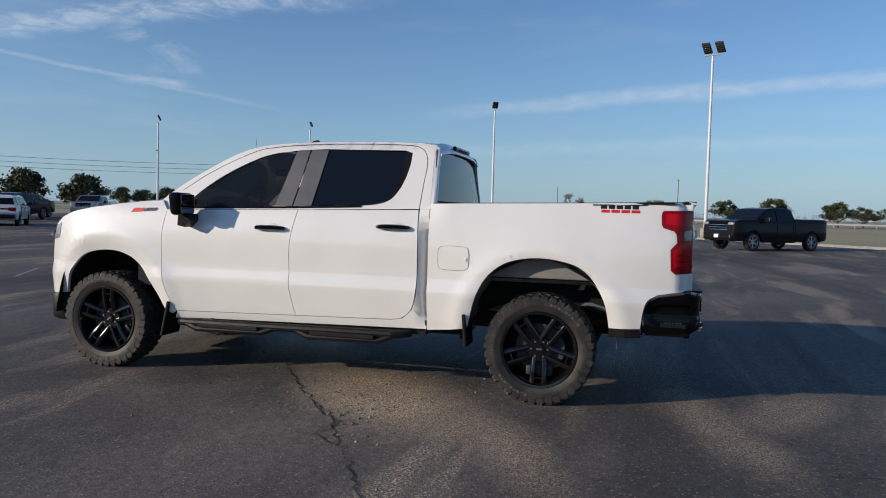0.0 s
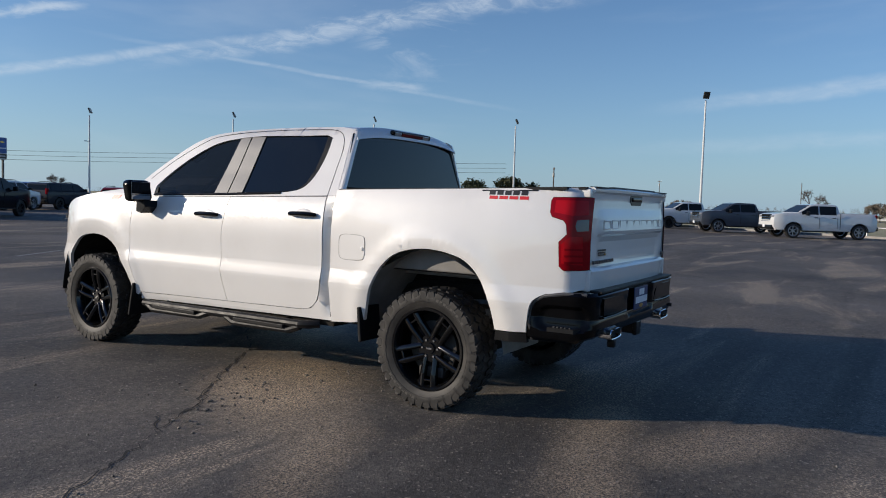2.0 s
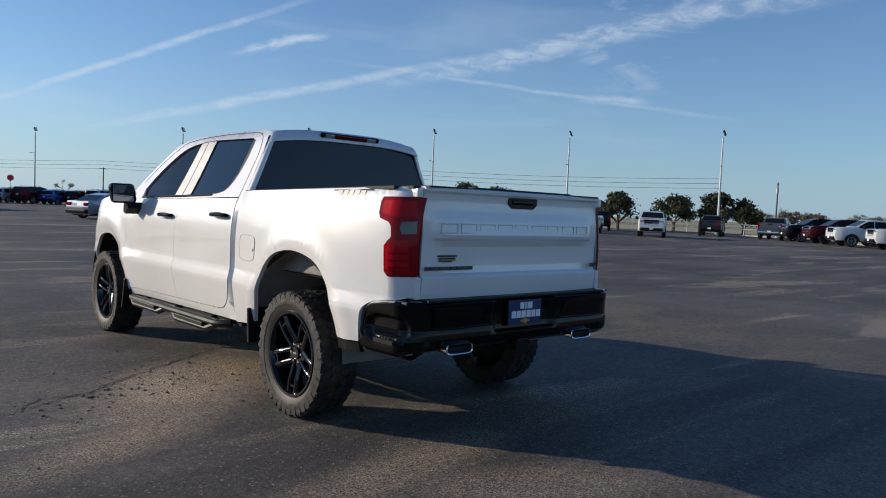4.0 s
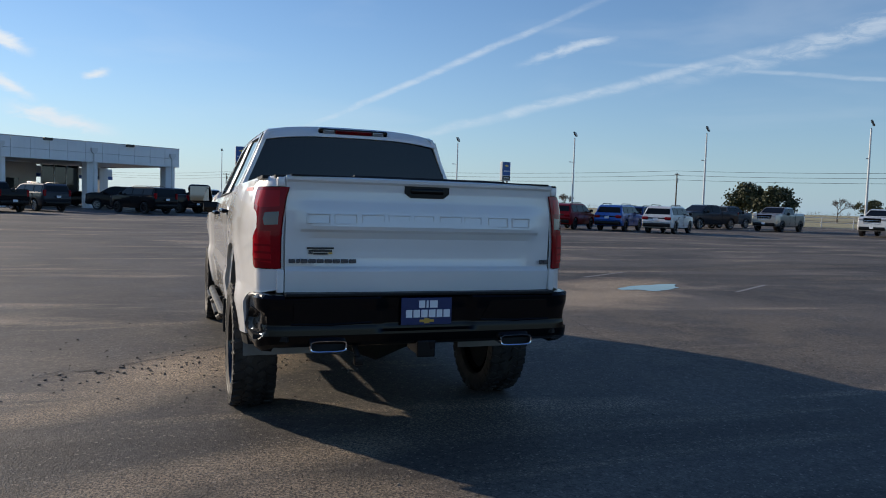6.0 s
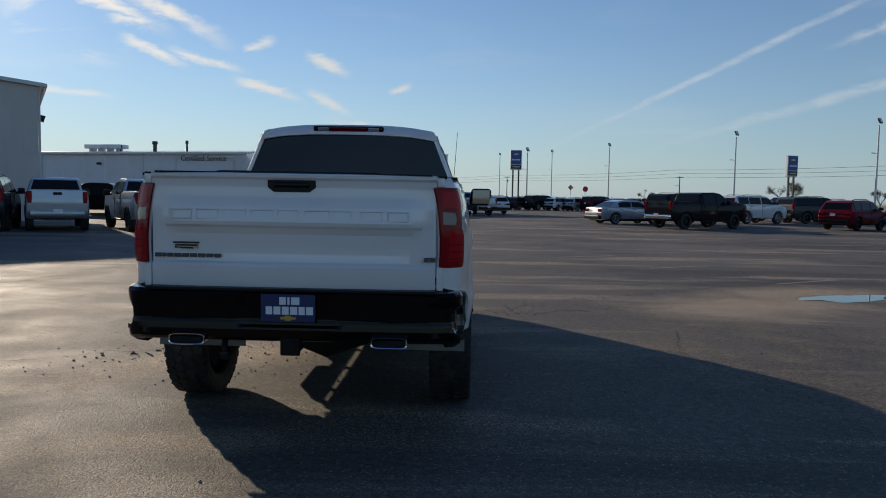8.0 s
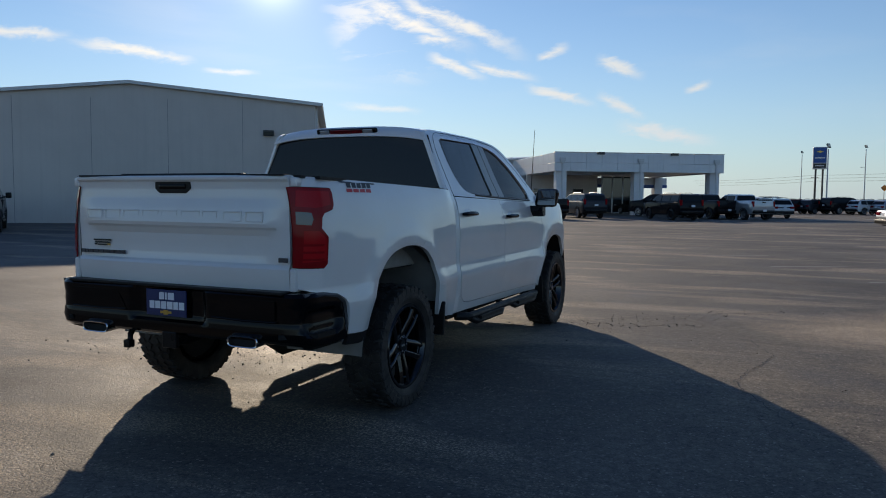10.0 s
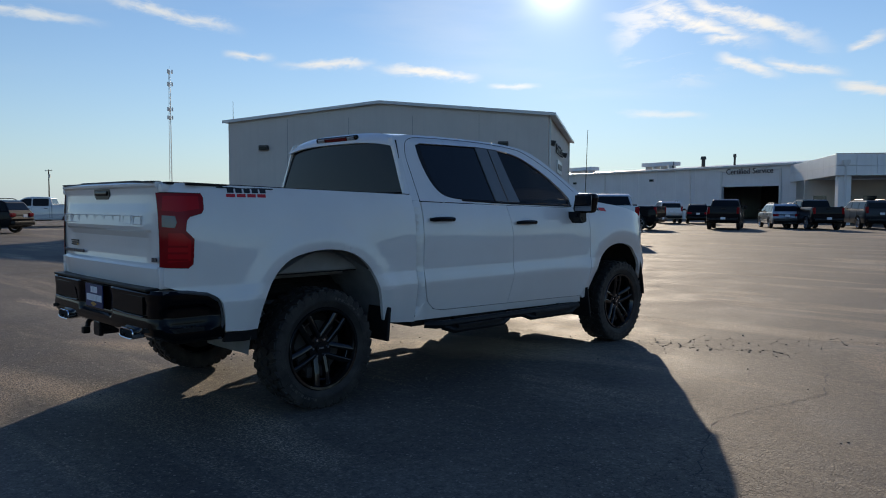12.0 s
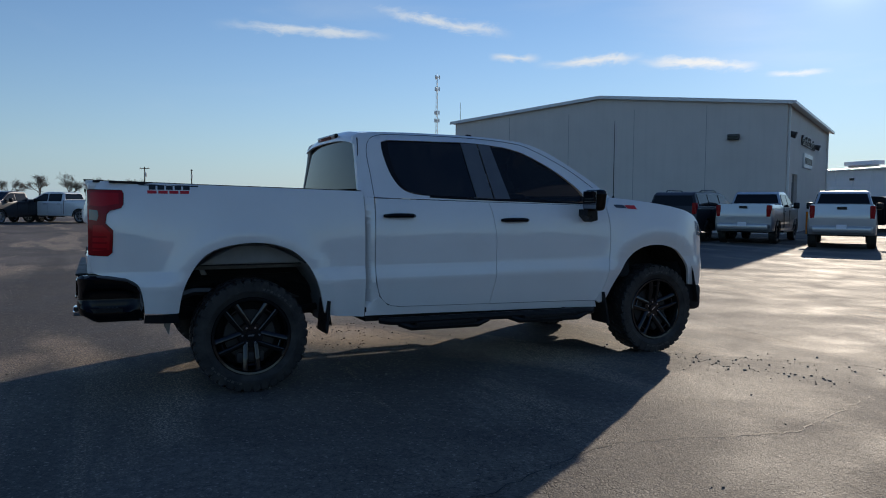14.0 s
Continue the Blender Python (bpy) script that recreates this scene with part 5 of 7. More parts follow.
def vehicle_meshes(kind):
    if kind in MESH:
        return MESH[kind]
    s = SHAPES[kind]
    out = []
    fr = s["wr"] * 1.25
    under = [(s["top"][-1][0] - 0.05, s["sill"] - 0.02)]
    for yc in (s["front"], s["rear"]):
        under += arch(yc, fr, s["wr"] * 0.92, 11)[::-1]
    under += [(s["top"][0][0] + 0.1, s["sill"])]
    under = [(y, max(z, s["sill"] - 0.03)) for y, z in under]
    out.append(("body", mesh_of("body", shell(s["top"] + under, s, 0.0, 0.045), M["white"]), "paint", Matrix()))
    out.append(("cab", mesh_of("cab", shell(s["cab"], s, 0.015, 0.06), M["white"]), "paint", Matrix()))
    # side panes
    for side in (-1, 1):
        for y0, y1 in s["panes"]:
            bm = bmesh.new()
            lo = s["belt"] + 0.03
            n = 6
            topz = [min(inside(s["cab"], y0 + (y1 - y0) * k / n) - 0.08, s["roof"] - 0.12) for k in range(n + 1)]
            pts = [(y0 + (y1 - y0) * k / n, max(topz[k], lo + 0.01)) for k in range(n + 1)]
            poly = [(y0, lo)] + pts + [(y1, lo)]
            v0 = ring(bm, [(side * (flank_x(s, z) + 0.004), y, z) for y, z in poly])
            v1 = ring(bm, [(side * (flank_x(s, z) - 0.04), y, z) for y, z in poly])
            bm.faces.new(v0), bm.faces.new(v1[::-1])
            bridge(bm, v0, v1)
            bmesh.ops.remove_doubles(bm, verts=bm.verts, dist=0.002)
            bmesh.ops.recalc_face_normals(bm, faces=bm.faces)
            out.append(("side_window", mesh_of("side_window", bm, M["glass_far"]), None, Matrix()))
    # windscreen and rear window follow the end slopes of the cab
    def slope_pane(a, b, fa, fb, push):
        (ay, az), (by, bz) = a, b
        p = (ay + (by - ay) * fa, az + (bz - az) * fa)
        q = (ay + (by - ay) * fb, az + (bz - az) * fb)
        nrm = Vector((0, az - bz, by - ay)).normalized()
        nrm = nrm if nrm.y * push > 0 else -nrm
        bm = bmesh.new()
        def row(pt, d):
            w = flank_x(s, pt[1]) - 0.10
            return [Vector((-w, pt[0], pt[1])) + nrm * d, Vector((w, pt[0], pt[1])) + nrm * d]
        o = row(p, 0.008) + row(q, 0.008)[::-1]
        i = row(p, -0.02) + row(q, -0.02)[::-1]
        vo, vi = ring(bm, o), ring(bm, i)
        bm.faces.new(vo), bm.faces.new(vi[::-1])
        bridge(bm, vo, vi)
        bmesh.ops.recalc_face_normals(bm, faces=bm.faces)
        return mesh_of("pane", bm, M["glass_far"])
    cab = s["cab"]
    out.append(("windscreen", slope_pane(cab[-1], cab[-2], 0.12, 0.95, 1), None, Matrix()))
    out.append(("rear_window", slope_pane(cab[0], cab[1], 0.22 if kind != "sedan" else 0.15, 0.93, -1), None, Matrix()))
    y_front, y_rear = max(p[0] for p in s["top"]), min(p[0] for p in s["top"])
    zb = s["sill"] + 0.12
    out.append(("front_bumper", mesh_of("bumper", box(bmesh.new(), (s["half"] * 1.86, 0.22, 0.24), (0, y_front - 0.02, zb), 0.05), M["satin_black"]), None, Matrix()))
    out.append(("rear_bumper", mesh_of("bumper", box(bmesh.new(), (s["half"] * 1.88, 0.24, 0.22), (0, y_rear - 0.0, zb + 0.05), 0.05), M["satin_black"]), "bumper", Matrix()))
    zh = s["belt"] * (0.84 if kind == "pickup" else 0.78)
    gm = bmesh.new()
    for k in range(4):
        out.append(("grille_bar", mesh_of("grille_bar", box(bmesh.new(), (s["half"] * 1.18, 0.05, 0.034), (0, y_front - 0.008 - 0.012 * k, zh - 0.17 + 0.105 * k), 0.01), M["chrome"] if kind == "pickup" else M["satin_black"]), None, Matrix()))
    box(gm, (s["half"] * 1.24, 0.06, 0.46), (0, y_front - 0.045, zh - 0.02), 0.02)
    out.append(("grille", mesh_of("grille", gm, M["gloss_black"]), None, Matrix()))
    for side in (-1, 1):
        out.append(("headlight", mesh_of("headlight", box(bmesh.new(), (s["half"] * 0.32, 0.26, 0.12), (side * s["half"] * 0.80, y_front - 0.115, zh + 0.10), 0.03), M["clear_lens"]), None, Matrix()))
        tall = 0.42 if kind in ("pickup", "wagon") else 0.18
        wide = 0.16 if kind in ("pickup", "wagon") else 0.36
        zt = s["belt"] - (0.10 if kind == "pickup" else 0.20 if kind == "suv" else 0.18 if kind == "sedan" else 0.05)
        out.append(("tail_light", mesh_of("tail_light", box(bmesh.new(), (wide, 0.16, tall), (side * (s["half"] * 0.975 - wide / 2), y_rear + 0.075, zt), 0.03), M["red_lens"]), None, Matrix()))
        mb = box(bmesh.new(), (0.22, 0.14, 0.17 if kind != "pickup" else 0.24), (side * (s["half"] + 0.13), cab[-1][0] - 0.55, s["belt"] + 0.10), 0.04)
        cyl(mb, (side * (s["half"] - 0.06), cab[-1][0] - 0.52, s["belt"] + 0.02), (side * (s["half"] + 0.1), cab[-1][0] - 0.55, s["belt"] + 0.06), 0.03, 0.03, 6)
        out.append(("wing_mirror", mesh_of("wing_mirror", mb, M["satin_black"]), None, Matrix()))
        for y0, y1 in s["panes"][:2] if kind in ("pickup", "sedan") else s["panes"][1:]:
            out.append(("door_handle", mesh_of("door_handle", box(bmesh.new(), (0.04, 0.2, 0.035), (side * (flank_x(s, s["belt"] - 0.12) + 0.012), y0 + 0.16, s["belt"] - 0.12), 0.01), M["satin_black"]), None, Matrix()))
            out.append(("door_seam", mesh_of("door_seam", box(bmesh.new(), (0.012, 0.012, s["belt"] - s["sill"] - 0.2), (side * (flank_x(s, 0.8) - 0.001), y0 - 0.04, (s["belt"] + s["sill"]) / 2 + 0.02)), M["shade"]), None, Matrix()))
    out.append(("number_plate", mesh_of("number_plate", box(bmesh.new(), (0.32, 0.02, 0.15), (0, y_rear - 0.135, zb + 0.14 if kind == "pickup" else zh), 0.0), M["letter_white"]), None, Matrix()))
    out.append(("underbody", mesh_of("underbody", box(bmesh.new(), (s["half"] * 1.5, y_front - y_rear - 0.5, 0.3), (0, 0, s["sill"] + 0.1), 0.02), M["under"]), None, Matrix()))
    out.append(("front_tag", mesh_of("front_tag", box(bmesh.new(), (0.30, 0.02, 0.15), (0, y_front + 0.10, zb + 0.06), 0.0), M["letter_white"]), None, Matrix()))
    if kind == "pickup":
        for side in (-1, 1):
            # dark strip colours in the shade between cab and bed
            out.append(("bed_gap_shade", mesh_of("bed_gap_shade", box(bmesh.new(), (0.02, 0.022, 0.86), (side * (flank_x(s, 0.9) - 0.004), -0.80, 0.98)), M["shade"]), None, Matrix()))
            out.append(("running_board", mesh_of("running_board", box(bmesh.new(), (0.14, 2.1, 0.06), (side * 0.94, 0.25, 0.40), 0.02), M["satin_black"]), None, Matrix()))
            for yc in (s["front"], s["rear"]):
                # dark lip round the arch puts the wheel well's shade into colour
                lip = tube(bmesh.new(), [(side * (flank_x(s, z) + 0.002), y, z) for y, z in arch(yc, fr * 0.985, s["wr"] * 0.92, 15)], 0.022, 6)
                out.append(("arch_shade_lip", mesh_of("arch_shade_lip", lip, M["satin_black"]), None, Matrix()))
        # dark plate on the closed body, coloured as the open bed's shade
        out.append(("bed_shade_plate", mesh_of("bed", box(bmesh.new(), (s["half"] * 1.72, 1.95, 0.03), (0, -1.86, 1.432), 0.0), M["shade"]), None, Matrix()))
        out.append(("tailgate_handle", mesh_of("handle", box(bmesh.new(), (0.3, 0.03, 0.09), (0, -2.945, 1.32), 0.01), M["satin_black"]), None, Matrix()))
    if kind in ("suv", "wagon"):
        for side in (-1, 1):
            rb = tube(bmesh.new(), [(side * s["half"] * 0.66, -1.6, s["roof"] - 0.03), (side * s["half"] * 0.67, -1.4, s["roof"] + 0.045), (side * s["half"] * 0.67, 0.0, s["roof"] + 0.05), (side * s["half"] * 0.66, 0.25, s["roof"] - 0.03)], 0.022, 6)
            out.append(("roof_rail", mesh_of("roof_rail", rb, M["satin_black"]), None, Matrix()))
        out.append(("tail_garnish", mesh_of("garnish", box(bmesh.new(), (s["half"] * 1.3, 0.05, 0.10), (0, y_rear + 0.075, s["belt"] - 0.2), 0.02), M["satin_black"]), None, Matrix()))
    w = 0.27 if kind in ("pickup", "wagon") else 0.22
    rim = s["wr"] * 0.68
    tyre = mesh_of("tyre", tyre_bm(s["wr"], w, rim, 28), M["rubber"])
    wheel = mesh_of("rim", rim_bm(rim, w, 6 if kind != "sedan" else 5, 28), M["galv"])
    disc = mesh_of("brake_disc", cyl(bmesh.new(), (-0.02, 0, 0), (0.0, 0, 0), rim * 0.8, rim * 0.8, 20), M["shade"])
    # corners drawn in towards both ends, in plan
    for me in {id(o[1]): o[1] for o in out}.values():
        for v in me.vertices:
            far = max(0.0, (v.co.y - (y_front - 0.62)) / 0.62) ** 2 * 0.13 + max(0.0, (y_rear + 0.40 - v.co.y) / 0.40) ** 2 * 0.055
            v.co.x *= 1 - min(far, 0.18)
    MESH[kind] = (out, (tyre, wheel, disc), s)
    return MESH[kind]


def vehicle(kind, color, x, y, heading, label, rims="galv", bumper="satin_black", group=""):
    parts, (tyre, wheel, disc), s = vehicle_meshes(kind)
    names = {"pickup": "pickup_truck", "suv": "suv", "wagon": "large_suv", "sedan": "sedan_car"}
    cats = {"pickup": "pickup truck", "suv": "suv", "wagon": "suv", "sedan": "car"}
    v = thing(names[kind], label, cats[kind], on_site(x, y, 0, radians(heading - 90)), group)

    def put(name, me, parent, m, mat=None):
        ob = new(name, me)
        ob.parent = parent
        ob.matrix_basis = m
        if mat:
            ob.material_slots[0].link = "OBJECT"
            ob.material_slots[0].material = mat
        return ob
    for name, me, key, m in parts:
        put(name, me, v, m, PAINTS[color] if key == "paint" else M[bumper] if key == "bumper" else None)
    for side in (-1, 1):
        for yc in (s["front"], s["rear"]):
            turn = Matrix() if side > 0 else Matrix.Rotation(math.pi, 4, "Z")
            t = put("wheel", tyre, v, Matrix.Translation((side * (s["half"] - 0.13), yc, s["wr"])) @ turn)
            put("rim", wheel, t, Matrix(), M[rims])
            put("brake_disc", disc, t, Matrix())
    return v


M["alloy"] = Mat("silver_alloy", (0.45, 0.45, 0.46), 0.3, 0.9).m
M["alloy_dark"] = Mat("black_alloy", (0.015, 0.015, 0.016), 0.3, 0.3).m
ROW = "parked row"
PARKED = [
    ("pickup", "black", 13.4, 35.0, 32, "black crew cab pickup with a chrome rear bumper", "alloy_dark", "chrome"),
    ("sedan", "silver", 10.8, 40.5, 24, "silver four-door sedan with dark windows", "alloy", "satin_black"),
    ("wagon", "white", 20.6, 46.5, 30, "white large SUV parked behind a pickup", "alloy", "satin_black"),
    ("pickup", "blue", 26.4, 54.0, 200, "blue pickup facing out with pale side graphics", "alloy", "satin_black"),
    ("wagon", "dark_grey", 26.0, 49.0, 20, "dark grey SUV in the second row", "alloy_dark", "satin_black"),
    ("suv", "red", 22.9, 37.3, 38, "dark red compact SUV with black lower trim", "alloy_dark", "satin_black"),
    ("suv", "blue", 25.7, 35.9, 38, "bright blue compact SUV", "alloy_dark", "satin_black"),
    ("suv", "white", 27.4, 33.1, 35, "white compact SUV with roof rails", "alloy_dark", "satin_black"),
    ("suv", "navy", 34.5, 46.0, 34, "navy SUV in the second row", "alloy", "satin_black"),
    ("pickup", "dark_grey", 38.8, 43.6, 192, "dark grey pickup facing out", "alloy", "satin_black"),
    ("pickup", "grey", 44.8, 48.4, 14, "grey pickup seen from its tailgate", "alloy", "chrome"),
    ("pickup", "tan", 43.5, 40.7, 205, "silver-tan pickup facing out", "alloy_dark", "satin_black"),
    ("pickup", "white", 46.0, 33.5, 205, "white pickup facing out with black grille", "alloy_dark", "satin_black"),
    ("pickup", "black", 57.5, 40.4, 36, "black pickup at the fence", "alloy", "satin_black"),
    ("pickup", "white", 46.4, 27.4, 211, "white pickup facing out with black grille", "alloy_dark", "satin_black"),
    ("pickup", "dark_grey", 61.5, 30.6, 24, "dark pickup with its tailgate to the lot", "alloy_dark", "satin_black"),
    ("pickup", "grey", 61.0, 24.4, 14, "blue-grey pickup with its tailgate to the lot", "alloy_dark", "chrome"),
    ("pickup", "black", 59.2, 20.0, 134, "black pickup in a row of new pickups", "alloy", "satin_black"),
    ("pickup", "maroon", 56.8, 17.2, 132, "maroon pickup in a row of new pickups", "alloy_dark", "satin_black"),
    ("pickup", "white", 53.6, 14.2, 130, "white pickup in a row of new pickups", "alloy", "satin_black"),
    ("pickup", "white", 50.4, 10.5, 127, "white pickup with black wheels in a row", "alloy_dark", "satin_black"),
    ("pickup", "grey", 46.0, 6.2, 126, "steel grey pickup in a row of new pickups", "alloy", "satin_black"),
    ("pickup", "white", 41.6, 1.3, 124, "white pickup in a row of new pickups", "alloy", "satin_black"),
    ("pickup", "black", 30.2, -6.6, 130, "black pickup with bright wheels near the fence", "alloy", "satin_black"),
    ("suv", "silver", -14.8, 49.5, 124, "small silver SUV by the service entrance", "alloy", "satin_black"),
    ("pickup", "black", -12.4, 48.8, 128, "black pickup by the service entrance", "alloy", "satin_black"),
    ("wagon", "dark_grey", -10.3, 52.8, 126, "grey large SUV by the service entrance", "alloy", "satin_black"),
    ("sedan", "black", -9.6, 74.0, 150, "dark car under the canopy", "alloy", "satin_black"),
    ("pickup", "black", -5.2, 60.6, 150, "black pickup at the canopy", "alloy", "satin_black"),
    ("wagon", "black", -3.5, 52.5, 128, "black large SUV at the canopy", "alloy_dark", "satin_black"),
    ("pickup", "black", -1.6, 57.5, 130, "black pickup waiting by the canopy", "alloy_dark", "satin_black"),
    ("pickup", "silver", 1.0, 57.0, 126, "silver pickup beside the canopy", "alloy", "satin_black"),
    ("suv", "white", 3.1, 63.5, 118, "white SUV beside the canopy", "alloy", "satin_black"),
    ("pickup", "silver", -14.6, 22.4, 121, "white work pickup with a dark tailgate net", "alloy_dark", "silver_bumper"),
    ("wagon", "black", -22.8, 42.0, 122, "black SUV by the service building", "alloy_dark", "satin_black"),
    ("pickup", "silver", -11.4, 22.9, 126, "older silver pickup with a silver rear bumper", "alloy_dark", "silver_bumper"),
    ("pickup", "black", -16.2, 44.4, 111, "black pickup at the service bay", "alloy", "satin_black"),
    ("pickup", "black", -20.3, 37.6, 190, "dark pickup parked sideways", "alloy", "satin_black"),
    ("wagon", "white", -27.2, 57.0, 126, "white large SUV at the service building", "alloy", "satin_black"),
    ("suv", "black", -24.8, 57.8, 118, "dark car at the service building", "alloy", "satin_black"),
    ("wagon", "dark_grey", -16.4, 20.9, 116, "dark SUV beside the tan workshop", "alloy_dark", "satin_black"),
    ("pickup", "white", -48.2, 12.7, 240, "white pickup far across the lot", "alloy", "satin_black"),
    ("wagon", "maroon", -51.0, 3.7, 232, "dark maroon large SUV far across the lot", "alloy", "satin_black"),
    ("pickup", "white", -30.2, 15.4, 140, "white pickup behind the tan workshop", "alloy", "satin_black"),
    ("pickup", "maroon", -28.4, 11.7, 146, "dark maroon pickup beside the tan workshop", "alloy_dark", "silver_bumper"),
    ("wagon", "black", 14.6, 41.5, 34, "black large SUV parked beside a sedan", "alloy_dark", "satin_black"),
    ("pickup", "black", -25.3, 14.6, 142, "black pickup beside the tan workshop", "alloy_dark", "satin_black"),
    ("pickup", "white", -46.5, -3.1, 232, "white pickup far across the lot facing out", "alloy", "satin_black"),
    ("pickup", "dark_grey", -45.6, -6.2, 330, "dark pickup far across the lot facing out", "alloy", "satin_black"),
    ("suv", "black", -37.0, 6.5, 220, "black SUV across the lot", "alloy", "satin_black"),
]
M["silver_bumper"] = Mat("silver_bumper", (0.42, 0.42, 0.42), 0.3, 0.7).m
for kind, color, x, y, heading, label, rims, bumper in PARKED:
    vehicle(kind, color, x, y, heading, label, rims, bumper, ROW)
far_cols = ("white", "maroon", "dark_grey", "black", "white", "silver", "maroon", "blue", "black", "white")
for k, col in enumerate(far_cols):
    a = radians(88.5 - 1.45 * k)
    vehicle("suv" if k % 3 else "wagon", col, 0.9 + 96 * math.cos(a), -5 + 96 * math.sin(a), 40, col.replace("_", " ") + " SUV in a far row of cars", "alloy", "satin_black", ROW)


# ------------------------------------------------------------------ the white pickup
# its nose points along +y; the rear axle is over y = 0 and the front axle over y = 3.745
truck = thing("white_pickup_truck", "lifted pearl-white crew cab pickup with black wheels and bumper", "pickup truck")
AXLES = (0.0, 3.745)
CAB_PROFILE = [(0.44, 0.925), (0.50, 0.950), (0.58, 0.966), (0.70, 0.984), (0.775, 0.996), (0.80, 0.998), (0.83, 0.9940), (0.90, 0.981), (1.0, 0.981), (1.10, 0.983), (1.18, 0.980), (1.26, 0.971), (1.33, 0.957), (1.40, 0.936), (1.44, 0.917), (1.50, 0.895), (1.56, 0.87)]
BED_PROFILE = [(0.44, 0.925), (0.50, 0.950), (0.58, 0.966), (0.70, 0.984), (0.775, 0.996), (0.80, 0.998), (0.83, 0.9942), (0.90, 0.982), (1.0, 0.983), (1.10, 0.986), (1.20, 0.985), (1.30, 0.977), (1.40, 0.962), (1.46, 0.947), (1.50, 0.934), (1.53, 0.912), (1.56, 0.88)]
GLASS_PROFILE = [(1.36, 0.945), (1.42, 0.922), (1.60, 0.842), (1.75, 0.781), (1.86, 0.738), (1.90, 0.720), (1.93, 0.702), (1.955, 0.678), (1.975, 0.645), (1.99, 0.60), (2.01, 0.50)]


def side_x(y, z):
    """Half width of the body panels."""
    a = lerp_table(CAB_PROFILE, z)
    b = lerp_table(BED_PROFILE, z)
    u = smooth_step(0.7, 1.0, y)
    x = b + (a - b) * u
    for yc in AXLES:
        r = math.hypot(y - yc, (z - 0.48) * 0.95)
        x += 0.026 * math.exp(-((r - 0.62) / 0.085) ** 2)
        x += 0.012 * math.exp(-((r - 0.75) / 0.18) ** 2)
    if y < -0.45:
        x -= 0.055 * ((-0.45 - y) / 0.6) ** 2
    if y < -0.93:
        x -= 0.085 * ((-0.93 - y) / 0.125) ** 2
    if y > 3.95:
        x -= 0.24 * ((y - 3.95) / 0.6) ** 2
    return x


def glass_x(y, z):
    x = lerp_table(GLASS_PROFILE, z)
    return x - 0.02 * smooth_step(2.4, 3.3, y)


def sheet(fn, us, vs):
    """A grid surface from a function of two numbers."""
    bm = bmesh.new()
    g = [[bm.verts.new(fn(u, v)) for v in vs] for u in us]
    for i in range(len(us) - 1):
        for j in range(len(vs) - 1):
            bm.faces.new((g[i][j], g[i + 1][j], g[i + 1][j + 1], g[i][j + 1]))
    return bm


def span(a, b, n):
    return [a + (b - a) * k / n for k in range(n + 1)]


def thick(bm, d):
    """Gives a sheet some thickness, towards its back."""
    bmesh.ops.recalc_face_normals(bm, faces=bm.faces)
    ext = bmesh.ops.extrude_face_region(bm, geom=list(bm.faces))
    bmesh.ops.translate(bm, vec=d, verts=[v for v in ext["geom"] if isinstance(v, bmesh.types.BMVert)])
    bmesh.ops.recalc_face_normals(bm, faces=bm.faces)
    return bm


BODY_MARKS = (0.775, 0.80, 0.83, 0.90)


def skin(outline, side, width=side_x, **more):
    return panel(outline, side, width, marks=BODY_MARKS if width is side_x else (), stations=(-0.945, -0.965, -0.985, -1.0, -1.015, -1.03, -1.045) if width is side_x else (), **more)


REAR_ARCH = curve([(-0.50, 0.605), (-0.475, 0.75), (-0.43, 0.86), (-0.345, 0.985), (-0.22, 1.06), (0.02, 1.095), (0.25, 1.055), (0.405, 0.94), (0.495, 0.77), (0.55, 0.56)], 5)
FRONT_ARCH = curve([(3.17, 0.52), (3.225, 0.62), (3.30, 0.74), (3.39, 0.87), (3.53, 0.975), (3.73, 1.015), (3.95, 0.98), (4.09, 0.87), (4.165, 0.74), (4.20, 0.60)], 5)
BEDSIDE = [(0.872, 0.50), (0.876, 1.478), (-0.3, 1.507), (-1.035, 1.527), (-1.055, 1.45), (-1.055, 0.905), (-1.0, 0.885)] + curve([(-0.84, 0.865), (-0.765, 0.82), (-0.735, 0.74), (-0.72, 0.612)], 4) + [(-0.60, 0.608)] + REAR_ARCH + [(0.56, 0.535), (0.70, 0.515)]
FRONT_EDGE = curve([(3.185, 1.375), (3.205, 1.22), (3.207, 1.05), (3.185, 0.85), (3.145, 0.68), (3.065, 0.525)], 4)
MID_EDGE = curve([(1.985, 1.40), (2.02, 1.24), (2.04, 1.08), (2.035, 0.90), (2.03, 0.77), (2.0, 0.62), (1.982, 0.548)], 4)
REAR_EDGE = curve([(0.972, 1.425), (0.962, 1.2), (0.958, 0.9), (0.965, 0.78), (1.0, 0.655), (1.075, 0.585), (1.17, 0.566)], 4)


def shift(line, dy, dz=0.0):
    return [(y + dy, z + dz) for y, z in line]


FRONT_DOOR = shift(FRONT_EDGE, -0.0025) + shift(MID_EDGE, 0.0025)[::-1]
REAR_DOOR = shift(MID_EDGE, -0.0025) + shift(REAR_EDGE, 0.0025)[::-1]
FENDER = shift(FRONT_EDGE, 0.0025)[::-1] + [(3.25, 1.452), (3.45, 1.437), (3.68, 1.412), (3.92, 1.378), (4.13, 1.335), (4.27, 1.285), (4.36, 1.22), (4.405, 1.12), (4.42, 0.98), (4.415, 0.75), (4.395, 0.60)] + FRONT_ARCH[::-1][1:] + [(3.10, 0.50)]
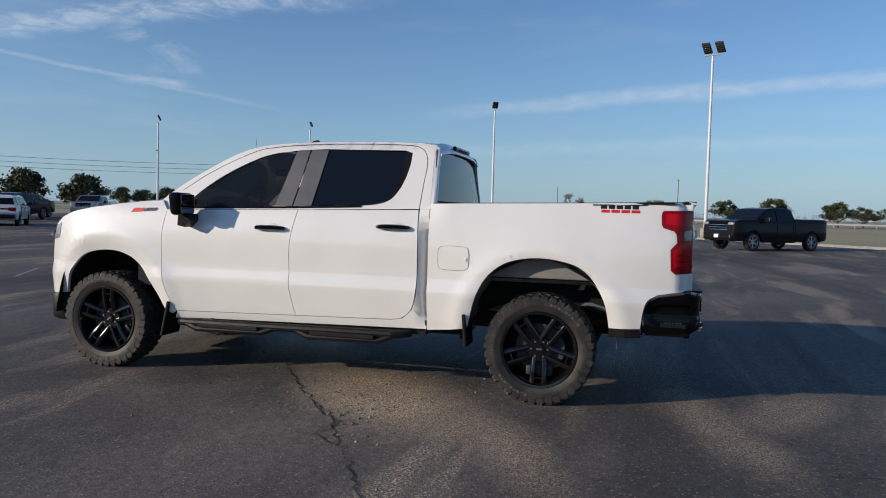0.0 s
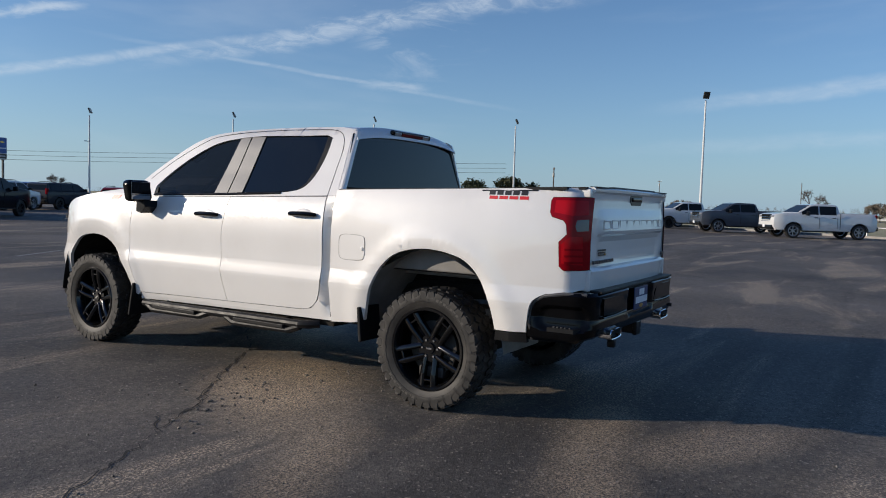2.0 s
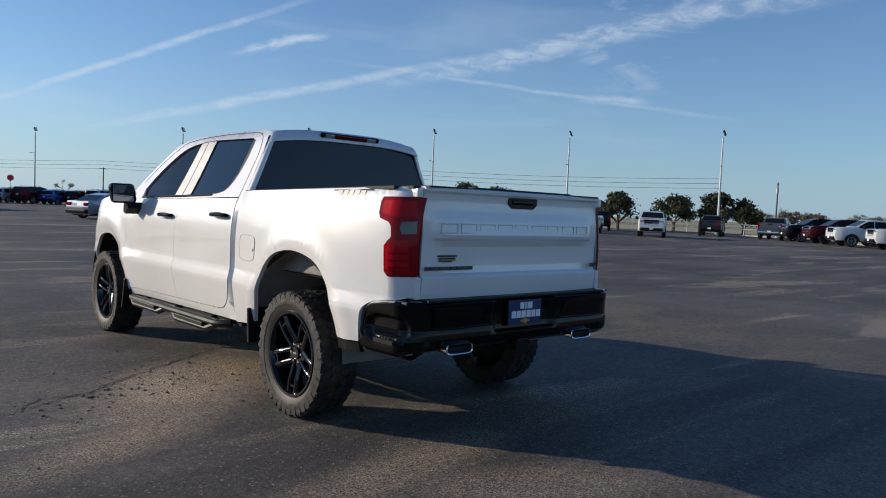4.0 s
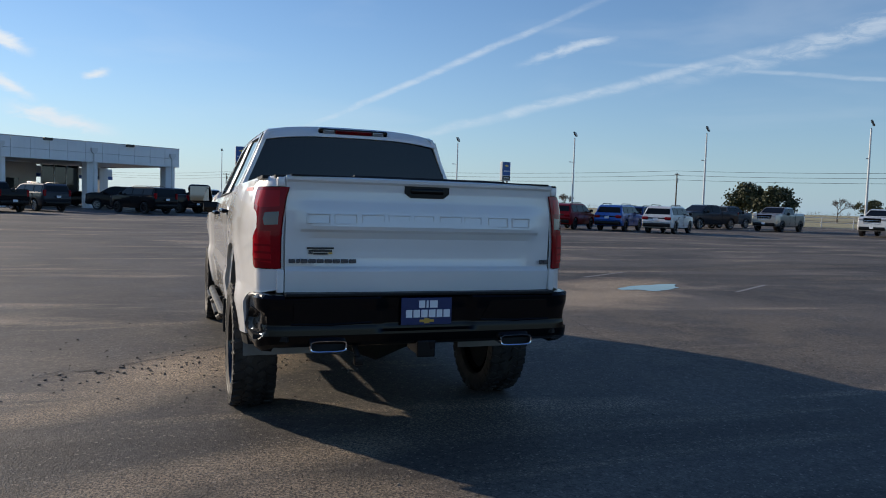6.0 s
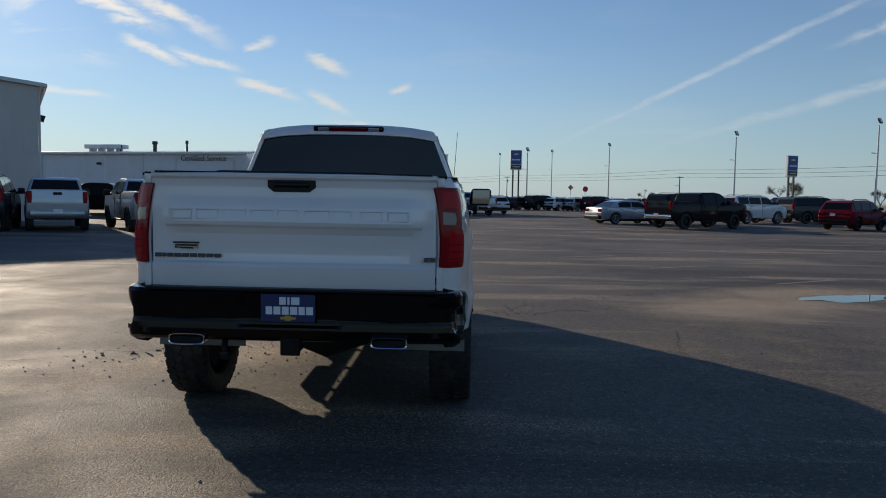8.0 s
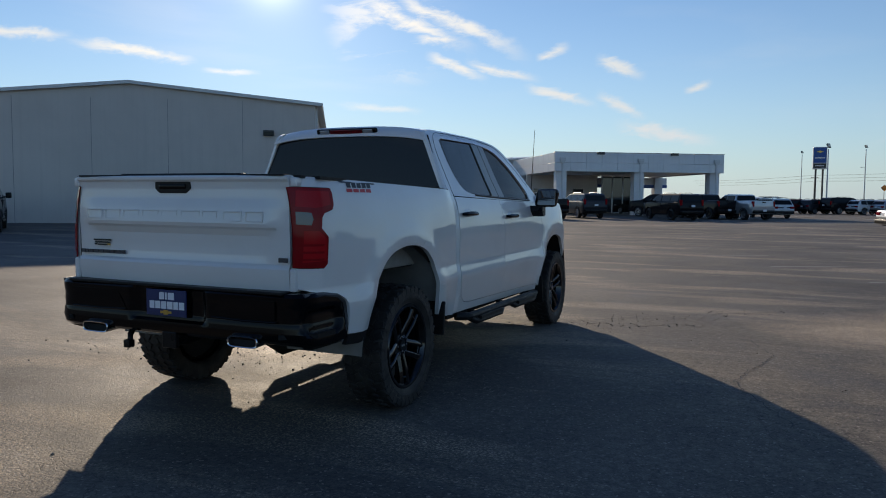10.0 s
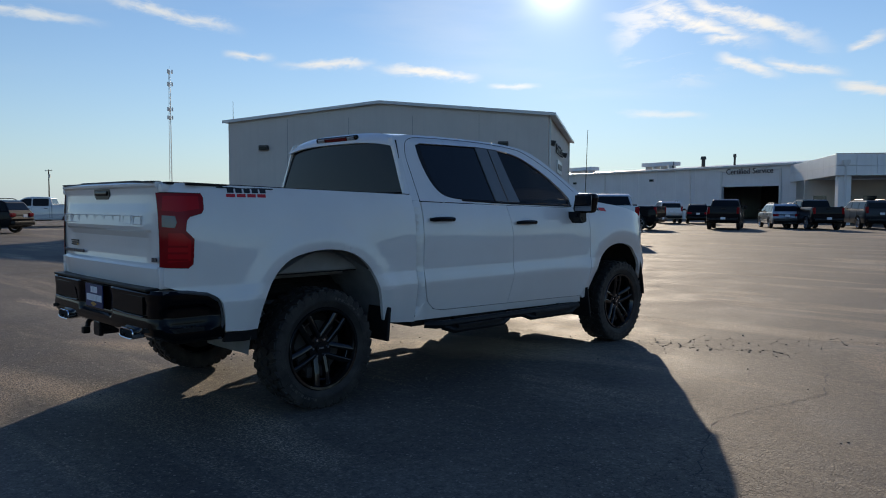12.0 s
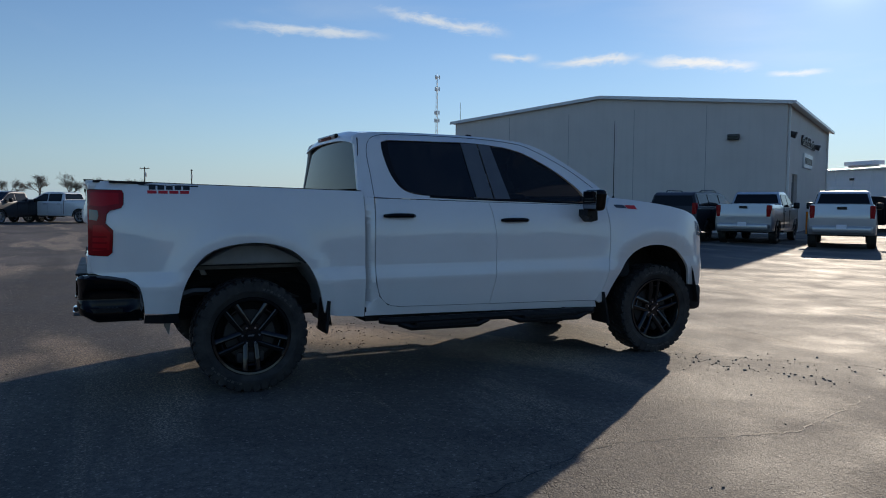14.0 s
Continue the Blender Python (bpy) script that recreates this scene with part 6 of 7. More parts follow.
ROCKER = [(3.085, 0.462), (3.062, 0.520), (2.0, 0.543), (1.17, 0.561), (1.07, 0.580), (0.994, 0.653), (0.957, 0.78), (0.955, 1.0), (0.965, 1.433), (0.885, 1.435), (0.88, 0.505)]
GREEN = [(3.29, 1.388)] + curve([(3.30, 1.432), (3.12, 1.585), (2.87, 1.745), (2.64, 1.865), (2.42, 1.934), (2.1, 1.967)], 4) + [(1.8, 1.977), (1.4, 1.979), (1.05, 1.969), (0.93, 1.950)] + curve([(0.905, 1.885), (0.90, 1.7), (0.89, 1.5), (0.885, 1.436)], 3) + [(0.972, 1.4335), (1.985, 1.404), (3.18, 1.378)]
OPENING = [(2.985, 1.405), (2.17, 1.425), (1.91, 1.435), (1.50, 1.447)] + curve([(1.39, 1.452), (1.27, 1.475), (1.19, 1.53), (1.13, 1.64), (1.095, 1.78), (1.09, 1.882)], 3) + [(1.15, 1.902), (1.85, 1.910), (2.06, 1.900)] + curve([(2.25, 1.878), (2.42, 1.834), (2.67, 1.714), (2.87, 1.58), (2.985, 1.475)], 3)

for side in (-1, 1):
    part("bedside", skin(BEDSIDE, side), M["white"], truck)
    part("front_fender", skin(FENDER, side), M["white"], truck)
    fd = part("front_door", skin(FRONT_DOOR, side), M["white"], truck, "", 13)
    rd = part("rear_door", skin(REAR_DOOR, side), M["white"], truck, "", 13)
    part("rocker_panel", skin(ROCKER, side, lambda y, z: side_x(y, z) - 0.004 - 0.07 * smooth_step(0.955, 0.885, y) * smooth_step(0.52, 0.62, z) * smooth_step(1.42, 1.20, z)), M["white"], truck)
    part("window_surround", skin(GREEN, side, glass_x, holes=(OPENING,), grid=0.07, inner=0.035), M["white"], truck)
    # glass and pillar covers inside the opening
    fw = [(2.94, 1.412), (2.205, 1.43), (2.10, 1.895)] + curve([(2.25, 1.871), (2.42, 1.828), (2.67, 1.708), (2.86, 1.575), (2.955, 1.475)], 3)
    rw = [(1.885, 1.44), (1.50, 1.453)] + curve([(1.39, 1.46), (1.29, 1.482), (1.225, 1.53), (1.175, 1.64), (1.15, 1.78), (1.148, 1.890)], 3) + [(1.82, 1.904)]
    part("window_glass", skin(fw, side, glass_x, inner=0.006, push=-0.016, grid=0.12), M["glass_front"], fd, "tinted front door glass")
    part("window_glass", skin(rw, side, glass_x, inner=0.006, push=-0.016, grid=0.12), M["glass_dark"], rd, "dark privacy glass")
    for quad in ([(2.205, 1.43), (2.055, 1.432), (1.985, 1.902), (2.10, 1.897)], [(2.042, 1.432), (1.885, 1.44), (1.82, 1.904), (1.972, 1.902)]):
        part("pillar_cover", skin(quad, side, glass_x, inner=0.012, push=-0.006, grid=0.15), M["pillar"], truck)
    part("quarter_trim", skin([(1.30, 1.468), (1.195, 1.53), (1.137, 1.64), (1.10, 1.78), (1.096, 1.882), (1.148, 1.892), (1.152, 1.78), (1.178, 1.64), (1.228, 1.53)], side, glass_x, inner=0.012, push=-0.008, grid=0.15), M["satin_black"], truck)
    part("sail_panel", skin([(2.985, 1.41), (2.945, 1.412), (2.96, 1.465), (2.985, 1.455)], side, glass_x, inner=0.01, push=-0.006, grid=0.15), M["satin_black"], truck)
    bm = bmesh.new()
    belt = [(2.97, 1.398), (2.5, 1.41), (2.1, 1.42), (1.8, 1.43), (1.45, 1.443)]
    tube(bm, [(side * (glass_x(y, z) + 0.004), y, z) for y, z in belt], 0.009, 6)
    part("belt_seal", bm, M["satin_black"], truck)
    # rear door seam running up the pillar
    seam = curve([(0.972, 1.43), (0.965, 1.62), (0.955, 1.79), (0.985, 1.89), (1.06, 1.936), (1.2, 1.951), (1.6, 1.957), (2.0, 1.948), (2.3, 1.924), (2.5, 1.878), (2.85, 1.71), (3.1, 1.54)], 4)
    bm = tube(bmesh.new(), [(side * (glass_x(y, z) + 0.0002), y, z) for y, z in seam], 0.0024, 5)
    part("door_seam", bm, M["shade"], truck)
    # handles
    for door, y0, y1, z in ((fd, 2.085, 2.345, 1.25), (rd, 1.035, 1.295, 1.287)):
        ym = (y0 + y1) / 2
        x = side_x(ym, z)
        h = bmesh.new()
        pts = [(side * (x + d), y, z + 0.004 * math.sin((y - y0) / (y1 - y0) * math.pi)) for y, d in ((y0, 0.004), (y0 + 0.02, 0.034), (ym - 0.05, 0.044), (ym + 0.05, 0.044), (y1 - 0.03, 0.036), (y1, 0.006))]
        tube(h, pts, [0.012, 0.017, 0.019, 0.019, 0.018, 0.013], 8)
        hd = part("door_handle", h, M["gloss_black"], door, "gloss black door handle")
        cup = bmesh.new()
        geo = bmesh.ops.create_uvsphere(cup, u_segments=16, v_segments=8, radius=1.0)["verts"]
        for v in geo:
            v.co = Vector((side * (x - 0.006) + v.co.x * 0.012, ym + v.co.y * 0.085, z + v.co.z * 0.042))
        part("handle_cup", cup, M["white"], hd)
    # mirror
    mb = bmesh.new()
    box(mb, (0.225, 0.115, 0.185), (side * 1.130, 2.93, 1.425), 0.040, None, 4)
    for v in mb.verts:
        if v.co.z < 1.38:
            v.co.x -= side * 0.02
    mir = part("wing_mirror", mb, M["gloss_black"], truck, "large gloss black wing mirror")
    part("mirror_arm", prism(bmesh.new(), [(2.985, 1.345), (2.885, 1.345), (2.875, 1.29), (2.925, 1.235), (2.99, 1.25)], side * 0.95, side * 1.09, 0), M["satin_black"], mir)
    part("mirror_glass", box(bmesh.new(), (0.185, 0.006, 0.150), (side * 1.130, 2.871, 1.427), 0.002), M["mirror"], mir)
    # running board: a flattened upper tube, step pads and a dropped lower tube
    rb = bmesh.new()
    tube(rb, [(side * 0.93, 3.06, 0.43), (side * 0.985, 3.0, 0.435), (side * 0.995, 2.9, 0.437), (side * 0.995, 1.15, 0.452), (side * 0.98, 1.08, 0.455), (side * 0.92, 1.02, 0.46)], 0.032, 10)
    board = part("running_board", rb, M["black_plastic"], truck, "textured black tube running board")
    for y0, y1 in ((2.25, 2.85), (1.25, 1.85)):
        lowt = tube(bmesh.new(), [(side * 0.995, y1 + 0.10, 0.425), (side * 1.015, y1, 0.392), (side * 1.015, y0, 0.398), (side * 0.995, y0 - 0.10, 0.435)], 0.026, 8)
        part("step_loop", lowt, M["black_plastic"], board)
        part("step_pad", box(bmesh.new(), (0.09, y1 - y0 - 0.06, 0.03), (side * 1.005, (y0 + y1) / 2, 0.425), 0.004), M["black_plastic"], board)
    for y in (2.75, 2.05, 1.35):
        part("board_bracket", tube(bmesh.new(), [(side * 0.985, y, 0.44), (side * 0.85, y, 0.48), (side * 0.72, y, 0.52)], 0.022, 6), M["black_plastic"], board)
    # flaps, liners
    part("mud_flap", box(bmesh.new(), (0.25, 0.022, 0.30), (side * 0.90, 3.155, 0.455), 0.006, Matrix.Rotation(radians(12), 3, "X")), M["black_plastic"], truck)
    part("mud_flap", box(bmesh.new(), (0.24, 0.025, 0.25), (side * 0.905, 0.565, 0.52), 0.006, Matrix.Rotation(radians(-5), 3, "X")), M["black_plastic"], truck)
    for yc, mat, r in ((0.02, "liner", 0.585), (3.70, "under", 0.58)):
        def wall(a, x, yc=yc, r=r, side=side):
            bump = 0.012 * math.sin(a * 7) * math.sin(x * 31)
            return (side * x, yc - (r + bump) * math.cos(a), 0.475 + (r + bump) * 1.03 * math.sin(a))
        part("fender_liner", sheet(wall, span(-0.05, math.pi + 0.05, 28), span(0.42, 0.975, 6)), M[mat], truck)
        bk = bmesh.new()
        bm_pts = [(yc - r * math.cos(a), 0.475 + r * 1.03 * math.sin(a)) for a in span(0, math.pi, 18)]
        bk.faces.new(ring(bk, [(side * 0.425, y, z) for y, z in bm_pts]))
        part("liner_wall", bk, M["under"], truck)
    ft = skin([(-0.72, 0.60), (-0.725, 0.545), (-0.49, 0.535), (-0.505, 0.60)], side, push=-0.004)
    part("lower_trim", ft, M["black_plastic"], truck)
    part("cab_gap_trim", box(bmesh.new(), (0.03, 0.05, 0.085), (side * 0.935, 0.872, 0.53), 0.008), M["black_plastic"], truck)
    # fuel door on the driver's side
    if side < 0:
        fo = curve([(0.79, 1.065), (0.785, 1.13), (0.75, 1.152), (0.67, 1.155), (0.585, 1.15), (0.557, 1.13), (0.55, 1.065), (0.557, 1.0), (0.59, 0.982), (0.67, 0.978), (0.75, 0.982), (0.783, 1.0)], 3, True)
        part("fuel_door", skin(fo, side, inner=0.006, push=0.0025), M["white"], truck)
        seam = [(side * (side_x(y, z) + 0.001), y, z) for y, z in curve([(0.794, 1.065), (0.789, 1.134), (0.752, 1.156), (0.67, 1.159), (0.583, 1.154), (0.553, 1.134), (0.546, 1.065), (0.553, 0.996), (0.588, 0.978), (0.67, 0.974), (0.752, 0.978), (0.787, 0.996)], 3, True)]
        part("fuel_door_seam", tube(bmesh.new(), seam + seam[:1], 0.0014, 5), M["primer"], truck)
        part("fuel_latch", box(bmesh.new(), (0.012, 0.02, 0.024), (side * (side_x(0.575, 1.06) + 0.004), 0.572, 1.06), 0.004), M["white"], truck)
    # tail light
    tl = [(-0.852, 1.462), (-1.045, 1.466), (-1.067, 1.466), (-1.067, 1.022), (-1.050, 1.020), (-0.945, 1.018), (-0.92, 1.04), (-0.912, 1.19), (-0.958, 1.238), (-0.95, 1.30), (-0.93, 1.325), (-0.858, 1.345), (-0.845, 1.37), (-0.843, 1.44)]
    lamp = part("tail_light", skin(tl, side, push=0.009, inner=0.010), M["red_lens"], truck, "red tail light cluster")
    part("tail_light_seal", skin([(max(y, -1.067), z) for y, z in offset(tl, -0.0035)], side, push=0.005, inner=0.004), M["shade"], lamp)
    part("lens_block", skin([(-0.872, 1.445), (-1.045, 1.448), (-1.055, 1.36), (-0.985, 1.352), (-0.872, 1.372)], side, push=0.0115, inner=0.006), M["bright_red_lens"], lamp)
    part("reversing_lens", skin([(-1.004, 1.326), (-1.056, 1.332), (-1.058, 1.262), (-1.008, 1.256), (-0.998, 1.29)], side, push=0.0118, inner=0.008), M["reverse_lens"], lamp, "clear reversing light")
    for z in (1.06, 1.10, 1.14):
        part("lens_rib", skin([(-0.95, z), (-1.05, z), (-1.05, z + 0.012), (-0.95, z + 0.012)], side, push=0.0130, inner=0.004), M["red_lens"], lamp)
    part("side_lens", skin([(-0.935, 1.06), (-0.93, 1.18), (-0.975, 1.225), (-1.035, 1.225), (-1.04, 1.05)], side, push=0.0115, inner=0.006, grid=0.05), M["bright_red_lens"], lamp)
    # decals, left as plain bars
    bars = bmesh.new()
    y0, y1 = -0.745, -0.355
    for k in range(5):
        a = y0 + 0.065 + 0.056 * k
        quad = [(a, 1.470), (a + 0.044, 1.470), (a + 0.044, 1.498), (a, 1.498)]
        bars.faces.new(ring(bars, [(side * (side_x(y, z) + 0.0015), y, z) for y, z in quad]))
    quad = [(y0, 1.499), (y1, 1.492), (y1, 1.501), (y0, 1.507)]
    bars.faces.new(ring(bars, [(side * (side_x(y, z) + 0.0015), y, z) for y, z in quad]))
    bmesh.ops.recalc_face_normals(bars, faces=bars.faces)
    part("decal", bars, M["decal_black"], truck, "black upper row of the side decal")
    bars = bmesh.new()
    for k in range(4):
        a = y0 + 0.055 + 0.071 * k
        quad = [(a, 1.443), (a + 0.060, 1.443), (a + 0.060, 1.464), (a, 1.464)]
        bars.faces.new(ring(bars, [(side * (side_x(y, z) + 0.0015), y, z) for y, z in quad]))
    bmesh.ops.recalc_face_normals(bars, faces=bars.faces)
    part("decal", bars, M["decal_red"], truck, "red lower row of the side decal")
    bars = bmesh.new()
    for quad, slot in (([(3.53, 1.345), (3.42, 1.352), (3.39, 1.385), (3.50, 1.383)], 0), ([(3.41, 1.353), (3.29, 1.362), (3.27, 1.389), (3.38, 1.386)], 1)):
        f = bars.faces.new(ring(bars, [(side * (side_x(y, z) + 0.003), y, z) for y, z in quad]))
        f.material_index = slot
    bmesh.ops.recalc_face_normals(bars, faces=bars.faces)
    part("fender_badge", bars, [M["decal_red"], M["decal_grey"]], truck, "red and grey fender badge")
    # headlight edge and front corner
    part("headlight", skin([(4.37, 1.20), (4.28, 1.235), (4.30, 1.10), (4.40, 1.08)], side, push=0.004, inner=0.01), M["clear_lens"], truck)
    part("front_corner", box(bmesh.new(), (0.16, 0.20, 0.26), (side * 0.83, 4.30, 0.49), 0.05), M["black_plastic"], truck)

# inner dark shells added to close the panel gaps, with gap shade as colour
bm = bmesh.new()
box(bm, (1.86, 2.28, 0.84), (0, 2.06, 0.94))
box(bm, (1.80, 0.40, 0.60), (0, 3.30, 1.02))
part("gap_shade_shell", bm, M["shade"], truck)
part("cab_floor", box(bmesh.new(), (1.8, 2.3, 0.1), (0, 2.05, 0.50)), M["under"], truck)

# hood, roof, glass
HOOD = [(3.22, 1.470), (3.45, 1.462), (3.68, 1.445), (3.92, 1.415), (4.13, 1.37), (4.30, 1.30), (4.40, 1.22), (4.47, 1.12)]
HOOD_EDGE = [(3.22, 1.452), (3.45, 1.437), (3.68, 1.412), (3.92, 1.378), (4.13, 1.335), (4.27, 1.285), (4.36, 1.22), (4.40, 1.12)]


def hood_at(u, v):
    y = 3.24 + 1.23 * v
    w = side_x(min(y, 4.36), lerp_table(HOOD_EDGE, y)) - 0.004
    zc, ze = lerp_table(HOOD, y), lerp_table(HOOD_EDGE, y)
    z = zc + (ze - zc) * abs(u) ** 2.2 + 0.012 * math.exp(-((abs(u) - 0.55) / 0.10) ** 2)
    return (u * w, y + 0.16 * (1 - u * u) * smooth_step(0.5, 1.0, v), z)


part("hood", sheet(hood_at, span(-1, 1, 24), span(0, 1, 20)), M["white"], truck)
ROOF = [(0.84, 1.990), (1.0, 2.002), (1.3, 2.010), (1.7, 2.010), (2.05, 1.996), (2.3, 1.973), (2.47, 1.940)]


def roof_at(u, v):
    y = 0.93 + 1.52 * v
    edge_z = lerp_table([(0.93, 1.950), (1.05, 1.969), (1.4, 1.979), (1.8, 1.977), (2.1, 1.967), (2.42, 1.934), (2.5, 1.912)], y)
    w = glass_x(y, edge_z) - 0.001
    zc = lerp_table(ROOF, y)
    return (u * w, y, zc + (edge_z - zc) * abs(u) ** 2.6)


part("roof", sheet(roof_at, span(-1, 1, 24), span(0, 1, 22)), M["white"], truck)
# rear roof lip with the high brake light
def lip_at(u, v):
    return (u * (0.686 + 0.038 * v), 0.93 - 0.08 * math.sin(v * 1.5) - 0.012 * (1 - u * u), 1.996 - 0.048 * abs(u) ** 3.2 - 0.085 * v ** 1.4 - 0.008 * math.sin(v * 3.14))


part("roof_lip", thick(sheet(lip_at, span(-1, 1, 22), span(0, 1, 8)), (0, 0.02, -0.004)), M["white"], truck)
chm = part("high_brake_light", box(bmesh.new(), (0.575, 0.03, 0.052), (0, 0.860, 1.954), 0.014, Matrix.Rotation(radians(20), 3, "X")), M["gloss_black"], truck, "black housing of the high brake light")
part("lens", box(bmesh.new(), (0.30, 0.012, 0.032), (0, 0.844, 1.951), 0.004, Matrix.Rotation(radians(20), 3, "X")), M["dark_red_lens"], chm)
for sx in (-1, 1):
    part("cargo_lens", box(bmesh.new(), (0.09, 0.012, 0.032), (sx * 0.205, 0.846, 1.951), 0.004, Matrix.Rotation(radians(20), 3, "X")), M["clear_lens"], chm)


def rear_glass(u, v):
    z = 1.50 + 0.412 * v
    w = 0.862 - 0.138 * v
    return (u * w, 0.832 + 0.036 * v + 0.022 * u * u, z)


part("rear_window", thick(sheet(rear_glass, span(-1, 1, 16), span(0, 1, 6)), (0, 0.006, 0)), M["glass_dark"], truck, "dark rear window")
bm = sheet(lambda u, v: (u * (0.905 - 0.20 * smooth_step(0.42, 1.0, v)), 0.850 + 0.03 * u * u, 0.52 + 1.375 * v), span(-1, 1, 14), [0, 0.3, 0.6, 0.705])
part("cab_back", bm, M["white"], truck)
CHEEK = [(1.44, 0.846), (1.55, 0.850), (1.66, 0.856), (1.76, 0.861), (1.84, 0.862), (1.90, 0.858), (1.93, 0.866), (1.952, 0.90)]
for sx in (-1, 1):
    q = bmesh.new()
    last = None
    for z, y in CHEEK:
        x = glass_x(0.93, z) - 0.002
        row = ring(q, [(sx * x, 0.945, z), (sx * x, y + 0.016, z), (sx * (x - 0.006), y + 0.005, z), (sx * (x - 0.016), y, z), (sx * (x - 0.036), y - 0.002, z), (sx * (x - 0.040), 0.945, z)])
        if last:
            bridge(q, last, row)
        last = row
    q.faces.new(last)
    bmesh.ops.recalc_face_normals(q, faces=q.faces)
    part("rear_pillar", q, M["white"], truck)
part("rear_header", sheet(lambda u, v: (u * 0.70, 0.872 + 0.02 * u * u, 1.890 + 0.05 * v), span(-1, 1, 10), span(0, 1, 2)), M["white"], truck)


def windscreen(u, v):
    y = 3.36 - 0.90 * v
    z = 1.435 + 0.497 * v + 0.03 * math.sin(v * math.pi)
    return (u * (0.86 - 0.20 * v), y + 0.10 * (1 - u * u) - 0.04, z)


ws = part("windscreen", thick(sheet(windscreen, span(-1, 1, 14), span(0, 1, 10)), (0, -0.004, -0.006)), M["glass_front"], truck, "clear windscreen")
ws.visible_shadow = False
part("cowl", box(bmesh.new(), (1.70, 0.14, 0.03), (0, 3.30, 1.437), 0.01), M["black_plastic"], truck)
mast = cyl(bmesh.new(), (0.81, 3.37, 1.44), (0.855, 3.335, 2.16), 0.0045, 0.0025, 6)
cyl(mast, (0.81, 3.37, 1.43), (0.813, 3.367, 1.47), 0.016, 0.008, 10)
part("aerial_mast", mast, M["satin_black"], truck, "thin black whip aerial")
fin = prism(bmesh.new(), [(2.20, 1.972), (2.42, 1.945), (2.37, 1.985), (2.27, 2.045), (2.235, 2.052)], -0.022, 0.022, 0)
part("aerial_fin", fin, M["black_plastic"], truck)
bm = box(bmesh.new(), (1.20, 0.10, 0.42), (0, 4.52, 0.92), 0.03)
for k in range(4):
    box(bm, (1.05, 0.06, 0.05), (0, 4.565, 0.78 + 0.1 * k), 0.01)
part("grille", bm, M["gloss_black"], truck)
# unseen panel added to stop sunlight leaking through the nose onto the ground
part("nose_sun_block", box(bmesh.new(), (1.60, 0.06, 0.78), (0, 4.20, 0.86), 0.01), M["shade"], truck)
part("front_bumper", box(bmesh.new(), (1.40, 0.30, 0.36), (0, 4.38, 0.54), 0.08), M["gloss_black"], truck)
part("nose_panel", box(bmesh.new(), (1.30, 0.26, 0.10), (0, 4.36, 1.12), 0.04), M["white"], truck)

# bed and tailgate
bed = bmesh.new()
box(bed, (1.66, 1.86, 0.04), (0, -0.11, 0.94))
part("bed_floor", bed, M["black_plastic"], truck)
part("bed_front", box(bmesh.new(), (1.80, 0.04, 0.54), (0, 0.805, 1.19), 0.01), M["white"], truck)
for sx in (-1, 1):
    part("bed_wall", box(bmesh.new(), (0.05, 1.84, 0.54), (sx * 0.83, -0.11, 1.20), 0.01), M["primer"], truck)
    cap = bmesh.new()
    pts = [(0.862, 1.480), (-0.30, 1.5075), (-0.93, 1.5245)]
    for (ya, za), (yb, zb) in zip(pts, pts[1:]):
        prism(cap, [(ya, za - 0.012), (yb, zb - 0.012), (yb, zb + 0.005), (ya, za + 0.005)], min(sx * 0.80, sx * 0.916), max(sx * 0.80, sx * 0.916), 0)
    prism(cap, [(-0.93, 1.513), (-1.03, 1.516), (-1.03, 1.532), (-0.93, 1.5295)], min(sx * 0.80, sx * 0.858), max(sx * 0.80, sx * 0.858), 0)
    part("rail_cap", cap, M["black_plastic"], truck, "black bed rail cap")
    part("rear_post", box(bmesh.new(), (0.016, 0.07, 0.60), (sx * 0.807, -0.995, 1.20), 0.004), M["white"], truck)
    part("rear_post_lower", box(bmesh.new(), (0.040, 0.09, 0.13), (sx * 0.828, -1.03, 0.952), 0.01), M["white"], truck)
    part("rear_post_top", box(bmesh.new(), (0.042, 0.094, 0.052), (sx * 0.829, -1.016, 1.494), 0.008), M["white"], truck)

MID_FACE = [(0.888, -1.082), (0.97, -1.092), (1.008, -1.094), (1.022, -1.085), (1.034, -1.070), (1.06, -1.066), (1.12, -1.066), (1.19, -1.070), (1.225, -1.082), (1.24, -1.094), (1.26, -1.098), (1.345, -1.092), (1.40, -1.082), (1.47, -1.080), (1.495, -1.086), (1.508, -1.100), (1.523, -1.101), (1.532, -1.088)]
END_FACE = [(0.888, -1.078), (0.97, -1.088), (1.008, -1.090), (1.022, -1.082), (1.034, -1.074), (1.06, -1.073), (1.19, -1.076), (1.24, -1.079), (1.345, -1.080), (1.40, -1.077), (1.47, -1.077), (1.495, -1.083), (1.508, -1.096), (1.523, -1.097), (1.532, -1.085)]
TG_ZS = sorted(set([z for z, _ in MID_FACE] + span(1.06, 1.19, 5) + span(1.26, 1.47, 8)))


def gate_at(u, z):
    x = u * 0.803
    fade = smooth_step(0.76, 0.66, abs(x) + 0.30 * max(0.0, 1.24 - z) * (1 if z > 1.05 else 0))
    y = lerp_table(END_FACE, z) + (lerp_table(MID_FACE, z) - lerp_table(END_FACE, z)) * fade * 1.6
    return (x, y + 0.018 * abs(u) ** 3, z)


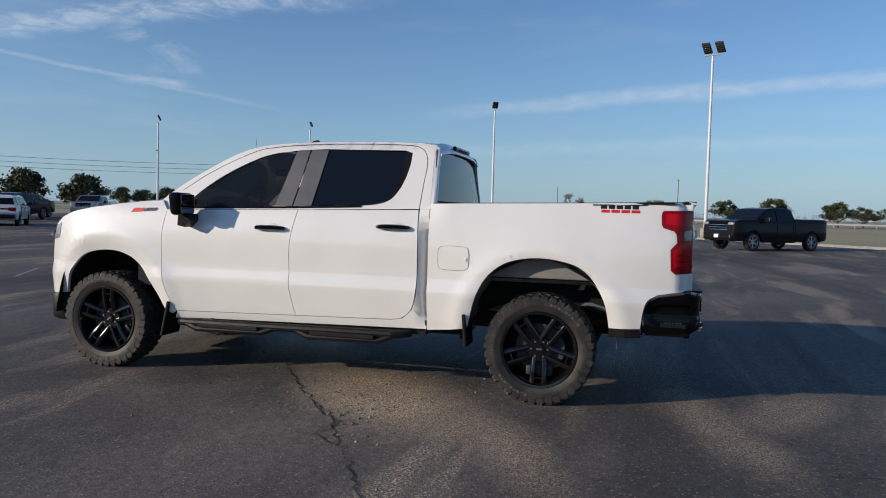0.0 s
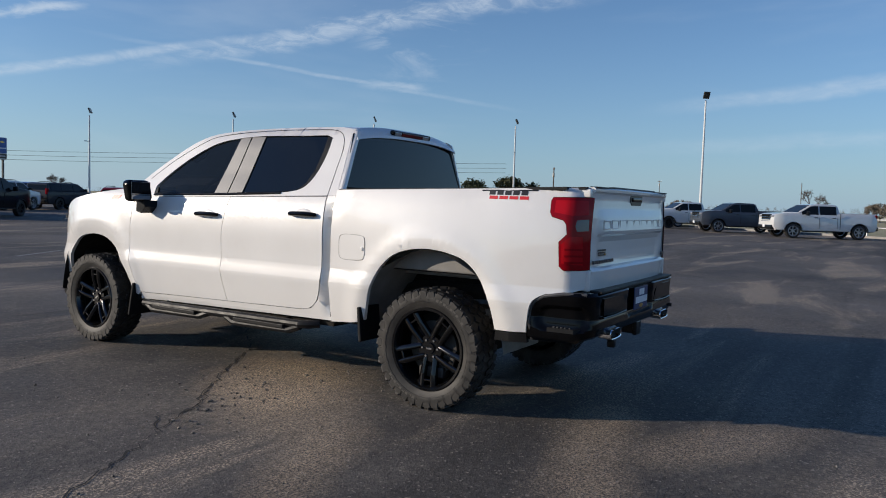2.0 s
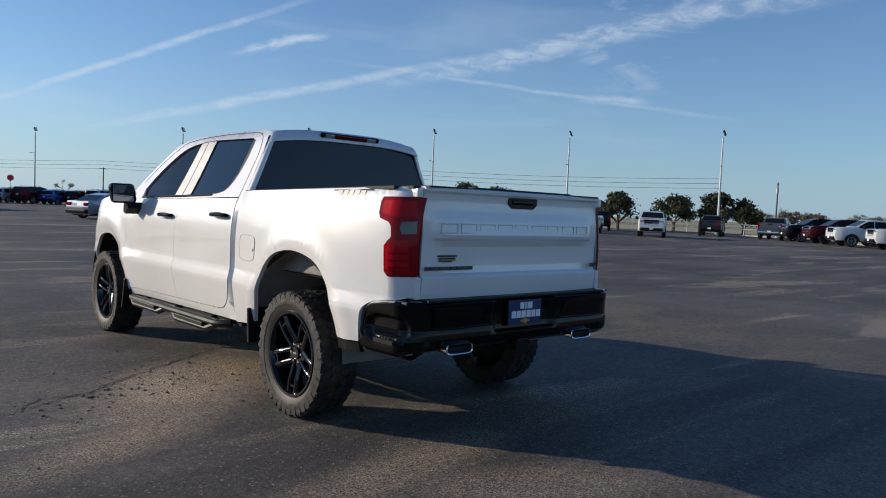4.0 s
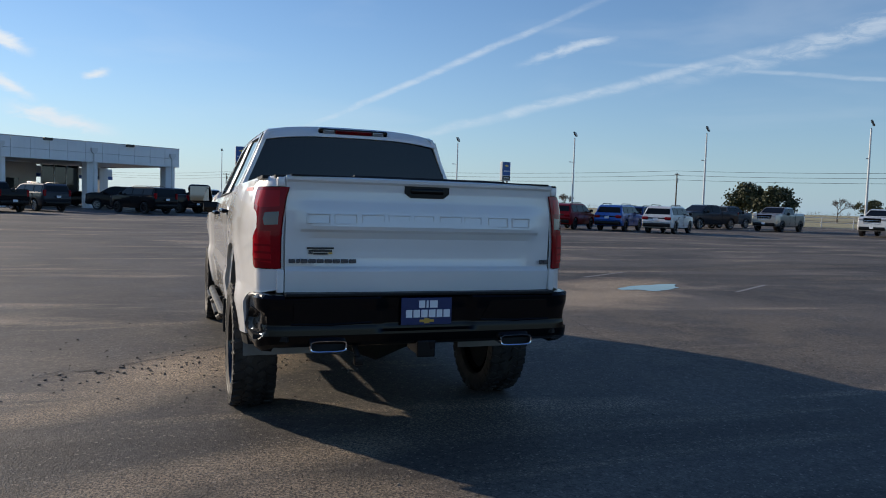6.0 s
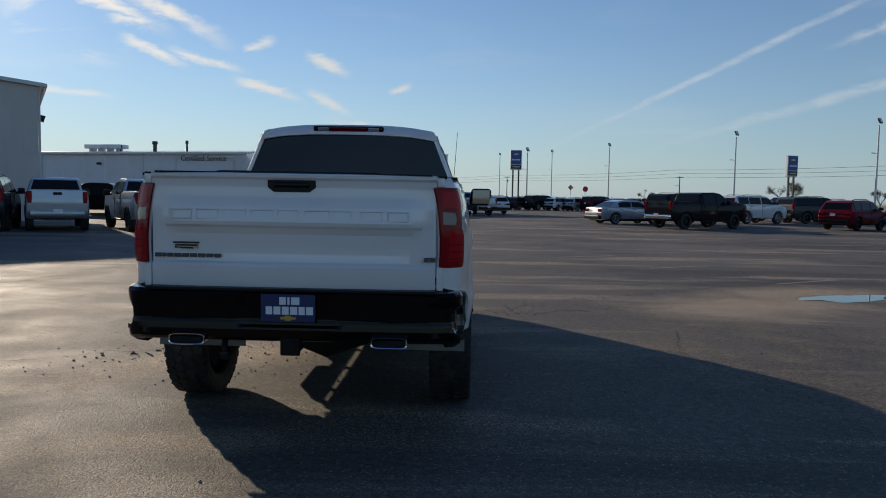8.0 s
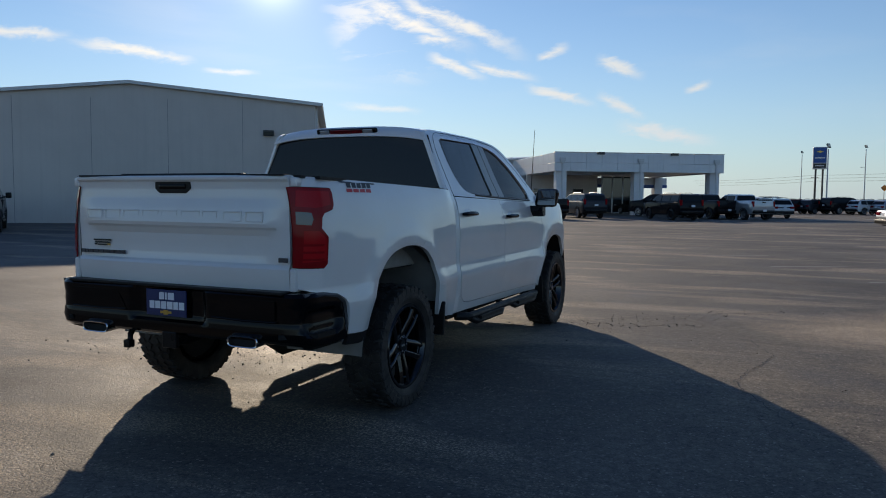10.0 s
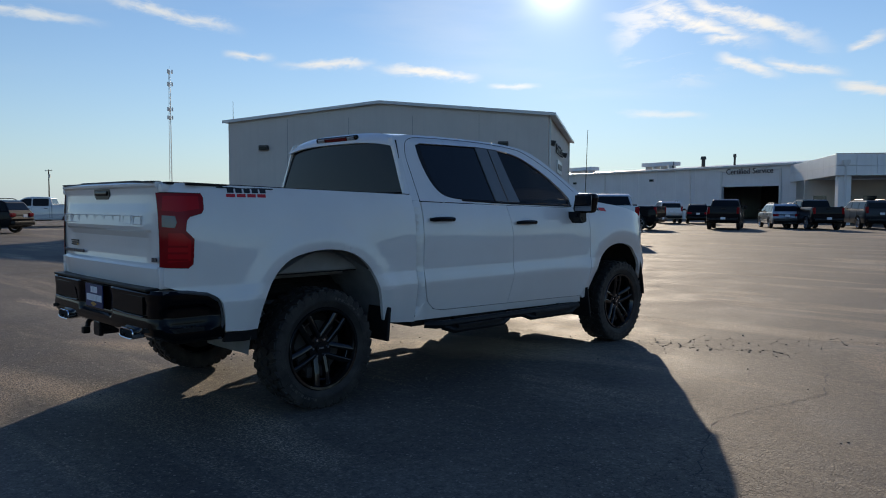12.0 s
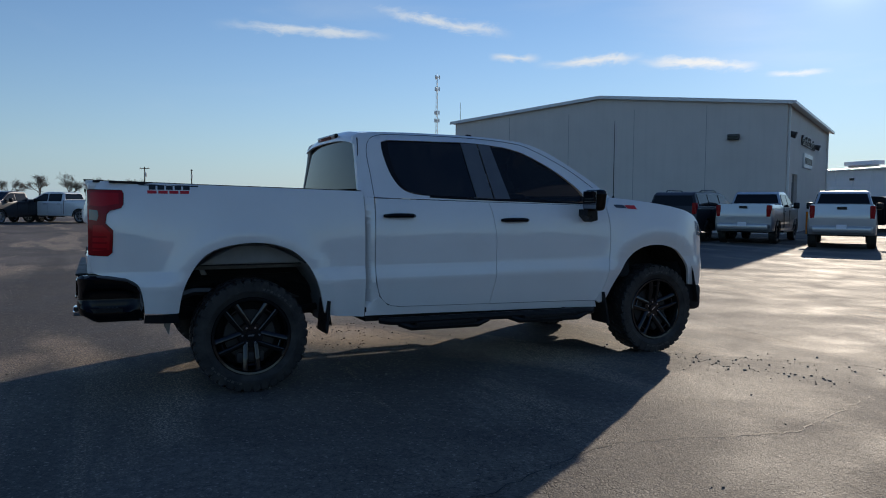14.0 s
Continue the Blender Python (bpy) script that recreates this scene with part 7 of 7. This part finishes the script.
gate = part("tailgate", thick(sheet(gate_at, span(-1, 1, 40), TG_ZS), (0, 0.05, 0)), M["white"], truck, "white pressed steel tailgate", 22)
hz = [(-0.140, 1.495), (0.130, 1.495), (0.130, 1.455), (0.095, 1.428), (-0.105, 1.428), (-0.140, 1.455)]
part("tailgate_handle", prism(bmesh.new(), hz, -1.088, -1.06, 1), M["satin_black"], gate, "black tailgate handle recess")
part("handle_lever", box(bmesh.new(), (0.20, 0.014, 0.030), (-0.005, -1.090, 1.468), 0.006), M["gloss_black"], gate)
for k in range(9):
    emb = bmesh.new()
    x = -0.695 + 0.1535 * k
    w = (0.13, 0.128, 0.132, 0.13, 0.12, 0.138, 0.11, 0.128, 0.12)[k]
    for bw, bh, bx, bz in ((w, 0.007, w / 2, 0.026), (w, 0.007, w / 2, -0.026), (0.007, 0.046, 0.0035, 0.0), (0.007, 0.046, w - 0.0035, 0.0)):
        box(emb, (bw, 0.010, bh), (x + bx, -1.1005, 1.300 + bz), 0.002, None, 1)
    part("embossed_shape", emb, M["white"], gate)
badge = bmesh.new()
x = -0.785
for k, w in enumerate((0.036, 0.018, 0.036, 0.040, 0.038, 0.040, 0.040, 0.040, 0.040)):
    box(badge, (w, 0.010, 0.022), (x + w / 2, -1.0715, 1.064), 0.002, None, 1)
    x += w + 0.006
part("badge", badge, M["decal_grey"], gate, "dark grey badge left as bars")
badge = bmesh.new()
for x, w in ((0.752, 0.026), (0.785, 0.034)):
    box(badge, (w, 0.008, 0.026), (x, -1.0750, 1.062), 0.002, None, 1)
part("badge", badge, M["decal_grey"], gate)
sticker = bmesh.new()
for z, w in ((1.135, 0.15), (1.120, 0.13), (1.105, 0.08)):
    box(sticker, (w, 0.003, 0.010), (-0.610, -1.0640, z))
part("dealer_sticker", sticker, M["decal_black"], gate, "small black dealer sticker left as bars")
for sx, mt in ((-1, "decal_grey"), (1, "gold")):
    part("sticker_mark", box(bmesh.new(), (0.022, 0.003, 0.010), (-0.610 + sx * 0.055, -1.0655, 1.108)), M[mt], gate)
top = bmesh.new()
box(top, (1.56, 0.060, 0.010), (0, -1.058, 1.533), 0.004)
box(top, (0.92, 0.05, 0.012), (0.03, -1.050, 1.539), 0.005)
part("tailgate_cap", top, M["black_plastic"], gate, "black moulded cap on the tailgate")


# rear bumper
def bumper_path(u):
    """Outer line of the bumper in plan, from the left flank round the back to the right flank."""
    a = abs(u)
    sgn = 1 if u > 0 else -1
    if a < 0.62:
        t = a / 0.62
        return (sgn * 0.80 * t, -1.158 + 0.012 * t * t)
    if a < 0.80:
        t = (a - 0.62) / 0.18
        ang = t * math.pi / 2
        return (sgn * (0.80 + 0.162 * math.sin(ang)), -1.146 + 0.13 * (1 - math.cos(ang)))
    t = (a - 0.80) / 0.20
    return (sgn * (0.962 + 0.012 * t), -1.016 + 0.29 * t)


BROWS = [(0.585, 0.10), (0.592, 0.045), (0.615, 0.012), (0.66, 0.0), (0.70, 0.004), (0.715, 0.008), (0.80, 0.010), (0.825, 0.006), (0.862, 0.004), (0.882, 0.018), (0.886, 0.10)]


BZ = sorted(set([z for z, _ in BROWS] + span(0.60, 0.875, 22)))


def bumper_at(u, z):
    x, y = bumper_path(u)
    d = 1e-3
    xa, ya = bumper_path(max(-1, u - d))
    xb, yb = bumper_path(min(1, u + d))
    n = Vector((yb - ya, -(xb - xa), 0)).normalized()
    # a long rounded pocket runs round each corner
    du, dz = max(0.0, abs(abs(u) - 0.835) - 0.080) * 1.35, abs(z - 0.722)
    pocket = smooth_step(0.080, 0.048, math.hypot(du, dz))
    inset = lerp_table(BROWS, z) + 0.030 * pocket
    end = smooth_step(0.83, 1.0, abs(u))
    low = smooth_step(0.66, 0.82, abs(u))
    z2 = z - 0.030 * low * smooth_step(0.72, 0.60, z) - (0.045 * end ** 2 * smooth_step(0.72, 0.88, z))
    dip = smooth_step(0.30, 0.24, abs(x)) * (0.025 if 0.68 < z < 0.87 else 0.0)
    return (x - n.x * (inset + dip), y - n.y * (inset + dip), z2)


bump = part("rear_bumper", sheet(bumper_at, sorted(set(span(-1, 1, 140) + [-0.62, 0.62, -0.8, 0.8])), BZ), M["gloss_black"], truck, "gloss black rear bumper", 28)
# grey tube along the flank edge paints the highlight on its bevel
for sx in (-1, 1):
    edge = [Vector(bumper_at(sx * u, z)) for u, z in ((0.985, 0.60), (0.990, 0.68), (0.990, 0.78), (0.975, 0.845), (0.93, 0.868), (0.84, 0.872), (0.72, 0.872))]
    part("bumper_edge_highlight", tube(bmesh.new(), edge, 0.012, 8), M["edge_highlight"], bump, "bumper edge with its highlight painted in grey")
# dark box added behind the bumper; its colour is the hollow's shade
part("bumper_shade_fill", box(bmesh.new(), (1.84, 0.30, 0.22), (0, -0.90, 0.74), 0.02), M["shade"], bump)
part("bumper_top_pad", box(bmesh.new(), (1.62, 0.13, 0.016), (0, -1.085, 0.884), 0.004), M["black_plastic"], bump)
for sx in (-1, 1):
    st = prism(bmesh.new(), [(sx * 0.80, -1.165), (sx * 0.965, -1.03), (sx * 0.972, -0.86), (sx * 0.90, -0.86), (sx * 0.76, -1.10)], 0.634, 0.660, 2)
    pad = part("corner_step", st, M["black_plastic"], bump, "ribbed corner step")
    for k in range(8):
        bm = box(bmesh.new(), (0.075, 0.010, 0.008), (sx * (0.87 + 0.012 * min(k, 4)), -1.095 + 0.028 * k, 0.663), 0.0, Matrix.Rotation(sx * (0.7 - 0.09 * k), 3, "Z"))
        part("step_rib", bm, M["step_grey"], pad)
    pk = prism(bmesh.new(), [(sx * 0.40, 0.842), (sx * 0.765, 0.842), (sx * 0.765, 0.735), (sx * 0.33, 0.735)], -1.150, -1.10, 1)
    part("bumper_pocket", pk, M["gloss_black"], bump)
    tb = tube(bmesh.new(), [(sx * 0.33, -1.152, 0.728), (sx * 0.55, -1.156, 0.722), (sx * 0.775, -1.150, 0.724)], 0.006, 6)
    part("bumper_crease", tb, M["gloss_black"], bump)
    # exhaust tip
    tip = bmesh.new()
    ex, ez = sx * 0.565 - 0.008, 0.604
    def loop(w, h, y):
        pts = []
        for k in range(24):
            a = k * 2 * math.pi / 24
            c, s_ = math.cos(a), math.sin(a)
            pts.append((ex + w * abs(c) ** 0.45 * (1 if c > 0 else -1), y, ez + h * abs(s_) ** 0.45 * (1 if s_ > 0 else -1)))
        return ring(tip, pts)
    l = [loop(0.080, 0.028, -0.95), loop(0.104, 0.034, -1.165), loop(0.101, 0.031, -1.172), loop(0.094, 0.026, -1.169), loop(0.092, 0.024, -1.10)]
    for a, b in zip(l, l[1:]):
        bridge(tip, a, b)
    tip.faces.new(l[-1])
    bmesh.ops.recalc_face_normals(tip, faces=tip.faces)
    tp = part("exhaust_tip", tip, M["chrome"], truck, "chrome rectangular exhaust tip")
    # dark plate closes the tip, coloured as the shade inside
    part("exhaust_bore_shade", box(bmesh.new(), (0.19, 0.006, 0.049), (ex, -1.13, ez)), M["shade"], tp)
    part("exhaust_pipe", tube(bmesh.new(), [(ex, -0.96, ez), (sx * 0.52, -0.7, 0.60), (sx * 0.48, -0.35, 0.70), (sx * 0.42, 0.2, 0.66), (sx * 0.3, 1.2, 0.50)], 0.04, 8), M["steel"], tp)
plate = part("rear_plate", box(bmesh.new(), (0.305, 0.008, 0.155), (-0.008, -1.150, 0.785), 0.003), M["plate_blue"], bump, "blue dealer plate with white lettering left as bars")
part("plate_lettering", rows_of_bars(bmesh.new(), [0.036, 0.012, 0.046], 0.042, 0.009, -1.1555, 0.003, 0.826), M["letter_white"], plate)
part("plate_lettering", rows_of_bars(bmesh.new(), [0.036, 0.038, 0.038, 0.040, 0.034, 0.038], 0.044, 0.008, -1.1555, 0.003, 0.772), M["letter_white"], plate)
em = box(bmesh.new(), (0.085, 0.003, 0.014), (-0.008, -1.1555, 0.730))
box(em, (0.032, 0.003, 0.028), (-0.008, -1.1565, 0.730))
part("plate_emblem", em, M["gold"], plate)
hit = box(bmesh.new(), (0.09, 0.22, 0.08), (0, -1.02, 0.565), 0.008)
box(hit, (0.11, 0.03, 0.10), (0, -1.13, 0.565), 0.008)
part("tow_hitch", hit, M["satin_black"], truck, "black receiver hitch")
wire = tube(bmesh.new(), [(-0.40, -1.02, 0.60), (-0.395, -1.06, 0.55), (-0.385, -1.07, 0.515)], 0.018, 8)
box(wire, (0.05, 0.05, 0.05), (-0.385, -1.08, 0.50), 0.008)
part("trailer_socket", wire, M["satin_black"], truck)

# underbody
for sx in (-1, 1):
    rl = tube(bmesh.new(), [(sx * 0.40, -1.0, 0.68), (sx * 0.44, -0.4, 0.76), (sx * 0.44, 0.4, 0.76), (sx * 0.42, 0.9, 0.60), (sx * 0.42, 3.0, 0.58), (sx * 0.40, 4.3, 0.64)], 0.065, 6)
    part("frame_rail", rl, M["under"], truck)
    sp = tube(bmesh.new(), [(sx * 0.55, -0.62, 0.62), (sx * 0.55, 0.0, 0.47), (sx * 0.55, 0.70, 0.56)], 0.03, 6)
    part("leaf_spring", sp, M["under"], truck)
    part("shock_absorber", cyl(bmesh.new(), (sx * 0.46, -0.08, 0.44), (sx * 0.40, -0.28, 0.86), 0.035, 0.03, 10), M["galv"], truck)
    part("bed_beam", box(bmesh.new(), (0.05, 1.0, 0.05), (sx * 0.60, -0.02, 0.90), 0.01), M["liner"], truck)
ax = tube(bmesh.new(), [(-0.80, 0, 0.42), (-0.3, 0, 0.42), (-0.18, 0, 0.42), (0, 0, 0.41), (0.18, 0, 0.42), (0.3, 0, 0.42), (0.80, 0, 0.42)], [0.045, 0.05, 0.09, 0.15, 0.09, 0.05, 0.045], 14)
part("rear_axle", ax, M["under"], truck)
part("front_subframe", box(bmesh.new(), (1.1, 0.5, 0.14), (0, 3.70, 0.42), 0.03), M["under"], truck)
part("drive_shaft", tube(bmesh.new(), [(0, 0.1, 0.43), (0, 1.5, 0.50)], 0.05, 10), M["under"], truck)
part("fuel_tank", box(bmesh.new(), (0.42, 1.3, 0.24), (-0.22, 1.35, 0.50), 0.05), M["under"], truck)
part("transmission", box(bmesh.new(), (0.5, 1.3, 0.26), (0.05, 2.65, 0.48), 0.08), M["under"], truck)
sp = tyre_bm(0.37, 0.20, 0.24, 28)
bmesh.ops.rotate(sp, cent=(0, 0, 0), matrix=Matrix.Rotation(math.pi / 2, 3, "Y"), verts=sp.verts)
bmesh.ops.translate(sp, vec=(0, -0.58, 0.72), verts=sp.verts)
part("spare_tyre", sp, M["rubber"], truck)

# wheels
TR, TW, RR = 0.412, 0.275, 0.276
hw = TW / 2
carcass = [(hw * 0.72, RR), (hw * 0.86, RR + 0.012), (hw, RR + 0.055), (hw * 0.99, TR - 0.055), (hw * 0.95, TR - 0.018), (hw * 0.80, TR - 0.010), (hw * 0.3, TR - 0.007)]
tyre_me = lathe_x(bmesh.new(), [(-x, r) for x, r in carcass] + carcass[::-1], 72)
bmesh.ops.recalc_face_normals(tyre_me, faces=tyre_me.faces)
LUGS = 38
for k in range(LUGS):
    for sx in (-1, 1):
        off = 0.0 if sx < 0 else 0.5
        q = Matrix.Rotation((k + off) * 2 * math.pi / LUGS, 3, "X")
        deep = (0.040, 0.056)[k % 2]
        twist = Matrix.Rotation(radians((16, -10)[k % 2]), 3, "X")
        # shoulder blocks hook down over the sidewall
        box(tyre_me, (0.007, 0.052, deep), q @ Vector((sx * TW * 0.484, 0.004, TR - 0.012 - deep / 2)), 0.003, q @ twist, 1)
        box(tyre_me, (0.008, 0.022, deep * 0.5), q @ Vector((sx * TW * 0.486, 0.034, TR - 0.020 - deep)), 0.002, q @ twist, 1)
        turn = Matrix.Rotation(radians(sx * (24, 12)[k % 2]), 3, "Z")
        box(tyre_me, (TW * 0.21, 0.046, 0.016), q @ Vector((sx * TW * (0.375, 0.36)[k % 2], 0, TR - 0.0095)), 0.002, q @ turn, 1)
        box(tyre_me, (TW * 0.17, 0.042, 0.016), q @ Vector((sx * TW * 0.135, 0.026, TR - 0.005)), 0.002, q @ Matrix.Rotation(radians(-sx * 28), 3, "Z"), 1)
bead = lathe_x(bmesh.new(), [(TW * 0.492, RR + 0.050), (TW * 0.502, RR + 0.053), (TW * 0.492, RR + 0.056)], 64)
me_tmp = bpy.data.meshes.new("bead")
bead.to_mesh(me_tmp)
bead.free()
tyre_me.from_mesh(me_tmp)
bpy.data.meshes.remove(me_tmp)
tyre_data = mesh_of("tyre", tyre_me, M["rubber"], 30)
h = TW / 2
lip = lathe_x(bmesh.new(), [(h * 0.84, RR + 0.014), (h * 0.92, RR + 0.006), (h * 0.90, RR - 0.010), (h * 0.72, RR - 0.022), (h * 0.10, RR - 0.040), (-h * 0.75, RR - 0.030)], 64)
bmesh.ops.recalc_face_normals(lip, faces=lip.faces)
barrel_data = mesh_of("rim_barrel", lip, M["wheel_black"], 30)
sb = bmesh.new()
for s_ in (-1, 1):
    w0, w1 = 0.020, 0.023
    x0, x1 = h * 0.50, h * 0.74
    o0, o1 = s_ * 0.038, s_ * 0.046
    z0, z1 = 0.06, RR - 0.012
    def arm(x, o, w, z, back):
        return ring(sb, [(x, o - w, z), (x + 0.011, o - s_ * w * 0.45, z), (x, o + w, z), (x - back, o + w * 0.75, z), (x - back, o - w * 0.75, z)])
    a = arm(x0, o0, w0, z0, 0.045)
    m_ = arm(x0 + 0.026, o0 * 0.45 + o1 * 0.55, w0, 0.17, 0.05)
    b = arm(x1, o1, w1, z1, 0.05)
    bridge(sb, a, m_), bridge(sb, m_, b)
    sb.faces.new(a[::-1]), sb.faces.new(b)
bmesh.ops.recalc_face_normals(sb, faces=sb.faces)
bmesh.ops.bevel(sb, geom=[e for e in sb.edges], offset=0.003, segments=1, affect="EDGES")
box(sb, (0.020, 0.070, 0.014), (h * 0.66, 0, RR - 0.060), 0.003, None, 1)
spoke_data = mesh_of("spoke", sb, M["wheel_black"], 40)
hub = cyl(bmesh.new(), (0, 0, 0), (h * 0.50, 0, 0), 0.100, 0.092, 28)
cyl(hub, (h * 0.48, 0, 0), (h * 0.60, 0, 0), 0.040, 0.036, 24)
hub_data = mesh_of("hub", hub, M["wheel_black"], 30)
emblem_data = mesh_of("hub_emblem", box(bmesh.new(), (0.004, 0.042, 0.012), (h * 0.60 + 0.002, 0, 0)), M["chrome"])
nut_data = mesh_of("wheel_nut", cyl(bmesh.new(), (h * 0.46, 0, 0), (h * 0.58, 0, 0), 0.011, 0.008, 8), M["chrome"])
disc_data = mesh_of("brake_disc", cyl(bmesh.new(), (0.0, 0, 0), (0.028, 0, 0), 0.185, 0.185, 36), M["brake_iron"])
# added dark disc; shade inside the wheel is put into its colour
shade_disc_data = mesh_of("wheel_shade_disc", cyl(bmesh.new(), (-0.06, 0, 0), (-0.05, 0, 0), RR - 0.034, RR - 0.034, 36), M["shade"])
cal_data = mesh_of("brake_caliper", box(bmesh.new(), (0.09, 0.20, 0.08), (0.01, 0, 0.165), 0.015), M["brake_iron"])
name_bm = bmesh.new()
for k in range(9):
    q = Matrix.Rotation(-0.25 - k * 0.085, 3, "X")
    box(name_bm, (0.003, 0.020, 0.026), q @ Vector((h * 0.985, 0, RR + 0.070)), 0.0, q)
name_data = mesh_of("sidewall_lettering", name_bm, M["sidewall"])
for side in (-1, 1):
    for yc in AXLES:
        w = new("wheel", tyre_data)
        w.parent = truck
        tagged(w, "black off-road tyre on a gloss black wheel with paired spokes")
        w.matrix_basis = Matrix.Translation((side * 0.882, yc, TR)) @ (Matrix() if side > 0 else Matrix.Rotation(math.pi, 4, "Z")) @ Matrix.Rotation(math.pi + 0.17 * yc, 4, "X")
        for nm, me in (("rim_barrel", barrel_data), ("hub", hub_data), ("hub_emblem", emblem_data), ("brake_disc", disc_data), ("brake_caliper", cal_data), ("wheel_shade_disc", shade_disc_data)):
            o = new(nm, me)
            o.parent = w
        for k in range(2):
            o = new("sidewall_lettering", name_data)
            o.parent = w
            o.matrix_basis = Matrix.Rotation(math.pi * k, 4, "X")
        for k in range(5):
            o = new("spoke", spoke_data)
            o.parent = w
            o.matrix_basis = Matrix.Rotation(k * math.pi * 0.4, 4, "X")
        for k in range(6):
            o = new("wheel_nut", nut_data)
            o.parent = w
            o.matrix_basis = Matrix.Rotation((k + 0.5) * math.pi / 3, 4, "X") @ Matrix.Translation((0, 0, 0.062))

# cabin
for sx in (-1, 1):
    st = bmesh.new()
    box(st, (0.54, 0.55, 0.18), (sx * 0.42, 2.30, 0.95), 0.06)
    box(st, (0.52, 0.16, 0.66), (sx * 0.42, 2.02, 1.28), 0.06, Matrix.Rotation(radians(-14), 3, "X"))
    box(st, (0.28, 0.10, 0.19), (sx * 0.42, 1.93, 1.70), 0.04)
    part("front_seat", st, M["seat"], truck)
rs = box(bmesh.new(), (1.45, 0.5, 0.18), (0, 1.40, 0.95), 0.05)
box(rs, (1.45, 0.15, 0.62), (0, 1.10, 1.28), 0.05)
for sx in (-0.45, 0.45):
    box(rs, (0.26, 0.09, 0.16), (sx, 1.07, 1.66), 0.03)
part("rear_bench", rs, M["seat"], truck)
ds = box(bmesh.new(), (1.62, 0.50, 0.26), (0, 3.06, 1.27), 0.07)
box(ds, (0.50, 0.20, 0.14), (-0.42, 2.92, 1.43), 0.04)
part("dashboard", ds, M["seat"], truck)
sw = bmesh.new()
ringpts = []
for k in range(25):
    a = k * 2 * math.pi / 24
    ringpts.append(Vector((-0.42 + 0.185 * math.cos(a), 2.72 - 0.08 * math.sin(a), 1.40 + 0.165 * math.sin(a))))
tube(sw, ringpts, 0.016, 8, False)
cyl(sw, (-0.42, 2.74, 1.39), (-0.42, 2.95, 1.34), 0.06, 0.04, 10)
box(sw, (0.34, 0.02, 0.04), (-0.42, 2.73, 1.39))
part("steering_wheel", sw, M["seat"], truck)
part("inner_mirror", box(bmesh.new(), (0.24, 0.03, 0.07), (0.0, 2.62, 1.75), 0.015), M["seat"], truck)
part("headliner", sheet(lambda u, v: (u * 0.64, 0.93 + 1.45 * v, 1.925), [-1, 1], [0, 1]), M["liner"], truck)
for sx in (-1, 1):
    part("door_card", box(bmesh.new(), (0.05, 2.1, 0.10), (sx * 0.86, 2.05, 1.36), 0.02), M["seat"], truck)
    part("grab_handle", tube(bmesh.new(), [(sx * 0.74, 2.72, 1.72), (sx * 0.71, 2.66, 1.70), (sx * 0.70, 2.56, 1.75), (sx * 0.71, 2.52, 1.79)], 0.012, 6), M["seat"], truck)
